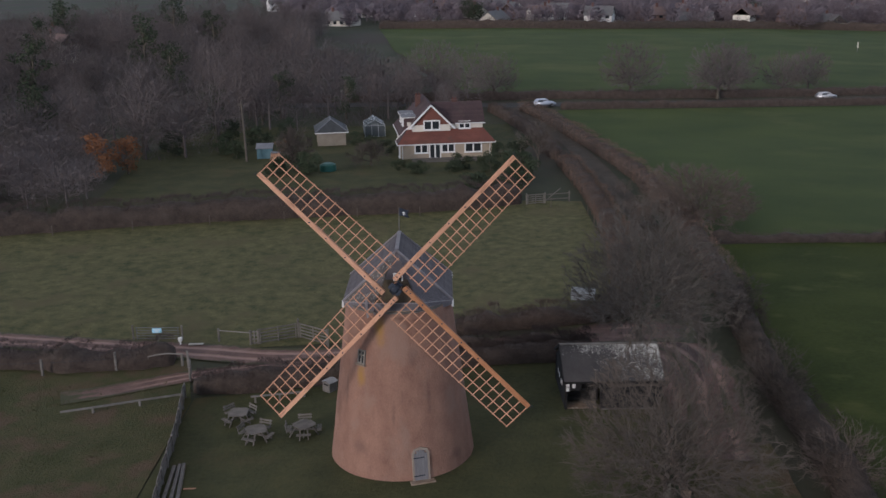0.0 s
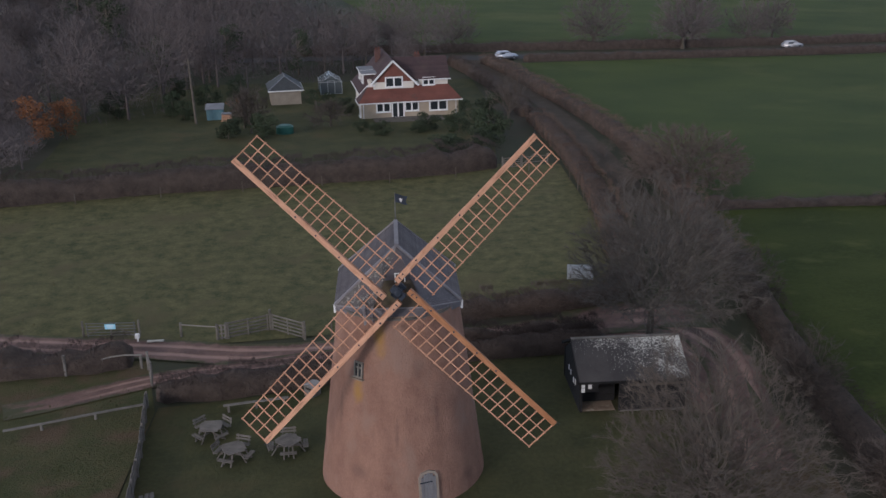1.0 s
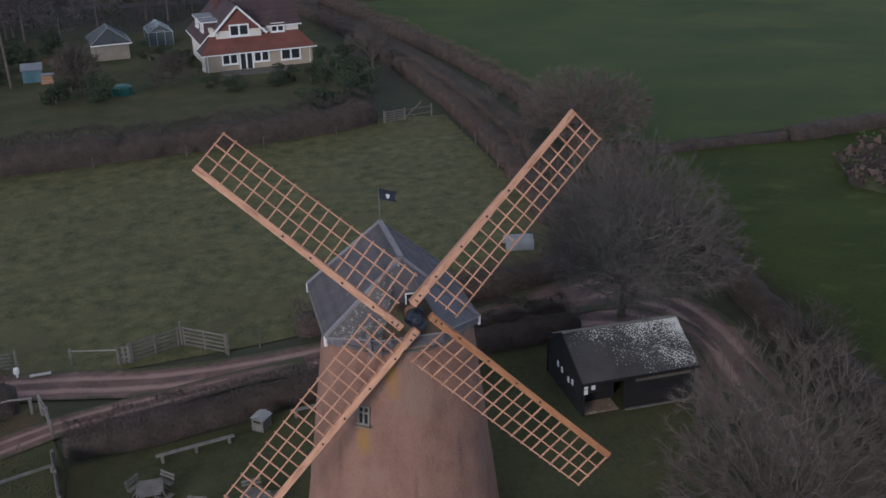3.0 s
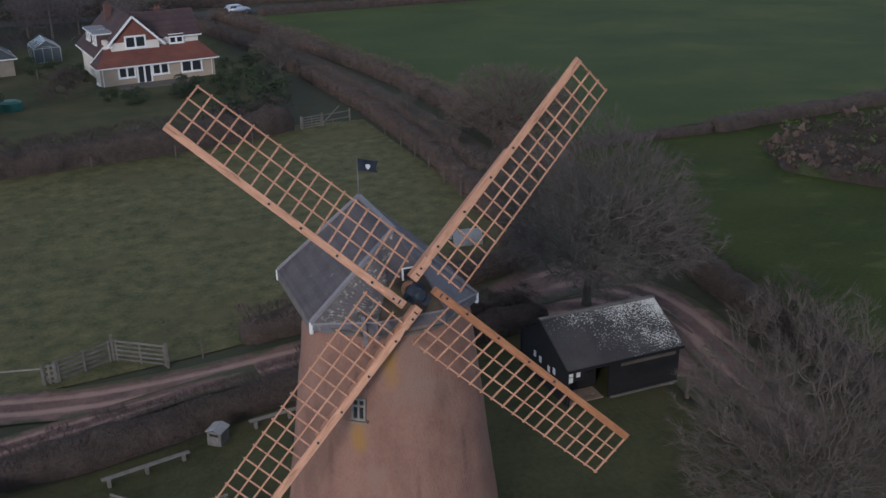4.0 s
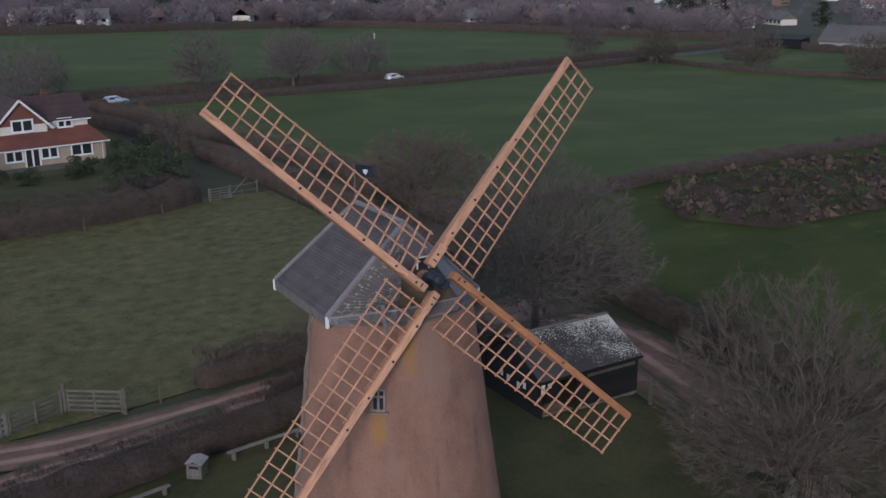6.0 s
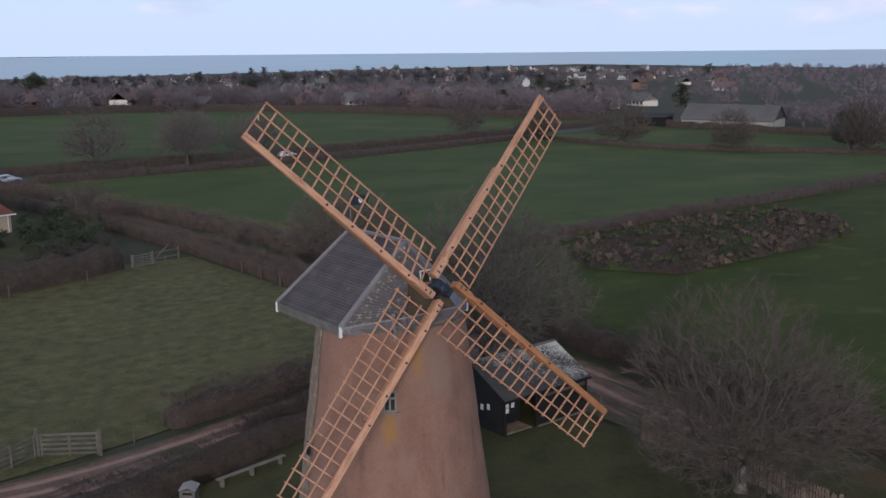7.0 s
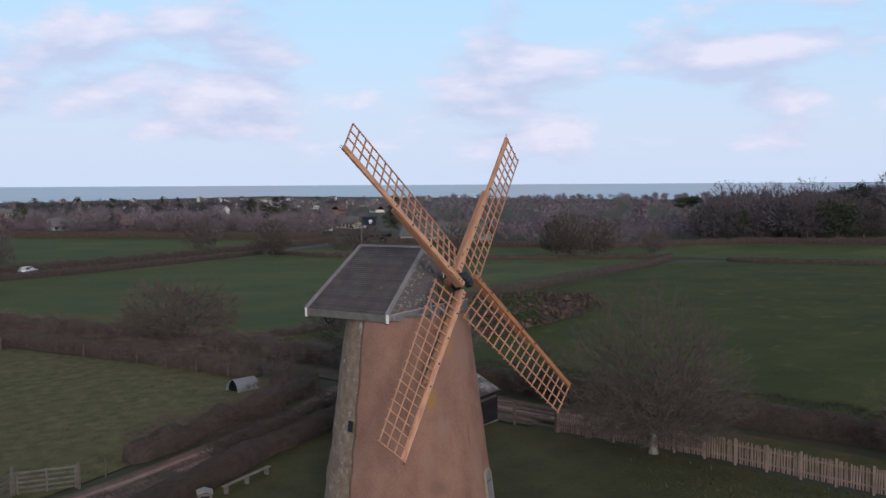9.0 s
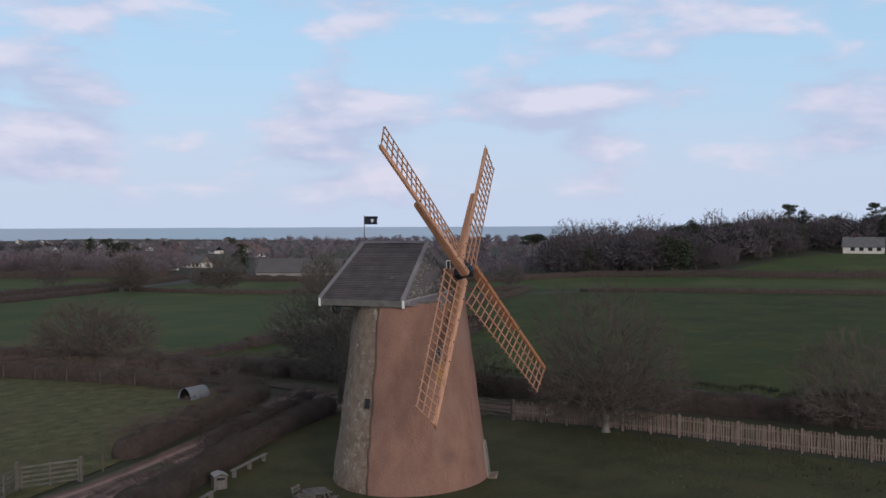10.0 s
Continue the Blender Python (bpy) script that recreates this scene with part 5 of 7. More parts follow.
def plant(stock, spots, seed, lo=0.8, hi=1.25, group=""):
    """The first of the stock is moved to the first spots, the rest are copies."""
    rnd = random.Random(seed)
    used = set()
    for x, y in spots:
        src = rnd.choice(stock)
        s = rnd.uniform(lo, hi)
        m = Matrix.Translation((x, y, gz(x, y) - 0.05)) @ pose(0, 0, 0, 0, 0, rnd.uniform(0, 360)) @ Matrix.Diagonal((s * rnd.uniform(0.9, 1.15), s * rnd.uniform(0.9, 1.15), s, 1))
        if src.name not in used:
            used.add(src.name)
            src.matrix_world = m
            t = src
        else:
            t = copy_thing(src, Matrix.Identity(4))
            t.matrix_basis = m
        if group:
            t["group"] = group
    for src in stock:
        if src.name not in used:
            for o in (*src.children_recursive, src):
                bpy.data.objects.remove(o)


wood = dome_stock("woodland_tree", range(60, 66), 11.5, 8.0, 420, "bare grey-brown woodland tree in winter", TWIG_DARK, 0.25, 0.2, 8, 1.1, 0.016, 0.009)
WOOD_LEFT = [(-125, 108), (-60, 112), (-47, 118), (-45, 140), (-34, 146), (-32, 160), (-22, 172), (-5, 176), (6, 178), (4, 192), (-35, 260), (-45, 380), (-160, 380), (-170, 200)]
plant(wood, scatter(300, WOOD_LEFT, 5, 4.2), 6, 0.65, 1.3, "woodland behind the house")
for k, (x, y, h, w) in enumerate(((-62, 150, 11, 6), (-78, 190, 15, 7), (-56, 205, 12, 7), (-70, 235, 16, 9), (-30, 181, 9, 5), (-18, 180, 8, 4.5), (-100, 250, 15, 9), (-40, 172, 8, 5), (-112, 300, 17, 9), (-85, 320, 16, 9), (-66, 290, 14, 8), (-100, 210, 13, 8), (-130, 260, 15, 9))):
    leafy("evergreen_tree", x, y, 200 + k, h, w, 1500, "dark evergreen tree among bare woodland", EVERGREEN, trunk_h=0.12, clumps=18)
for k, (x, y, h, w) in enumerate(((-46, 129, 6.5, 5.0), (-43.5, 133, 5.5, 4.0))):
    leafy("beech_tree", x, y, 220 + k, h, w, 1500, "young beech still holding rust-orange leaves", RUST_LEAF, trunk_h=0.15, clumps=14)
sh = Mass()
rnd = random.Random(77)
for x, y in scatter(1500, WOOD_LEFT, 8, 1.2):
    g = gz(x, y)
    for i in range(14):
        c = Vector((x + rnd.gauss(0, 1.4), y + rnd.gauss(0, 1.4), g))
        d = Vector((rnd.gauss(0, 0.5), rnd.gauss(0, 0.5), 1)).normalized()
        sh.blade(c, c + d * rnd.uniform(0.6, 2.4), rnd.uniform(0.015, 0.05), d.orthogonal().normalized())
tagged(raw("undergrowth", sh.v, sh.f, TWIG_DARK), "brown winter brambles and saplings under the trees", "undergrowth", kind="stuff")

# single trees in the field hedges
OAKS = [(204, 150), (198, 143), (211, 141), (179, 166.5), (171.5, 194), (158, 213)]
field_trees = dome_stock("field_tree", range(80, 84), 10.5, 12.5, 900, "bare oak standing in a field hedge", TWIG_DARK, 0.2, 0.3, 9, 0.9, 0.022, 0.012, 0.2)
plant(field_trees, [(60, 211), (79, 217), (56, 204), (72, 212.5), (38, 204), (212, 125), (150, 232), (-2, 203), (10, 203.5)], 9, 0.75, 1.15, "oaks along the field hedges")
big_oaks = dome_stock("hedgerow_oak", range(84, 87), 11.5, 13.0, 1300, "big dark bare oak in the far field hedge", TWIG, 0.16, 0.34, 11, 0.9, 0.024, 0.012, 0.3)
plant(big_oaks, OAKS, 19, 0.95, 1.15, "big oaks in the far hedge")

# village trees and the dark wood to the east
VILLAGE = [(-60, 400), (40, 398), (112, 420), (180, 420), (225, 365), (250, 275), (262, 230), (400, 300), (900, 700), (1400, 1000), (1000, 1400), (400, 1300), (-150, 800)]
NEAR_V = [(-60, 395), (40, 392), (112, 414), (180, 414), (218, 365), (246, 275), (330, 330), (330, 520), (150, 620), (-90, 560)]
far_wood = dome_stock("village_tree", range(90, 95), 10.0, 10.5, 450, "bare brown tree among distant houses", HAZED_TWIG, 0.18, 0.22, 10, 1.0, 0.042, 0.016, 0.3)
_b = random.Random(21)
BELT = [(p.x + _b.gauss(0, 3), p.y + 7 + _b.gauss(0, 5)) for p in resample([(-60, 398), (46, 392), (116, 412), (176, 412), (214, 362), (240, 270)], 6.5)]
BELT = [(x, y) if x > 120 else (x, y + 24) for x, y in BELT if x > 120 or _b.random() < 0.35]
plant(far_wood, BELT, 22, 0.85, 1.35, "belt of trees at the village edge")
far_wood = [copy_thing(t, Matrix.Identity(4)) for t in far_wood]
plant(far_wood, scatter(260, NEAR_V, 10, 7) + [(215, 415), (228, 392), (240, 330), (258, 300)], 12, 0.6, 1.15, "trees round the village")


def brush_trees(name, spots, seed, lo, hi, blades, label, material, fine=1.0):
    """Many far bare trees, each a short trunk and a round brush of twigs."""
    rnd = random.Random(seed)
    m = Mass()
    for x, y in spots:
        h = rnd.uniform(lo, hi)
        w = h * rnd.uniform(0.8, 1.2)
        g = gz(x, y)
        m.twig(Vector((x, y, g - 0.1)), Vector((x, y, g + h * 0.6)), h * 0.028, h * 0.012)
        for k in range(blades):
            v = Vector((rnd.gauss(0, 1), rnd.gauss(0, 1), rnd.gauss(0, 1))).normalized() * rnd.random() ** 0.45
            c = Vector((x + v.x * w * 0.5, y + v.y * w * 0.5, g + h * 0.58 + v.z * h * 0.42))
            d = (Vector((v.x, v.y, v.z * 0.6 + 0.5)) + Vector((rnd.gauss(0, 0.35), rnd.gauss(0, 0.35), rnd.gauss(0, 0.35)))).normalized()
            m.blade(c - d * h * 0.08, c + d * h * rnd.uniform(0.07, 0.16), h * rnd.uniform(0.008, 0.018) * fine, d.orthogonal().normalized())
    ob = raw(name, m.v, m.f, material)
    return tagged(ob, label, "trees", kind="stuff")


brush_trees("village_woods", scatter(1400, VILLAGE, 11, 10), 31, 4.5, 9.0, 210, "brown bare trees between the distant houses", HAZED_TWIG, 2.3)
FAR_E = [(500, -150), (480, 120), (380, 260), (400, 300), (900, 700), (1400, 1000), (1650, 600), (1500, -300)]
brush_trees("shore_woods", scatter(520, FAR_E, 25, 22), 26, 8.0, 13.0, 170, "brown bare trees on the land near the shore", HAZED_TWIG, 2.6)
brush_trees("village_edge_woods", scatter(420, NEAR_V, 12, 5), 32, 6.0, 10.0, 300, "brown bare trees at the village edge", HAZED_TWIG, 1.6)
brush_trees("scrub", scatter(70, [(-75, 106), (-45, 111.5), (-43, 122), (-46, 142), (-60, 150), (-80, 140)], 35, 2.6), 35, 2.5, 6.0, 520, "brown leafless scrub at the edge of the wood", TWIG_DARK, 0.4)
brush_trees("lane_scrub", scatter(46, [(16, 77), (23.5, 76), (25.5, 100), (24.5, 120), (18, 118), (16, 98)], 36, 1.6), 36, 1.2, 2.2, 420, "russet-brown scrub filling the lane", RUSSET, 0.5)
brush_trees("wood_thicket", scatter(520, WOOD_LEFT, 33, 3.4), 33, 5.0, 10.0, 380, "grey-brown thicket of young bare trees", TWIG_DARK, 0.35)
EAST = [(272, 134), (272, 92), (286, 78), (328, 66), (358, 48), (372, 0), (390, -60), (500, -80), (480, 120), (400, 176), (335, 156)]
brush_trees("far_evergreens", scatter(150, [(60, 620), (500, 560), (900, 760), (700, 1150), (0, 900)], 38, 18), 38, 8.0, 12.0, 170, "dark evergreen crowns along the shore", HAZED_DARK, 4.0)
brush_trees("low_wood", scatter(90, [(250, 168), (272, 137), (340, 160), (400, 180), (380, 250), (270, 235)], 37, 7), 37, 5.0, 8.0, 300, "brown bare trees between fields and village", HAZED_TWIG, 1.6)
brush_trees("eastern_wood", scatter(330, EAST, 34, 5.5), 34, 6.0, 13.5, 420, "dark bare trees of the eastern wood", EAST_TWIG, 1.5)
east = dome_stock("wood_tree", range(96, 100), 14.0, 14.0, 900, "tall bare tree in the dark eastern wood", EAST_TWIG, 0.16, 0.3, 12, 0.95, 0.032, 0.011, 0.4)
plant(east, scatter(150, EAST, 13, 8), 14, 0.55, 1.3, "bare trees of the eastern wood")
ever = [leafy("holm_oak", -900, -900 - 30 * k, 240 + k, (15, 13, 17)[k], (11, 12, 9)[k], 2200, "big dark evergreen oak in the wood", EVERGREEN, trunk_h=0.15, clumps=26) for k in range(3)]
plant(ever, scatter(85, EAST, 15, 11) + scatter(40, VILLAGE, 16, 50) + scatter(18, NEAR_V, 17, 22), 18, 0.5, 1.0, "dark evergreens")
for k, (x, y, h, w) in enumerate(((352, 166, 15, 12), (395, 66, 19, 9), (400, 32, 19, 9))):
    leafy("pine_tree", x, y, 260 + k, h, w, 1500, "tall flat-topped pine above the wood", EVERGREEN, flat=1.0, trunk_h=0.6, clumps=9)

# garden shrubs
for k, (x, y, h, w) in enumerate(((9.5, 128, 3.0, 4.0), (6.0, 131, 2.2, 3.2), (10.5, 137, 3.2, 3.6), (2.2, 133.5, 1.8, 2.6), (8.2, 139.5, 2.4, 2.6), (-13.2, 150, 2.6, 2.4), (-11.2, 149.5, 2.2, 2.2), (-18.5, 131.5, 2.6, 3.2), (-21.8, 137, 3.0, 3.0), (-8.8, 146.5, 2.0, 2.4), (-4, 131, 1.4, 2.4), (0.8, 131.8, 1.2, 2.2), (7.5, 122, 2.2, 4.2), (3.4, 121, 1.6, 3.4), (-30.8, 143.5, 2.2, 2.6), (-33, 147, 2.8, 3.4), (-29, 152, 3.0, 3.6), (-25, 159, 3.2, 3.4), (-35, 156, 3.6, 3.8), (-41, 147, 3.0, 3.6), (-23, 131, 2.4, 3.4), (-6.5, 133.5, 1.2, 2.0), (4.5, 117, 2.4, 4.4), (11.5, 143, 2.4, 2.4))):
    leafy("garden_shrub", x, y, 300 + k, h * 1.15, w * 1.15, 1700, "rounded dark green garden shrub", EVERGREEN, "shrub", trunk_h=0.05, clumps=10)
leafy("garden_shrub", -24.2, 146, 330, 2.6, 2.6, 700, "russet-leaved rounded garden shrub", RUST_LEAF, "shrub", trunk_h=0.05, clumps=9)


# ---- the house ----
FRAME_W = WHITE
GREY_FLAT = surface("grey_felt", (0.16, 0.17, 0.19), (0.24, 0.25, 0.27), 1, 12, 0.8, 0.2)
BRICK = surface("red_brick", (0.09, 0.05, 0.045), (0.15, 0.08, 0.068), 2.0, 12, 0.9, 0.3)
TILE_BROWN = surface("brown_clay_tile", (0.056, 0.039, 0.043), (0.098, 0.063, 0.063), 0.6, 9.0, 0.9, 0.4, rand=0.15, c3=(0.09, 0.07, 0.06), c3_scale=0.5, c3_at=0.55)


def window(parent, x, z, w, h, lights, y=0.0, rot=0.0, door=False, name="window"):
    """Casement facing -y in its parent's frame, sill at z."""
    o = new(name)
    o.parent = parent
    o.matrix_local = Matrix.Translation((x, y, z)) @ pose(0, 0, 0, 0, 0, rot)
    bm = bmesh.new()
    for sx in (-w / 2, w / 2):
        box(bm, (sx, -0.04, h / 2), (0.19, 0.12, h))
    for sz in (0, h):
        box(bm, (0, -0.04, sz), (w + 0.19, 0.118, 0.19))
    for k in range(1, lights):
        box(bm, (-w / 2 + k * w / lights, -0.04, h / 2), (0.2, 0.116, h))
    part("window_frame", bm, FRAME_W, o)
    for k in range(lights):
        bm = bmesh.new()
        box(bm, (-w / 2 + (k + 0.5) * w / lights, -0.01, h / 2), (w / lights - 0.08, 0.03, h - 0.08))
        part("pane", bm, PANE, o)
    if not door:
        bm = bmesh.new()
        box(bm, (0, -0.1, -0.07), (w + 0.25, 0.22, 0.07))
        part("window_sill", bm, FRAME_W, o)
    return o


def gable_roof_pair(name, parent, mat, quads, rows, lift=0.05):
    for q in quads:
        r = new(name)
        r.parent = parent
        bm = bmesh.new()
        slab(bm, q, 0.12)
        part("roof_deck", bm, mat, r)
        courses("tile_course", [Vector(p) for p in q], rows, r, mat, lift)


def build_house():
    ox, oy = -6.5, 141.4
    hs = thing("house", Matrix.Translation((ox, oy, gz(0, 145))) @ pose(0, 0, 0, 0, 0, 7.5), "gabled two-storey house with red tiled roofs and white windows", "house")
    L = 13.4

    def wall(name, c, s, mat):
        bm = bmesh.new()
        box(bm, c, s)
        return part(name, bm, mat, hs)
    wall("front_wall", (L / 2, 0.15, 1.15), (L, 0.3, 2.5), HOUSE_WALL)
    wall("side_wall", (0.15, 1.35, 1.15), (0.3, 2.1, 2.5), CREAM_WALL)
    wall("side_wall", (L - 0.15, 1.35, 1.15), (0.3, 2.1, 2.5), HOUSE_WALL)
    wall("upper_wall", (6.9, 5.2, 2.3), (11.0, 5.6, 5.0), CREAM_WALL)
    wall("wing_wall", (4.4, 7.6, 1.45), (7.6, 10.4, 3.1), CREAM_WALL)
    # lean-to roof along the front
    E0, E1, T1, T0 = Vector((-0.45, -0.4, 2.3)), Vector((L + 0.45, -0.4, 2.3)), Vector((12.4, 2.4, 3.95)), Vector((1.2, 2.4, 3.95))
    gable_roof_pair("lean_to_roof", hs, ROOF_TILE, [(E0, E1, T1, T0)], 14)
    gable_roof_pair("hip_roof", hs, TILE_BROWN, [(Vector((-0.45, 3.2, 2.3)), E0, T0, Vector((1.2, 3.0, 3.95)))], 12)
    gable_roof_pair("hip_roof", hs, ROOF_TILE, [(E1, Vector((L + 0.45, 3.2, 2.3)), Vector((12.4, 3.0, 3.95)), T1)], 12)
    bm = bmesh.new()
    beam(bm, (-0.5, -0.43, 2.24), (L + 0.5, -0.43, 2.24), 0.1, 0.14)
    beam(bm, (-0.48, -0.43, 2.24), (-0.48, 3.2, 2.24), 0.1, 0.138)
    beam(bm, (L + 0.48, -0.43, 2.24), (L + 0.48, 3.2, 2.24), 0.1, 0.138)
    part("gutter", bm, FRAME_W, hs)
    # main roof on the right
    gable_roof_pair("main_roof", hs, TILE_BROWN, [(Vector((5.5, 2.05, 4.8)), Vector((12.7, 2.05, 4.8)), Vector((12.7, 5.1, 7.5)), Vector((5.0, 5.1, 7.5))), (Vector((12.7, 8.2, 4.8)), Vector((5.5, 8.2, 4.8)), Vector((5.0, 5.1, 7.5)), Vector((12.7, 5.1, 7.5)))], 16)
    bm = bmesh.new()
    v = [bm.verts.new(p) for p in ((12.4, 2.4, 4.7), (12.4, 8.0, 4.7), (12.4, 5.1, 7.35), (12.1, 2.4, 4.7), (12.1, 8.0, 4.7), (12.1, 5.1, 7.35))]
    bm.faces.new(v[:3]), bm.faces.new(v[5:2:-1])
    for i in range(3):
        bm.faces.new((v[i], v[3 + i], v[3 + (i + 1) % 3], v[(i + 1) % 3]))
    bmesh.ops.recalc_face_normals(bm, faces=bm.faces[:])
    part("gable_wall", bm, CREAM_WALL, hs)
    # front gable, its ridge running back over the left wing
    AP, AB = Vector((4.7, 1.75, 7.55)), Vector((4.7, 13.6, 7.55))
    gable_roof_pair("wing_roof", hs, TILE_BROWN, [(Vector((0.1, 13.6, 2.95)), Vector((0.1, 3.3, 2.95)), Vector((4.7, 3.3, 7.55)), AB), (Vector((1.75, 3.3, 4.6)), Vector((1.75, 1.75, 4.6)), AP, Vector((4.7, 3.3, 7.55))), (Vector((8.0, 1.75, 4.25)), Vector((8.0, 13.6, 4.25)), AB, AP)], 18)
    bm = bmesh.new()
    v = [bm.verts.new(p) for p in ((1.9, 2.0, 4.3), (7.7, 2.0, 4.3), (4.7, 2.0, 7.35), (1.9, 2.3, 4.3), (7.7, 2.3, 4.3), (4.7, 2.3, 7.35))]
    bm.faces.new(v[:3]), bm.faces.new(v[5:2:-1])
    for i in range(3):
        bm.faces.new((v[i], v[3 + i], v[3 + (i + 1) % 3], v[(i + 1) % 3]))
    bmesh.ops.recalc_face_normals(bm, faces=bm.faces[:])
    part("tile_hung_gable", bm, ROOF_TILE, hs, "tile-hung dark red gable")
    bm = bmesh.new()
    box(bm, (4.75, 2.1, 4.15), (5.6, 0.3, 1.0))
    part("gable_band", bm, CREAM_WALL, hs)
    for a, b in ((AP, Vector((1.55, 1.75, 4.4))), (AP, Vector((8.2, 1.75, 4.05)))):
        bm = bmesh.new()
        beam(bm, a + Vector((0, -0.06, -0.02)), b + Vector((0, -0.06, -0.02)), 0.08, 0.24)
        part("bargeboard", bm, FRAME_W, hs, "white bargeboard")
    bm = bmesh.new()
    beam(bm, (0.05, 3.2, 2.9), (0.05, 13.6, 2.9), 0.1, 0.14)
    part("gutter", bm, FRAME_W, hs)
    bm = bmesh.new()
    beam(bm, (-0.4, 2.9, 2.4), (1.25, 2.9, 4.05), 0.08, 0.2)
    beam(bm, (1.25, 2.85, 4.05), (2.1, 1.7, 4.3), 0.08, 0.2)
    part("bargeboard", bm, FRAME_W, hs, "white bargeboard")
    bm = bmesh.new()
    beam(bm, (8.3, 2.0, 4.72), (12.75, 2.0, 4.72), 0.1, 0.14)
    part("gutter", bm, FRAME_W, hs)
    # windows and doors
    window(hs, 3.0, 0.95, 1.85, 1.2, 2)
    window(hs, 5.0, 0.1, 1.6, 2.1, 2, door=True, name="french_door")
    window(hs, 6.9, 0.95, 1.85, 1.2, 2)
    window(hs, 10.6, 0.85, 2.4, 1.3, 2)
    window(hs, 4.8, 3.95, 2.3, 1.3, 2, y=1.95)
    window(hs, 9.7, 3.95, 1.6, 1.0, 2, y=2.3)
    window(hs, 0.0, 0.3, 1.5, 1.9, 2, y=1.2, rot=-90)
    window(hs, 0.5, 0.9, 1.0, 1.1, 1, y=5.0, rot=-90)
    # grey-roofed dormers on the wing's long slope
    for y in (5.2, 8.6):
        d = new("dormer")
        d.parent = hs
        d.matrix_local = Matrix.Translation((0.9, y, 3.8))
        bm = bmesh.new()
        box(bm, (1.2, 0, 0.75), (2.4, 2.1, 1.9))
        part("dormer_cheek", bm, TILE_BROWN, d)
        bm = bmesh.new()
        box(bm, (1.1, 0, 1.78), (2.9, 2.6, 0.14), bevel=0.02)
        part("dormer_roof", bm, GREY_FLAT, d, "flat grey felt roof")
        bm = bmesh.new()
        box(bm, (1.1, 0, 1.68), (2.96, 2.66, 0.12))
        part("dormer_fascia", bm, FRAME_W, d)
        window(d, -0.02, 0.45, 1.8, 1.15, 2, y=0, rot=-90)
    for x, y, z, h in ((3.6, 9.5, 7.0, 0.9), (8.6, 5.3, 7.1, 0.6)):
        c = new("chimney")
        c.parent = hs
        bm = bmesh.new()
        box(bm, (x, y, z + h / 2 - 0.4), (0.8, 0.6, h + 0.8))
        box(bm, (x, y, z + h), (0.92, 0.72, 0.16))
        part("chimney_shaft", bm, BRICK, c)
        bm = bmesh.new()
        for dx in (-0.2, 0.2):
            rod(bm, (x + dx, y, z + h), (x + dx, y, z + h + 0.4), 0.12, 0.1, 10)
        part("chimney_pot", bm, ROOF_TILE, c)
    bm = bmesh.new()
    box(bm, (6.2, -1.7, 0.05), (9.5, 3.2, 0.3), bevel=0.05)
    part("terrace", bm, surface("damp_stone", (0.075, 0.067, 0.06), (0.15, 0.135, 0.12), 1.2, 8, 0.95, 0.6), hs, "low grey stone terrace")
    for x in (0.25, L - 0.35):
        bm = bmesh.new()
        rod(bm, (x, -0.08, 0), (x, -0.08, 2.2), 0.05, n=6)
        part("downpipe", bm, FRAME_W, hs)


build_house()


def build_garage():
    g = thing("garage", Matrix.Translation((-20.0, 153.6, gz(-18, 154))) @ pose(0, 0, 0, 0, 0, 9), "small garage with buff walls and hipped dark slate roof", "garage")
    bm = bmesh.new()
    box(bm, (2.2, 2.7, 1.1), (4.4, 5.4, 2.3))
    part("wall", bm, surface("grey_buff_wall", (0.22, 0.19, 0.155), (0.32, 0.28, 0.235), 1, 12, 0.9, 0.2), g)
    DARK = surface("dark_slate", (0.035, 0.04, 0.045), (0.07, 0.075, 0.08), 1, 12, 0.6, 0.3, rand=0.2)
    a, b, c, d = Vector((-0.4, -0.4, 2.2)), Vector((4.8, -0.4, 2.2)), Vector((4.8, 5.8, 2.2)), Vector((-0.4, 5.8, 2.2))
    r0, r1 = Vector((2.2, 1.4, 4.0)), Vector((2.2, 4.4, 4.0))
    bm = bmesh.new()
    for q in ((a, b, r0), (b, c, r1, r0), (c, d, r1), (d, a, r0, r1)):
        slab(bm, q, 0.08)
    part("roof", bm, DARK, g, "dark slate hipped roof")
    bm = bmesh.new()
    for p, q in ((a, r0), (b, r0), (c, r1), (d, r1), (r0, r1)):
        beam(bm, p + Vector((0, 0, 0.04)), q + Vector((0, 0, 0.04)), 0.16, 0.06)
    part("hip_capping", bm, GREY_FLAT, g)
    bm = bmesh.new()
    beam(bm, a + Vector((0, 0, -0.06)), b + Vector((0, 0, -0.06)), 0.08, 0.14)
    beam(bm, b + Vector((0, 0, -0.06)), c + Vector((0, 0, -0.06)), 0.08, 0.138)
    part("fascia", bm, FRAME_W, g)


build_garage()


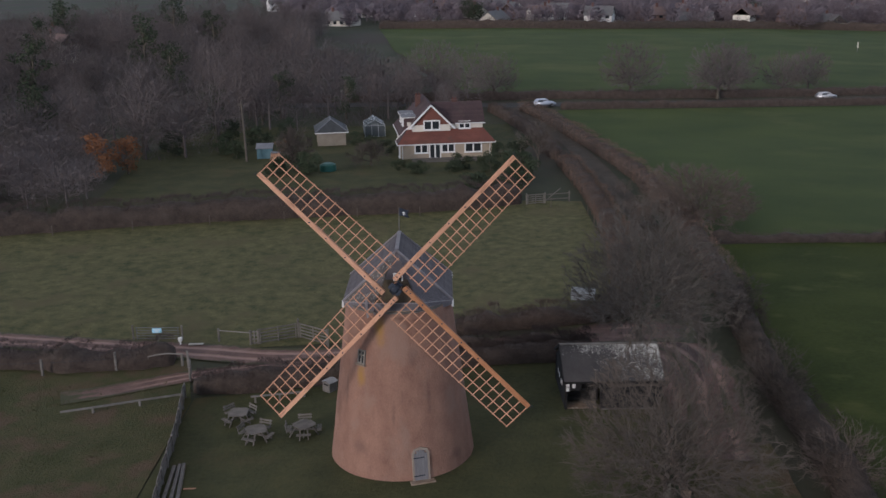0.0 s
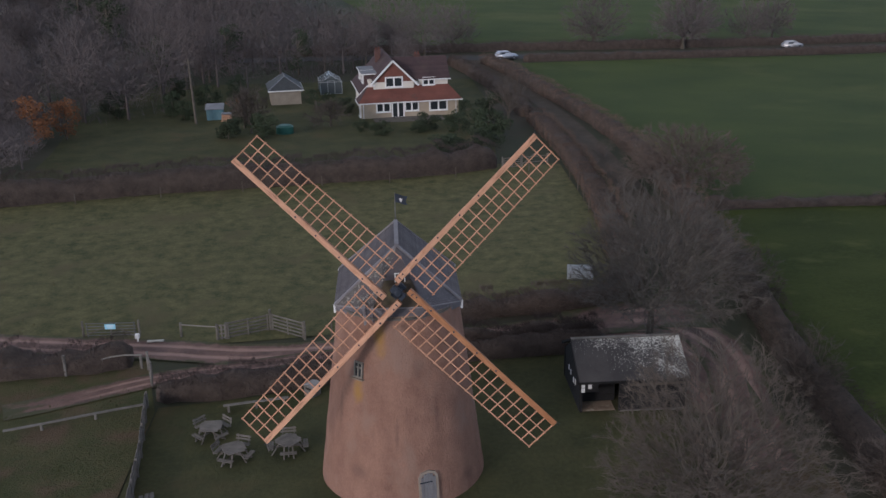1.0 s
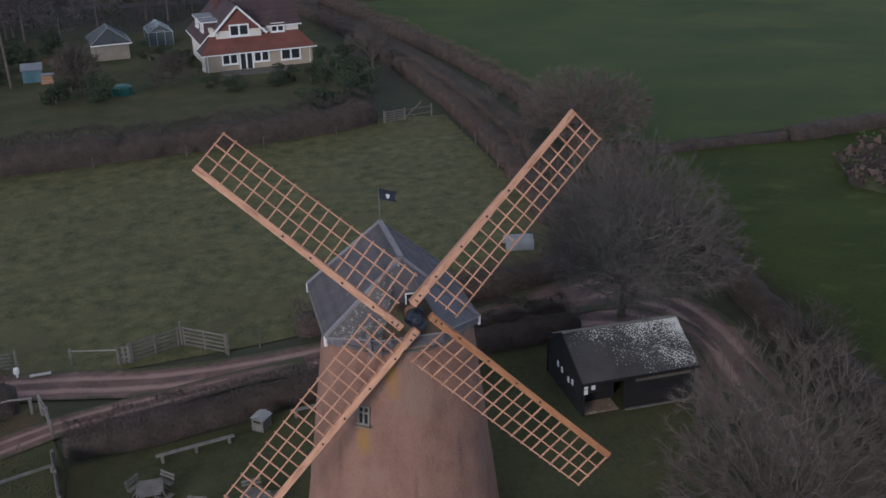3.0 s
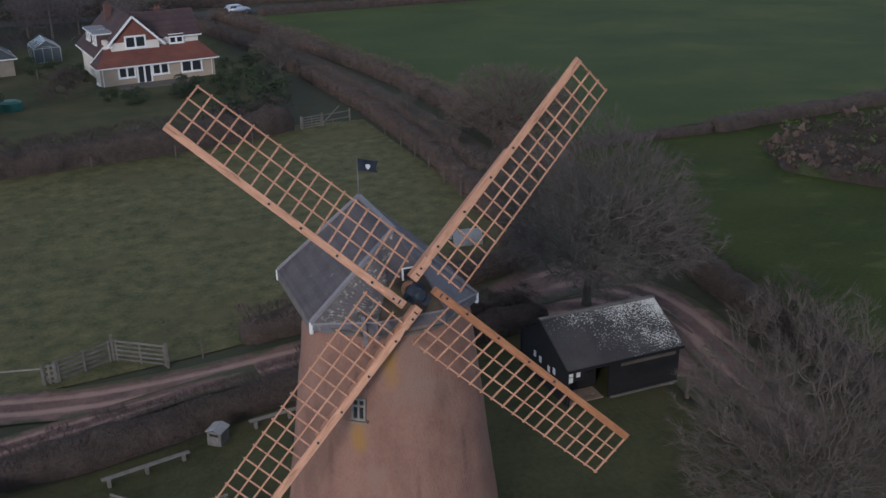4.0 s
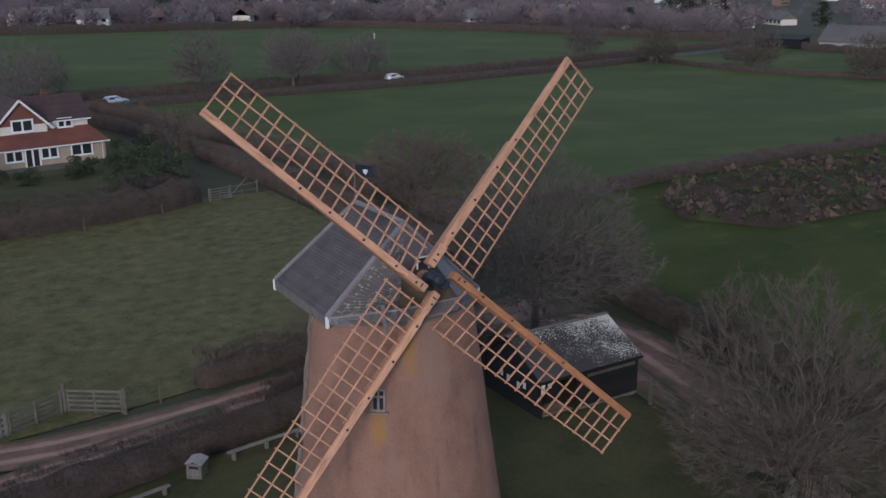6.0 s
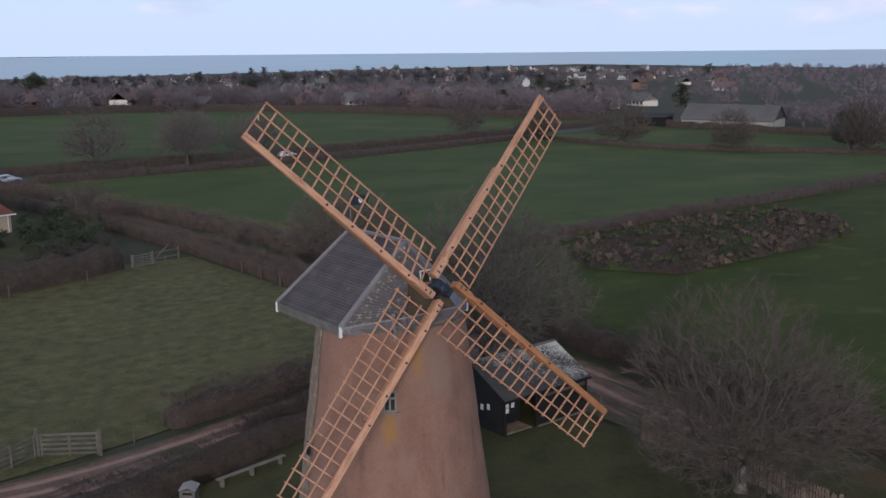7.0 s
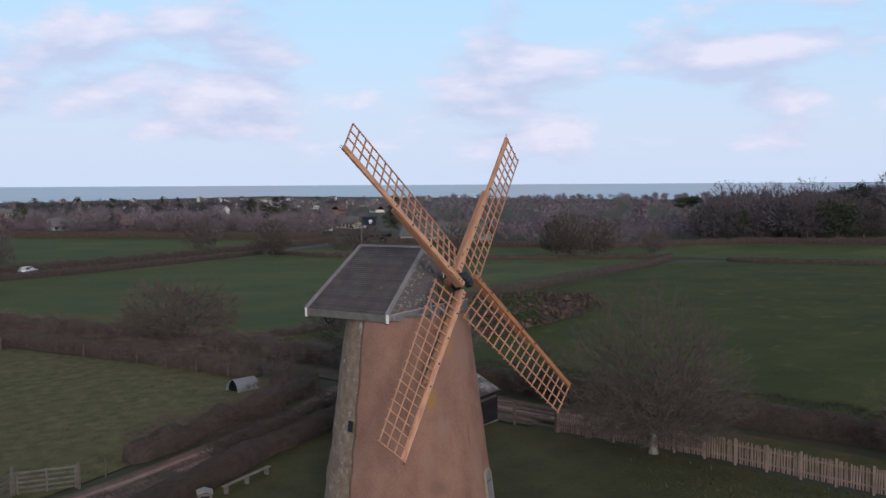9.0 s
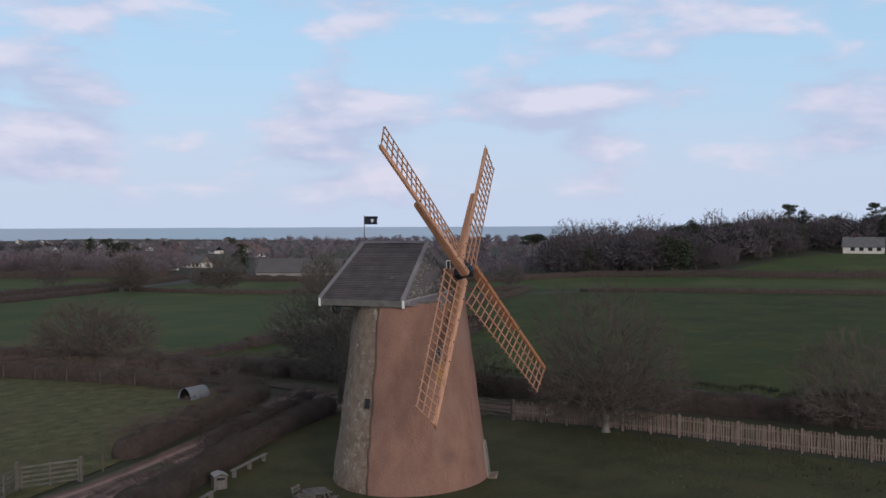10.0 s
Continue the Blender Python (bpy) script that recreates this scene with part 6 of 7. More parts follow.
def build_greenhouse():
    g = thing("greenhouse", Matrix.Translation((-13.2, 161.5, gz(-12, 162))) @ pose(0, 0, 0, 0, 0, 8), "small aluminium-framed glass greenhouse in the garden", "greenhouse")
    W, D, H, R = 3.3, 4.5, 1.9, 2.9
    GL = glass("greenhouse_glass", (0.10, 0.115, 0.125), 0.12)
    quads = [((0, 0, 0), (W, 0, 0), (W, 0, H), (0, 0, H)), ((0, D, 0), (W, D, 0), (W, D, H), (0, D, H)), ((0, 0, 0), (0, D, 0), (0, D, H), (0, 0, H)), ((W, 0, 0), (W, D, 0), (W, D, H), (W, 0, H)),
             ((0, 0, H), (0, D, H), (W / 2, D, R), (W / 2, 0, R)), ((W, 0, H), (W, D, H), (W / 2, D, R), (W / 2, 0, R)), ((0, 0, H), (W, 0, H), (W / 2, 0, R)), ((0, D, H), (W, D, H), (W / 2, D, R))]
    for q in quads:
        bm = bmesh.new()
        slab(bm, [Vector(p) for p in q], 0.02, up=1)
        part("pane", bm, GL, g)
    FR = surface("dull_aluminium", (0.42, 0.44, 0.46), (0.56, 0.58, 0.6), 2, 12, 0.5, 0.1, metal=0.3)
    lines = [((x, y, 0), (x, y, H)) for x in (0, W) for y in (0, 1.1, 2.2, 3.3, D)] + [((x, y, H), (W / 2, y, R)) for x in (0, W) for y in (0, 1.1, 2.2, 3.3, D)]
    lines += [((x, 0, H), (x, D, H)) for x in (0, W)] + [((W / 2, 0, R), (W / 2, D, R)), ((0, 0, H), (W, 0, H)), ((0, 0, 0.05), (W, 0, 0.05)), ((1.1, 0, 0), (1.1, 0, 2.1)), ((2.2, 0, 0), (2.2, 0, 2.1)), ((1.1, 0, 2.1), (2.2, 0, 2.1))]
    for a, b in lines:
        bm = bmesh.new()
        beam(bm, a, b, 0.06, 0.06, up=(0.3, 1, 0.2))
        part("glazing_bar", bm, FR, g)


build_greenhouse()


# ---- village ----
def village_house(seed, label, wall, roof, w, d, h):
    rnd = random.Random(seed)
    v = thing("village_house", Matrix.Translation((0, -1500 - seed * 30, 0)), label, "house", "houses of the village")
    bm = bmesh.new()
    box(bm, (0, 0, h / 2), (w, d, h))
    part("wall", bm, wall, v)
    R = h + d * 0.42
    bm = bmesh.new()
    for s in (-1, 1):
        slab(bm, [Vector(p) for p in ((-w / 2 - 0.4, s * (d / 2 + 0.5), h - 0.25), (w / 2 + 0.4, s * (d / 2 + 0.5), h - 0.25), (w / 2 + 0.4, 0, R), (-w / 2 - 0.4, 0, R))], 0.2)
    part("roof", bm, roof, v)
    for s in (-1, 1):
        bm = bmesh.new()
        q = [bm.verts.new(p) for p in ((s * w / 2, -d / 2, h - 0.02), (s * w / 2, d / 2, h - 0.02), (s * w / 2, 0, R - 0.2))]
        bm.faces.new(q if s > 0 else q[::-1])
        bmesh.ops.solidify(bm, geom=bm.faces[:], thickness=0.2)
        part("gable_wall", bm, wall, v)
    for s in (-1, 1):
        for k in range(int(w // 3)):
            for z in ([1.0] if h < 3.5 else [1.0, 3.6]):
                x = -w / 2 + 1.6 + k * 3.0
                bm = bmesh.new()
                box(bm, (x, s * (d / 2 + 0.02), z + 0.6), (1.5, 0.08, 1.2))
                part("window", bm, PANE, v)
    bm = bmesh.new()
    box(bm, (w * 0.25, 0, R + 0.4), (0.9, 0.7, 1.8))
    part("chimney", bm, BRICK, v)
    return v


ROOF_GREY = surface("grey_concrete_tile", (0.11, 0.11, 0.115), (0.19, 0.185, 0.185), 0.5, 6, 0.9, 0.2, rand=0.2)
VWHITE = surface("village_white_wall", (0.6, 0.59, 0.58), (0.76, 0.75, 0.74), 0.5, 4, 0.9, 0.1)
VRED = surface("village_red_roof", (0.13, 0.09, 0.085), (0.2, 0.14, 0.13), 0.5, 6, 0.9, 0.2, rand=0.25)
VBRICK = surface("village_brick", (0.19, 0.115, 0.095), (0.27, 0.17, 0.14), 1.0, 8, 0.9, 0.2)
stock = [village_house(1, "white rendered house with grey tiled roof", VWHITE, ROOF_GREY, 11, 7.5, 5.0), village_house(2, "brick house with brown-red tiled roof", VBRICK, VRED, 10, 7, 5.0),
         village_house(3, "low white bungalow with red-brown roof", VWHITE, VRED, 13, 8, 2.7), village_house(4, "cream bungalow with grey roof", CREAM_WALL, ROOF_GREY, 14, 8, 2.7),
         village_house(5, "cream house with red-brown roof", CREAM_WALL, VRED, 9, 7, 5.2)]
rnd = random.Random(21)
spots = scatter(42, [(-40, 402), (40, 400), (112, 420), (180, 420), (225, 365), (250, 300), (300, 330), (280, 450), (120, 520), (-60, 500)], 22, 16) + scatter(150, VILLAGE, 23, 26) + [(200, 425), (213, 408), (-108, 282), (-122, 312), (20, 402), (38, 404), (62, 406), (84, 413), (104, 420), (124, 420), (143, 419), (160, 421)]
used = set()
for x, y in spots:
    src = rnd.choice(stock)
    m = Matrix.Translation((x, y, gz(x, y) - 0.1)) @ pose(0, 0, 0, 0, 0, rnd.choice((0, 90, 20, 110, 65, 150)) + rnd.uniform(-12, 12))
    if src.name in used:
        copy_thing(src, m)
    else:
        used.add(src.name)
        src.matrix_world = m


copy_thing(stock[3], Matrix.Translation((352, 36, gz(352, 36) - 0.1)) @ pose(0, 0, 0, 0, 0, 88))


def build_barn():
    b = thing("barn", Matrix.Translation((233.0, 224.5, gz(235, 215))) @ pose(0, 0, 0, 0, 0, -69.5), "long low farm barn with broad grey roof", "barn")
    L, D = 28.5, 16.0
    PALE = surface("pale_blockwork", (0.30, 0.28, 0.26), (0.40, 0.38, 0.355), 0.4, 4, 0.9, 0.2)
    bm = bmesh.new()
    box(bm, (L / 2, D / 2, 1.4), (L, D, 3.0))
    part("wall", bm, PALE, b)
    SHEET = surface("fibre_cement_sheet", (0.095, 0.089, 0.09), (0.15, 0.142, 0.142), 0.15, 3, 0.9, 0.2)
    for s, y in ((0, -0.6), (1, D + 0.6)):
        bm = bmesh.new()
        slab(bm, [Vector(p) for p in ((-0.5, y, 2.8), (L + 0.5, y, 2.8), (L + 0.5, D / 2, 7.2), (-0.5, D / 2, 7.2))], 0.15)
        part("roof", bm, SHEET, b, "grey corrugated sheet roof")
    for x in (0.1, L - 0.1):
        bm = bmesh.new()
        q = [bm.verts.new(p) for p in ((x, 0, 2.8), (x, D, 2.8), (x, D / 2, 7.0))]
        bm.faces.new(q)
        bmesh.ops.solidify(bm, geom=bm.faces[:], thickness=0.1)
        part("gable_wall", bm, SHEET, b)
    c = thing("cattle_shed", Matrix.Translation((226.5, 243, gz(226, 243))) @ pose(0, 0, 0, 0, 0, -69.5), "dark low sheet-clad farm shed", "shed")
    bm = bmesh.new()
    box(bm, (7, 4, 1.5), (14, 8, 3.0), bevel=0.05)
    part("wall", bm, TARRED, c)
    bm = bmesh.new()
    slab(bm, [Vector(p) for p in ((-0.4, -0.4, 2.9), (14.4, -0.4, 2.9), (14.4, 8.4, 3.8), (-0.4, 8.4, 3.8))], 0.12)
    part("roof", bm, TARRED, c)


build_barn()


# ---- fences, gates and small things round the mill ----
def post(parent, x, y, h, w=0.12, mat=None, name="post"):
    bm = bmesh.new()
    box(bm, (x, y, gz(x, y) + h / 2 - 0.05), (w, w, h + 0.1), pose(0, 0, 0), bevel=0.012)
    return part(name, bm, mat or GREY_WOOD, parent)


def rail(parent, a, b, w=0.05, h=0.1, mat=None, name="rail"):
    bm = bmesh.new()
    beam(bm, a, b, w, h)
    return part(name, bm, mat or GREY_WOOD, parent)


def paling_fence():
    f = thing("paling_fence", Matrix.Identity(4), "weathered brown paling fence in short panels", "fence")
    rnd = random.Random(51)
    pts = resample([(12.4, 51.9), (12.3, 48.2), (12.0, 43.2), (11.0, 38), (10.1, 33.5), (9.4, 29.5), (8.8, 24.5)], 0.06)
    dist, last, nxt, npost = 0.0, pts[0], 0.0, 0.0
    prev = None
    for p in pts:
        dist += (p - last).length
        last = p
        if dist >= npost:
            post(f, p.x, p.y, 1.46, 0.13, BROWN_WOOD)
            if prev is not None:
                for z in (0.42, 1.1):
                    rail(f, (prev.x, prev.y, gz(*prev) + z), (p.x, p.y, gz(p.x, p.y) + z), 0.05, 0.09, BROWN_WOOD)
            prev = p.copy()
            npost += 1.85
        if dist >= nxt:
            nxt += 0.15
            h = 1.24 + rnd.gauss(0, 0.03)
            bm = bmesh.new()
            a = rnd.gauss(0, 0.03)
            g = gz(p.x, p.y) + 0.14
            vs = [(-0.04, 0), (0.04, 0), (0.04, h - 0.07), (0, h), (-0.04, h - 0.07)]
            front = [bm.verts.new((p.x - 0.05, p.y + u + a * z, g + z)) for u, z in vs]
            back = [bm.verts.new((p.x - 0.028, p.y + u + a * z, g + z)) for u, z in vs]
            bm.faces.new(front[::-1]), bm.faces.new(back)
            for i in range(5):
                bm.faces.new((front[i], front[(i + 1) % 5], back[(i + 1) % 5], back[i]))
            part("pale", bm, BROWN_WOOD, f)
    g = thing("rail_fence", Matrix.Identity(4), "short weathered three-rail fence beside the hut", "fence")
    for x, y in ((12.85, 55.2), (12.45, 52.05)):
        post(g, x, y, 1.45, 0.16, DARK_WOOD)
    for z in (0.35, 0.7, 1.05, 1.3):
        rail(g, (12.85, 55.2, 0.5 + z), (12.45, 52.05, 0.5 + z), 0.04, 0.13, DARK_WOOD)


def board_fence():
    f = thing("board_fence", Matrix.Identity(4), "silvered upright board fence between lawn and meadow", "fence")
    rnd = random.Random(52)
    pts = resample([(-17.7, 60.6), (-17.2, 57.5), (-16.7, 54.3), (-16.2, 50), (-15.6, 45.9), (-14.8, 41)], 0.145)
    for k, p in enumerate(pts):
        h = 1.05 + rnd.gauss(0, 0.04)
        bm = bmesh.new()
        box(bm, (p.x, p.y, gz(p.x, p.y) + h / 2), (0.03 + 0.02 * (k % 2), 0.14, h), bevel=0.006)
        part("board", bm, GREY_WOOD, f)
        if k % 13 == 0:
            post(f, p.x + 0.08, p.y, 1.15, 0.11)
    marks = list(range(0, len(pts), 13)) + [len(pts) - 1]
    for a, b in zip(marks, marks[1:]):
        for z in (0.3, 0.85):
            pa, pb = pts[a], pts[b]
            rail(f, (pa.x + 0.05, pa.y, gz(pa.x, pa.y) + z), (pb.x + 0.05, pb.y, gz(pb.x, pb.y) + z))
    g = thing("rail_fence", Matrix.Identity(4), "short grey three-rail fence at the track's gap", "fence")
    line = ((-18.65, 65.6, 1.35), (-18.2, 64.4, 1.2), (-17.95, 63.3, 1.1))
    for x, y, h in line:
        post(g, x, y, h, 0.14)
    for (x, y, h), (u, v, k) in zip(line, line[1:]):
        for t in (0.35, 0.65, 0.95):
            rail(g, (x, y, gz(x, y) + h * t), (u, v, gz(u, v) + k * t), 0.05, 0.11)
    g = thing("bowed_rail", Matrix.Identity(4), "pale bowed pole rail on two wooden posts", "fence")
    ends = ((-21.5, 65.6), (-19.15, 65.9))
    for x, y in ends:
        post(g, x, y, 1.0, 0.15)
    bow = [Vector((ends[0][0] - 0.2, ends[0][1], gz(*ends[0]) + 0.88)), Vector((-20.9, 65.7, gz(-20.9, 65.7) + 1.04)), Vector((-20.1, 65.8, gz(-20.1, 65.8) + 1.08)), Vector((ends[1][0] + 0.1, ends[1][1], gz(*ends[1]) + 0.98))]
    bm = bmesh.new()
    for p, q in zip(bow, bow[1:]):
        rod(bm, p, q, 0.055, 0.055, 7)
    part("rail", bm, PALE_POLE, g, "pale bowed pole")
    r = thing("low_rail", Matrix.Identity(4), "low weathered timber rail on short posts", "fence")
    ends = ((-25.0, 57.9), (-23.1, 58.5), (-20.35, 59.5), (-17.75, 60.35))
    for x, y in ends[1:]:
        post(r, x, y, 0.42, 0.14)
    for (x, y), (u, v) in zip(ends, ends[1:]):
        rail(r, (x, y, gz(x, y) + 0.44), (u, v, gz(u, v) + 0.44), 0.13, 0.1)
    m = thing("wire_fence", Matrix.Identity(4), "leaning wooden posts along the bramble bank", "fence")
    line = ((-39, 64.4, 1.2), (-34, 64.4, 1.2), (-28.7, 64.5, 1.3), (-23.7, 65.2, 1.5))
    for x, y, h in line:
        post(m, x, y, h, 0.15)
    for (x, y, h), (u, v, k) in zip(line, line[1:]):
        rail(m, (x, y, gz(x, y) + 1.0), (u, v, gz(u, v) + 1.0), 0.015, 0.015, IRON, "wire")


def gate(parent, a, b, h, bars, mat, thick=0.11):
    """A barred gate between two points on the ground."""
    za, zb = gz(*a), gz(*b)
    for k in range(bars):
        z = 0.18 + (h - 0.22) * k / (bars - 1)
        rail(parent, (a[0], a[1], za + z), (b[0], b[1], zb + z), 0.04, thick, mat, "gate_bar")
    for t in (0.03, 0.5, 0.97):
        x, y = a[0] + (b[0] - a[0]) * t, a[1] + (b[1] - a[1]) * t
        bm = bmesh.new()
        box(bm, (x, y - 0.03, gz(x, y) + h / 2 + 0.06), (max(0.045, thick * 0.9), 0.06, h), bevel=0.008)
        part("gate_stile", bm, mat, parent)


GALV = surface("dull_galvanised", (0.1, 0.1, 0.1), (0.18, 0.18, 0.18), 3, 14, 0.55, 0.1, metal=0.3)
PALE_POLE = surface("bleached_pole", (0.17, 0.155, 0.14), (0.29, 0.27, 0.245), 2.0, 16.0, 0.9, 0.3)
FENCE_WOOD = surface("damp_fence_wood", (0.085, 0.077, 0.067), (0.185, 0.17, 0.15), 2.0, 16.0, 0.9, 0.3, rand=0.25)


def sheep_gates():
    f = thing("hurdle_fence", Matrix.Identity(4), "silvered post-and-rail hurdles forming a corner by the track", "fence")
    for x, y, h in ((-17.5, 70.5, 1.1), (-14.95, 69.8, 1.2), (-14.35, 69.9, 1.25), (-11.5, 71.05, 1.58), (-9.0, 69.05, 1.4)):
        post(f, x, y, h, 0.15, FENCE_WOOD)
    gate(f, (-14.3, 69.9), (-11.6, 71.0), 1.22, 5, FENCE_WOOD)
    gate(f, (-11.4, 71.0), (-9.05, 69.1), 1.25, 5, FENCE_WOOD)
    gate(f, (-14.9, 69.82), (-14.4, 69.88), 1.1, 4, GREY_WOOD)
    rail(f, (-17.5, 70.5, gz(-17.5, 70.5) + 0.95), (-14.95, 69.8, gz(-14.95, 69.8) + 1.0), 0.05, 0.07, PALE_POLE)
    g = thing("field_gate", Matrix.Identity(4), "dark metal field gate with a pale blue sign board", "gate")
    gate(g, (-24.0, 71.0), (-20.6, 70.9), 1.1, 5, GALV, 0.045)
    for x, y in ((-24.2, 71.0), (-20.4, 70.9)):
        post(g, x, y, 1.25, 0.13, FENCE_WOOD)
    sz = gz(-22.2, 70.5)
    for a, b in (((-24.0, 70.6, sz + 0.35), (-22.5, 70.55, sz + 1.0)), ((-21.9, 70.55, sz + 1.0), (-20.3, 70.0, sz + 0.35))):
        rail(g, a, b, 0.04, 0.05, FENCE_WOOD, "brace")
    bm = bmesh.new()
    beam(bm, (-22.2, 70.56, sz - 0.1), (-22.2, 70.56, sz + 0.9), 0.06, 0.06, up=(0, 1, 0))
    part("sign_post", bm, FENCE_WOOD, g)
    bm = bmesh.new()
    box(bm, (-22.2, 70.5, sz + 1.0), (0.72, 0.04, 0.36), bevel=0.01)
    part("sign_board", bm, surface("sky_blue_paint", (0.30, 0.62, 0.80), (0.38, 0.70, 0.88), 2, 20, 0.5, 0.0), g, "pale blue sign board")
    bm = bmesh.new()
    for k, w in enumerate((0.5, 0.42, 0.3)):
        box(bm, (-22.2, 70.476, sz + 1.1 - k * 0.09), (w, 0.01, 0.03))
    part("sign_bars", bm, WHITE, g)
    bm = bmesh.new()
    box(bm, (-20.3, 69.9, gz(-20.3, 69.9) + 0.5), (0.28, 0.28, 0.34), bevel=0.04)
    box(bm, (-20.3, 69.9, gz(-20.3, 69.9) + 0.15), (0.1, 0.1, 0.4))
    part("post_box", bm, WHITE, g, "white box on a short post")
    p = thing("plank", Matrix.Translation((-19.1, 69.75, gz(-19.1, 69.75) + 0.16)) @ pose(0, 0, 0, 0, 0, 4), "pale loose plank lying beside the track", "plank")
    bm = bmesh.new()
    box(bm, (0, 0, 0), (1.1, 0.25, 0.08), bevel=0.01)
    part("board", bm, surface("pale_plank", (0.42, 0.39, 0.34), (0.55, 0.52, 0.46), 2, 12, 0.9, 0.2), p)
    w = thing("wire_fence", Matrix.Identity(4), "thin posts of a wire fence along the paddock", "fence", "fence posts of the paddock")
    for x, y in ((-7.2, 69.2), (14.3, 82), (14.6, 86), (14.9, 90), (15.2, 94), (15.5, 98), (15.7, 102), (15.6, 106), (12, 110.5), (4, 109), (-3, 107.8), (-10, 107.4), (-18, 106.2), (-26, 105), (-34, 103.4), (-42, 101.6)):
        post(w, x, y, 1.15, 0.09, DARK_WOOD)
    g = thing("field_gate", Matrix.Identity(4), "silvered wooden gate at the paddock's far corner", "gate")
    gate(g, (9.4, 112.0), (11.4, 112.4), 1.2, 5, FENCE_WOOD)
    for x, y in ((9.3, 112.0), (11.5, 112.4), (14.4, 113.0)):
        post(g, x, y, 1.35, 0.15, FENCE_WOOD)
    for z in (0.5, 1.1):
        rail(g, (11.5, 112.4, gz(11, 112) + z), (14.4, 113.0, gz(14, 113) + z), 0.05, 0.09, FENCE_WOOD)
    rail(g, (11.5, 112.4, gz(11, 112) + 0.3), (13.3, 112.7, gz(13, 112) + 1.75), 0.06, 0.08, FENCE_WOOD, "brace")


TABLE_WOOD = surface("damp_grey_wood", (0.09, 0.08, 0.072), (0.19, 0.172, 0.155), 2.0, 18.0, 0.85, 0.3, rand=0.2)


def picnic_table():
    t = thing("picnic_table", Matrix.Translation((-13.25, 56.7, gz(-13.25, 56.7) + 0.05)) @ Matrix.Diagonal((0.82, 0.82, 0.9, 1)), "octagonal silvered picnic table with fixed benches, two with backs", "table", "picnic tables on the lawn")
    for k in range(7):
        y = -0.63 + k * 0.21
        half = min(0.72, 1.02 - abs(y) * 0.72)
        bm = bmesh.new()
        box(bm, (0, y, 0.74), (half * 2, 0.2, 0.045), bevel=0.008)
        part("top_board", bm, TABLE_WOOD, t)
    for k in range(4):
        a = math.pi / 4 + k * math.pi / 2
        ca, sa = math.cos(a), math.sin(a)
        s = new("bench")
        s.parent = t
        for o in (1.02, 1.19):
            bm = bmesh.new()
            box(bm, (0, 0, 0), (1.05, 0.15, 0.045), Matrix.Translation((ca * o, sa * o, 0.45)) @ pose(0, 0, 0, 0, 0, math.degrees(a) + 90), bevel=0.008)
            part("seat_board", bm, TABLE_WOOD, s)
        bm = bmesh.new()
        beam(bm, (ca * 0.1, sa * 0.1, 0.36), (ca * 1.3, sa * 1.3, 0.36), 0.08, 0.1)
        part("bearer", bm, TABLE_WOOD, s)
        if k < 2:
            for z, o in ((0.66, 1.3), (0.84, 1.35)):
                bm = bmesh.new()
                box(bm, (0, 0, 0), (1.05, 0.035, 0.13), Matrix.Translation((ca * o, sa * o, z)) @ pose(0, 0, 0, 0, 0, math.degrees(a) + 90) @ pose(0, 0, 0, 14, 0, 0), bevel=0.008)
                part("back_board", bm, TABLE_WOOD, s)
        for d in (-0.25, 0.25):
            if k < 2:
                bm = bmesh.new()
                beam(bm, (ca * 1.26 - sa * d * 1.5, sa * 1.26 + ca * d * 1.5, 0.3), (ca * 1.4 - sa * d * 1.5, sa * 1.4 + ca * d * 1.5, 0.92), 0.06, 0.05)
                part("back_post", bm, TABLE_WOOD, s)
            bm = bmesh.new()
            beam(bm, (ca * 0.55 - sa * d, sa * 0.55 + ca * d, 0.74), (ca * 1.12 - sa * d * 1.3, sa * 1.12 + ca * d * 1.3, -0.05), 0.09, 0.07)
            part("leg", bm, TABLE_WOOD, s)
    copy_thing(t, Matrix.Translation((-11.65, 54.1, gz(-11.65, 54.1) + 0.05)) @ pose(0, 0, 0, 0, 0, 24))
    copy_thing(t, Matrix.Translation((-8.8, 54.4, gz(-8.8, 54.4) + 0.05)) @ pose(0, 0, 0, 0, 0, 50))


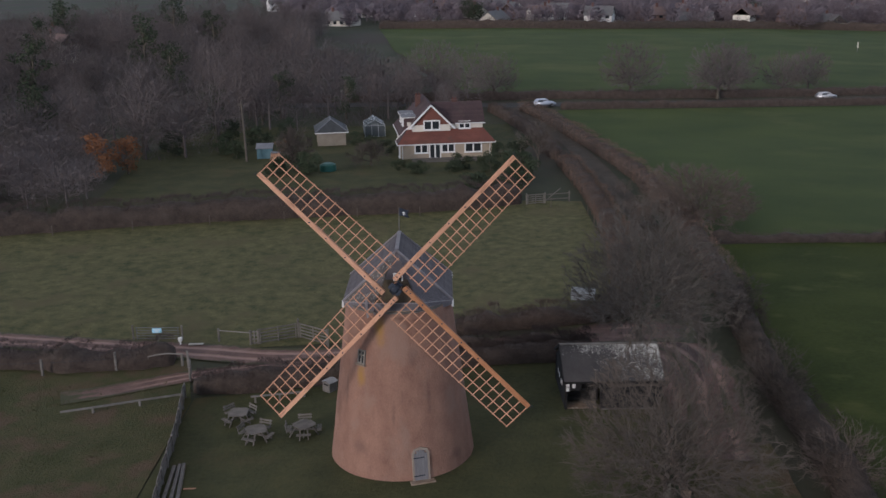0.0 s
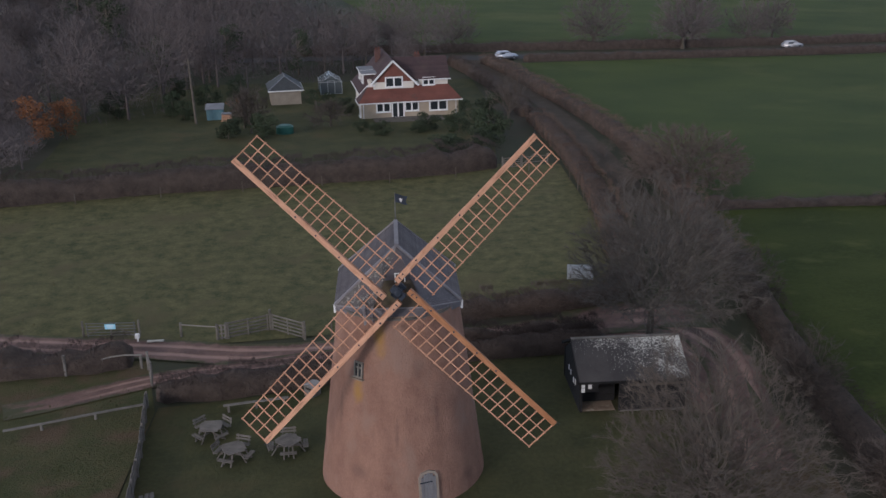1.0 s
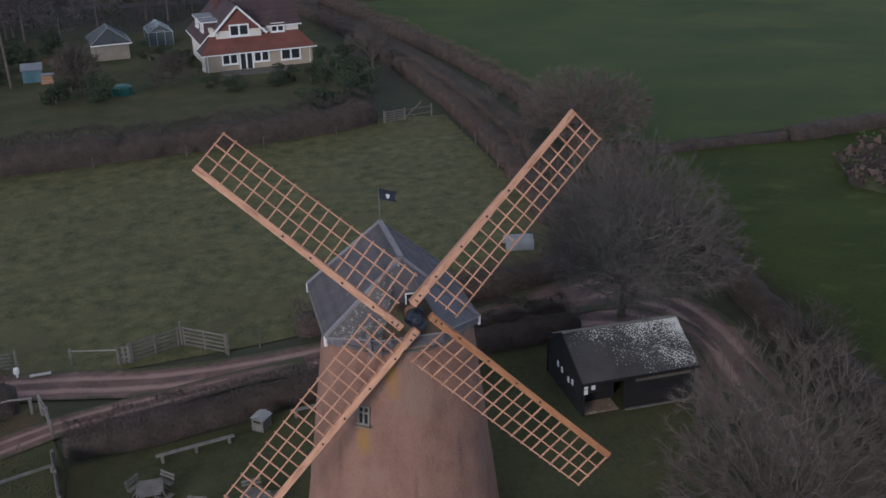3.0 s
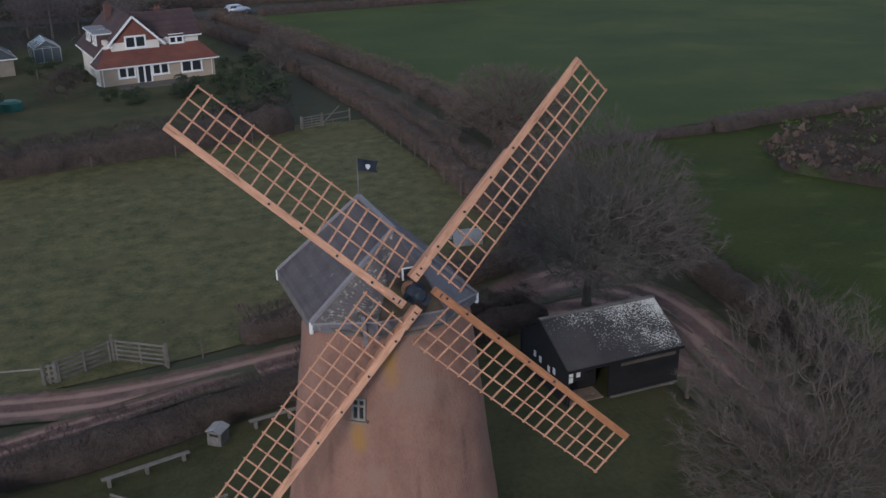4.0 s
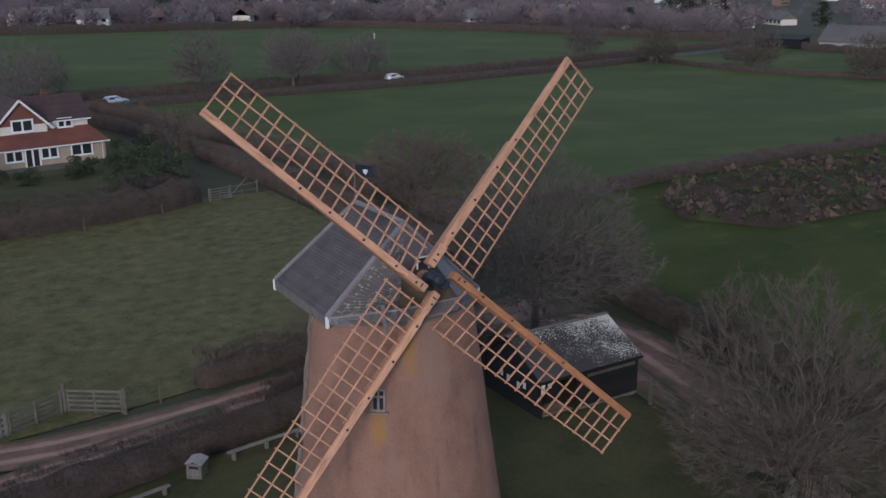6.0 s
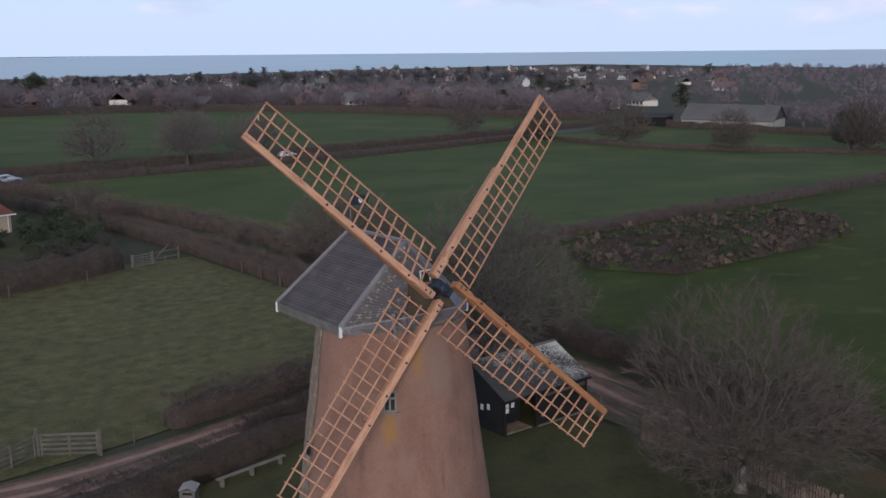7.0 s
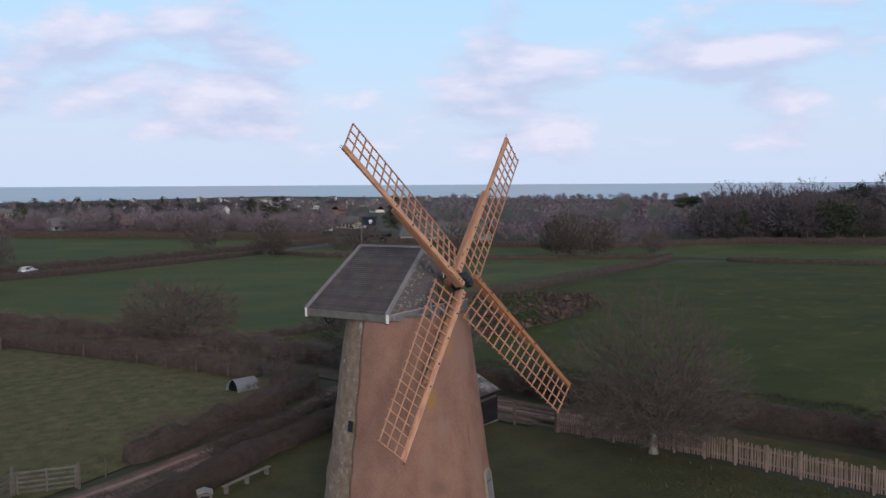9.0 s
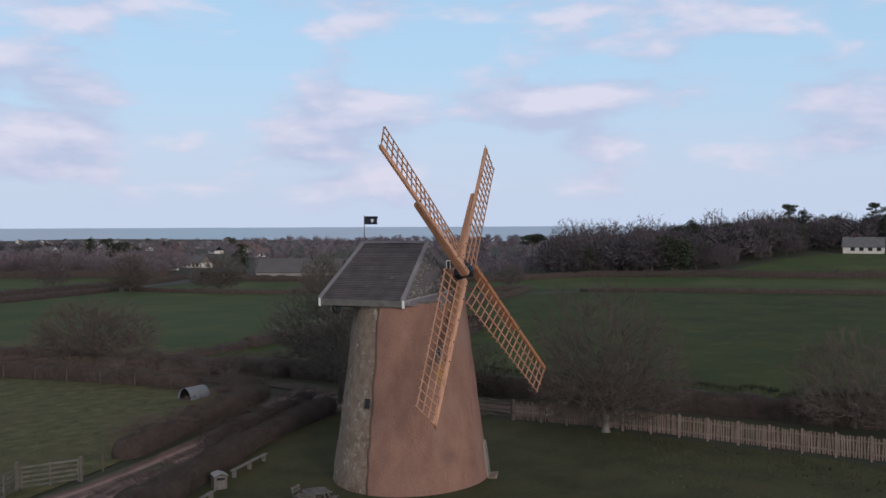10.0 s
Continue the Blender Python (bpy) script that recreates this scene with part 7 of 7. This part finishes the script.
def bench_and_box():
    b = thing("long_bench", Matrix.Translation((-11.15, 59.75, gz(-11.15, 59.75) + 0.05)) @ pose(0, 0, 0, 0, -0.6, 10), "long low silvered plank bench on three blocks", "bench")
    bm = bmesh.new()
    box(bm, (0, 0, 0.4), (3.75, 0.25, 0.05), bevel=0.012)
    part("seat", bm, GREY_WOOD, b)
    for x in (-1.6, 0, 1.6):
        bm = bmesh.new()
        box(bm, (x, 0, 0.17), (0.14, 0.22, 0.42), bevel=0.01)
        part("leg", bm, GREY_WOOD, b)
    c = copy_thing(b, Matrix.Translation((-4.6, 61.2, gz(-4.6, 61.2) + 0.05)) @ pose(0, 0, 0, 0, -1.5, 5))
    k = thing("storage_box", Matrix.Translation((-7.95, 60.75, gz(-7.95, 60.75) + 0.04)) @ pose(0, 0, 0, 2, 0, 50) @ Matrix.Diagonal((0.82, 0.82, 0.72, 1)), "grey timber litter box with a pitched lid on the lawn", "box")
    for n in range(6):
        for s, (c0, sz) in enumerate((((-0.36 + n * 0.144, -0.4, 0.5), (0.135, 0.04, 1.0)), ((-0.36 + n * 0.144, 0.4, 0.5), (0.135, 0.04, 1.0)), ((-0.42, -0.33 + n * 0.132, 0.5), (0.04, 0.125, 1.0)), ((0.42, -0.33 + n * 0.132, 0.5), (0.04, 0.125, 1.0)))):
            bm = bmesh.new()
            box(bm, c0, sz, bevel=0.006)
            part("board", bm, GREY_WOOD, k)
    bm = bmesh.new()
    slab(bm, [Vector(p) for p in ((-0.5, -0.48, 1.02), (0.5, -0.48, 1.02), (0.5, 0.02, 1.2), (-0.5, 0.02, 1.2))], 0.04)
    slab(bm, [Vector(p) for p in ((-0.5, 0.48, 1.02), (0.5, 0.48, 1.02), (0.5, 0.0, 1.2), (-0.5, 0.0, 1.2))], 0.04)
    part("lid", bm, surface("pale_lid", (0.22, 0.215, 0.215), (0.33, 0.325, 0.32), 2, 12, 0.7, 0.2), k, "pale weathered pitched lid")
    bm = bmesh.new()
    box(bm, (-0.445, 0, 0.78), (0.02, 0.5, 0.16))
    part("slot", bm, TARRED, k)
    for n, (x, y, a) in enumerate(((-15.65, 49.0, 95), (-15.3, 49.0, 97), (-14.98, 48.9, 99))):
        p = thing("timber_beam", Matrix.Translation((x, y, gz(x, y) + 0.15)) @ pose(0, 0, 0, 0, 0, a), "long grey squared timber lying on the grass", "timber", "stacked timbers by the fence")
        bm = bmesh.new()
        box(bm, (0, 0, 0), (3.8 + 0.3 * n, 0.2, 0.2), bevel=0.02)
        part("baulk", bm, GREY_WOOD, p)
    p = thing("plank", Matrix.Translation((-14.35, 48.4, gz(-14.35, 48.4) + 0.08)) @ pose(0, 0, 0, 0, 0, 3), "small orange-brown board lying in the grass", "plank")
    bm = bmesh.new()
    box(bm, (0, 0, 0), (0.7, 0.12, 0.05), bevel=0.01)
    part("board", bm, SAIL_WOOD, p)


def pig_ark():
    a = thing("animal_shelter", Matrix.Translation((11.2, 77.3, gz(11.2, 77.3))) @ pose(0, 0, 0, 0, 0, -10) @ Matrix.Diagonal((0.78, 0.78, 0.78, 1)), "curved corrugated metal field shelter, open end darkened by a black sheet", "shelter")
    MET = surface("galvanised_sheet", (0.38, 0.41, 0.44), (0.52, 0.55, 0.58), 1.5, 14, 0.5, 0.2, metal=0.35)
    bm = bmesh.new()
    rows = []
    for i in range(25):
        th = math.pi * i / 24
        rows.append([bm.verts.new((-1.25 + 2.5 * j / 20, math.cos(th) * 0.95, math.sin(th) * (1.2 + 0.015 * (-1) ** j))) for j in range(21)])
    for i in range(24):
        for j in range(20):
            bm.faces.new((rows[i][j], rows[i][j + 1], rows[i + 1][j + 1], rows[i + 1][j]))
    bmesh.ops.solidify(bm, geom=bm.faces[:], thickness=0.03)
    part("curved_roof", bm, MET, a, "curved galvanised sheet")
    # black sheet just inside the open end stands for the shade within
    bm = bmesh.new()
    vs = [bm.verts.new((-0.95, math.cos(math.pi * i / 16) * 0.93, math.sin(math.pi * i / 16) * 1.17)) for i in range(17)]
    bm.faces.new(vs)
    bmesh.ops.solidify(bm, geom=bm.faces[:], thickness=0.04)
    part("end_wall", bm, TARRED, a)


def pole_and_garden():
    p = thing("utility_pole", Matrix.Translation((-28.8, 141.2, gz(-28.8, 141.2))) @ pose(0, 0, 0, 0, -1.5, 0), "tall grey wooden utility pole in the garden", "pole")
    bm = bmesh.new()
    rod(bm, (0, 0, -0.2), (0, 0, 8.8), 0.17, 0.12, 10)
    part("pole", bm, DARK_WOOD, p)
    bm = bmesh.new()
    box(bm, (0, 0, 8.3), (1.3, 0.1, 0.12))
    part("crossarm", bm, DARK_WOOD, p)
    t = thing("water_tank", Matrix.Translation((-16.2, 133.6, gz(-16, 133.6))), "low round green plastic tank on the lawn", "tank")
    bm = bmesh.new()
    rod(bm, (0, 0, 0), (0, 0, 0.9), 1.15, 1.1, 20)
    rod(bm, (0, 0, 0.9), (0, 0, 1.1), 1.1, 0.7, 20)
    part("drum", bm, surface("green_plastic", (0.022, 0.095, 0.078), (0.036, 0.13, 0.105), 1, 10, 0.5, 0.05), t)
    s = thing("garden_shed", Matrix.Translation((-26.6, 143.4, gz(-26, 143))) @ pose(0, 0, 0, 0, 0, 5), "small teal painted garden shed with pale roof", "shed")
    bm = bmesh.new()
    box(bm, (0, 0.9, 0.8), (2.2, 1.8, 1.6), bevel=0.02)
    part("wall", bm, surface("teal_paint", (0.06, 0.14, 0.17), (0.12, 0.21, 0.25), 1, 10, 0.7, 0.1), s)
    bm = bmesh.new()
    slab(bm, [Vector(q) for q in ((-1.25, -0.2, 1.6), (1.25, -0.2, 1.6), (1.25, 2.0, 2.0), (-1.25, 2.0, 2.0))], 0.08)
    part("roof", bm, GREY_FLAT, s)
    w = thing("log_pile", Matrix.Translation((-24.9, 142.6, gz(-25, 142.6))), "pile of orange-brown boards under a pale sheet", "pile")
    bm = bmesh.new()
    for k in range(5):
        box(bm, (0, 0.1 * (k % 2), 0.1 + k * 0.2), (1.4 - 0.06 * k, 0.9, 0.17), bevel=0.02)
    part("boards", bm, surface("orange_board", (0.36, 0.2, 0.13), (0.46, 0.29, 0.2), 2, 10, 0.8, 0.1), w)["kind"] = "stuff"
    bm = bmesh.new()
    box(bm, (0.1, 0, 1.12), (1.5, 1.1, 0.08), bevel=0.03)
    part("cover_sheet", bm, GREY_FLAT, w)


def car(x, y, rot, label, paint):
    c = thing("car", Matrix.Translation((x, y, gz(x, y) + 0.12)) @ pose(0, 0, 0, 0, 0, rot), label, "car", "cars on the road")
    prof = [(-2.1, 0.35), (-2.12, 0.75), (-1.95, 0.95), (-1.5, 1.42), (0.35, 1.46), (1.05, 0.98), (1.95, 0.82), (2.1, 0.6), (2.08, 0.35)]
    bm = bmesh.new()
    a = [bm.verts.new((px, -0.85 + (0.12 if pz > 1.1 else 0), pz)) for px, pz in prof]
    b = [bm.verts.new((px, 0.85 - (0.12 if pz > 1.1 else 0), pz)) for px, pz in prof]
    bm.faces.new(a), bm.faces.new(b[::-1])
    for i in range(len(prof)):
        j = (i + 1) % len(prof)
        bm.faces.new((a[i], b[i], b[j], a[j]))
    bmesh.ops.recalc_face_normals(bm, faces=bm.faces[:])
    bmesh.ops.bevel(bm, geom=bm.edges[:], offset=0.05, segments=2, affect="EDGES")
    part("body", bm, paint, c, smooth=True)
    for s in (-1, 1):
        bm = bmesh.new()
        slab(bm, [Vector((px, s * py, pz)) for px, py, pz in ((-1.55, 0.83, 0.98), (0.85, 0.83, 0.98), (0.3, 0.765, 1.36), (-1.3, 0.765, 1.36))], 0.02, up=1)
        part("side_window", bm, PANE, c)
    bm = bmesh.new()
    slab(bm, [Vector(q) for q in ((0.45, -0.65, 1.42), (0.45, 0.65, 1.42), (1.08, 0.72, 1.0), (1.08, -0.72, 1.0))], 0.02)
    part("windscreen", bm, PANE, c)
    for px in (-1.3, 1.3):
        for s in (-1, 1):
            w = new("wheel")
            w.parent = c
            bm = bmesh.new()
            rod(bm, (px, s * 0.72, 0.32), (px, s * 0.9, 0.32), 0.32, 0.32, 16)
            part("tyre", bm, TARRED, w)
            bm = bmesh.new()
            rod(bm, (px, s * 0.895, 0.32), (px, s * 0.91, 0.32), 0.2, 0.19, 12)
            part("rim", bm, GREY_FLAT, w)


def rubble_heap():
    """A spread of dumped soil, clods and weeds on the field."""
    rnd = random.Random(60)
    poly = [(45, 90), (59, 94.2), (74, 94.8), (88, 93), (86, 86), (80, 79), (66, 76.5), (45, 75.5), (41, 82)]
    EARTH = surface("dumped_earth", (0.028, 0.022, 0.019), (0.075, 0.057, 0.047), 0.8, 4, 0.95, 0.8, c3=(0.05, 0.075, 0.025), c3_scale=0.12, c3_at=0.54, dist=0.2)
    CLOD = surface("earth_clod", (0.03, 0.023, 0.019), (0.125, 0.088, 0.07), 0.3, 3, 0.95, 0.3, rand=0.4)
    WEED = surface("weed_green", (0.045, 0.085, 0.02), (0.11, 0.16, 0.04), 0.4, 3, 0.9, 0, rand=0.3)
    h = thing("rubble_heap", Matrix.Identity(4), "low heap of dumped soil, rubble and weeds on the field", "heap")
    bm = bmesh.new()
    bm.faces.new([bm.verts.new((x, y, 0)) for x, y in poly])
    for ax in (0, 1):
        for k in range(1, 60):
            co, no = [0, 0, 0], [0, 0, 0]
            co[ax], no[ax] = (41 + k * 0.85) if ax == 0 else (75 + k * 0.85), 1
            bmesh.ops.bisect_plane(bm, geom=bm.verts[:] + bm.edges[:] + bm.faces[:], plane_co=co, plane_no=no)
    for v in bm.verts:
        x, y = v.co.x, v.co.y
        e = 0.0 if v.is_boundary else 1.0
        v.co.z = gz(x, y) + 0.04 + e * max(0.05, 0.6 + 1.2 * wobble(x, y, 0.3, 3) + 0.9 * wobble(x, y, 0.9, 7))
    for f in bm.faces:
        f.normal_update()
        if f.normal.z < 0:
            f.normal_flip()
    part("mound", bm, EARTH, h, smooth=True)
    m, w = Mass(), Mass()
    for x, y in scatter(2300, poly, 61, 0.4):
        z = gz(x, y) + max(0.05, 0.6 + 1.2 * wobble(x, y, 0.3, 3) + 0.9 * wobble(x, y, 0.9, 7))
        if (math.hypot((x - 60) / 11, (y - 88) / 5.5) < 1 or wobble(x, y, 0.2, 20) > 0.22) and rnd.random() < 0.7:
            for k in range(12):
                d = Vector((rnd.gauss(0, 0.5), rnd.gauss(0, 0.5), 1)).normalized()
                c = Vector((x + rnd.gauss(0, 0.3), y + rnd.gauss(0, 0.3), z - 0.05))
                w.blade(c, c + d * rnd.uniform(0.25, 0.6), 0.06, d.orthogonal().normalized())
            continue
        r = rnd.uniform(0.1, 0.35) if rnd.random() < 0.85 else rnd.uniform(0.35, 0.65)
        c = Vector((x, y, z))
        n = len(m.v)
        pts = [Vector((1, 0, 0)), Vector((-1, 0, 0)), Vector((0, 1, 0)), Vector((0, -1, 0)), Vector((0, 0, 0.9)), Vector((0, 0, -0.7))]
        rot = Euler((rnd.random() * 6, rnd.random() * 6, rnd.random() * 6)).to_matrix()
        m.v += [c + rot @ (q * r * rnd.uniform(0.6, 1.3)) for q in pts]
        m.f += [(n + i, n + j, n + k) for i, j, k in ((0, 2, 4), (2, 1, 4), (1, 3, 4), (3, 0, 4), (2, 0, 5), (1, 2, 5), (3, 1, 5), (0, 3, 5))]
    raw("clod_stuff", m.v, m.f, CLOD, h)["kind"] = "stuff"
    raw("weed_stuff", w.v, w.f, WEED, h)["kind"] = "stuff"


def tufts(name, poly, n, seed, label, material, lo, hi, gap=0.5):
    """Tussocks of grass on a field."""
    rnd = random.Random(seed)
    m = Mass()
    for x, y in scatter(n, poly, seed, gap):
        g = gz(x, y) + 0.03
        s = rnd.uniform(lo, hi)
        for k in range(9):
            d = Vector((rnd.gauss(0, 0.7), rnd.gauss(0, 0.7), 0.3)).normalized()
            c = Vector((x + rnd.gauss(0, s * 0.6), y + rnd.gauss(0, s * 0.6), g))
            m.blade(c, c + d * s * rnd.uniform(0.6, 1.2), s * 0.16, d.cross(Vector((0, 0, 1))).normalized())
    tagged(raw(name, m.v, m.f, material), label, "grass", kind="stuff")


def marker_post():
    """Pale upright board on a stake, out in the far field."""
    x, y = 125.0, 305.0
    t = thing("marker_post", Matrix.Translation((x, y, gz(x, y) + 0.2)), "pale weathered marker board on a stake in the field", "post")
    bm = bmesh.new()
    rod(bm, (0, 0, -0.3), (0, 0, 2.9), 0.09, 0.07, 8)
    part("stake", bm, GREY_WOOD, t)
    bm = bmesh.new()
    box(bm, (0, -0.1, 2.0), (0.5, 0.06, 1.7), bevel=0.02)
    part("board", bm, surface("pale_board", (0.45, 0.42, 0.34), (0.6, 0.56, 0.46), 2, 12, 0.8, 0.2), t)


marker_post()
paling_fence()
board_fence()
sheep_gates()
picnic_table()
bench_and_box()
pig_ark()
pole_and_garden()
car(19.1, 190.8, 8, "silver-blue car on the narrow road", surface("silver_blue_paint", (0.42, 0.46, 0.55), (0.5, 0.54, 0.62), 1, 10, 0.3, 0.0, metal=0.3))
car(78.4, 204.5, 14, "pale grey car on the narrow road", surface("pale_grey_paint", (0.5, 0.5, 0.52), (0.58, 0.58, 0.6), 1, 10, 0.3, 0.0, metal=0.3))
rubble_heap()
TUSSOCK = surface("tussock_grass", (0.06, 0.068, 0.03), (0.15, 0.135, 0.07), 1.2, 5.0, 0.95, 0.2, rand=0.3)
WEED_LEAF = surface("pale_weed_leaf", (0.06, 0.072, 0.028), (0.15, 0.145, 0.07), 0.35, 3.0, 0.9, 0.2, rand=0.35)
tufts("meadow_grass", [(-45, 40), (-17.6, 44), (-18.2, 58), (-19, 63), (-45, 62)], 1500, 71, "rough winter grass tussocks", GRASS_ROUGH, 0.12, 0.32)
tufts("fence_weeds", [(1, 22), (6.5, 22), (9.0, 32), (10.6, 42), (7, 42), (3, 33)], 500, 74, "pale tangled weeds in the grass beside the fence", GRASS_ROUGH, 0.16, 0.36)
tufts("lawn_weeds", [(2, 24), (8.5, 30), (11, 42), (11.4, 47), (4, 44), (-2, 36), (-4, 26)], 2600, 72, "patches of weeds and leaves on the lawn", WEED_LEAF, 0.08, 0.22, 0.25)
tufts("paddock_grass", [(-50, 72), (-6, 71.5), (12, 73), (14.5, 80), (15, 110), (-10, 106.5), (-50, 101)], 3400, 73, "tussocks of pasture grass", TUSSOCK, 0.1, 0.24, 0.6)
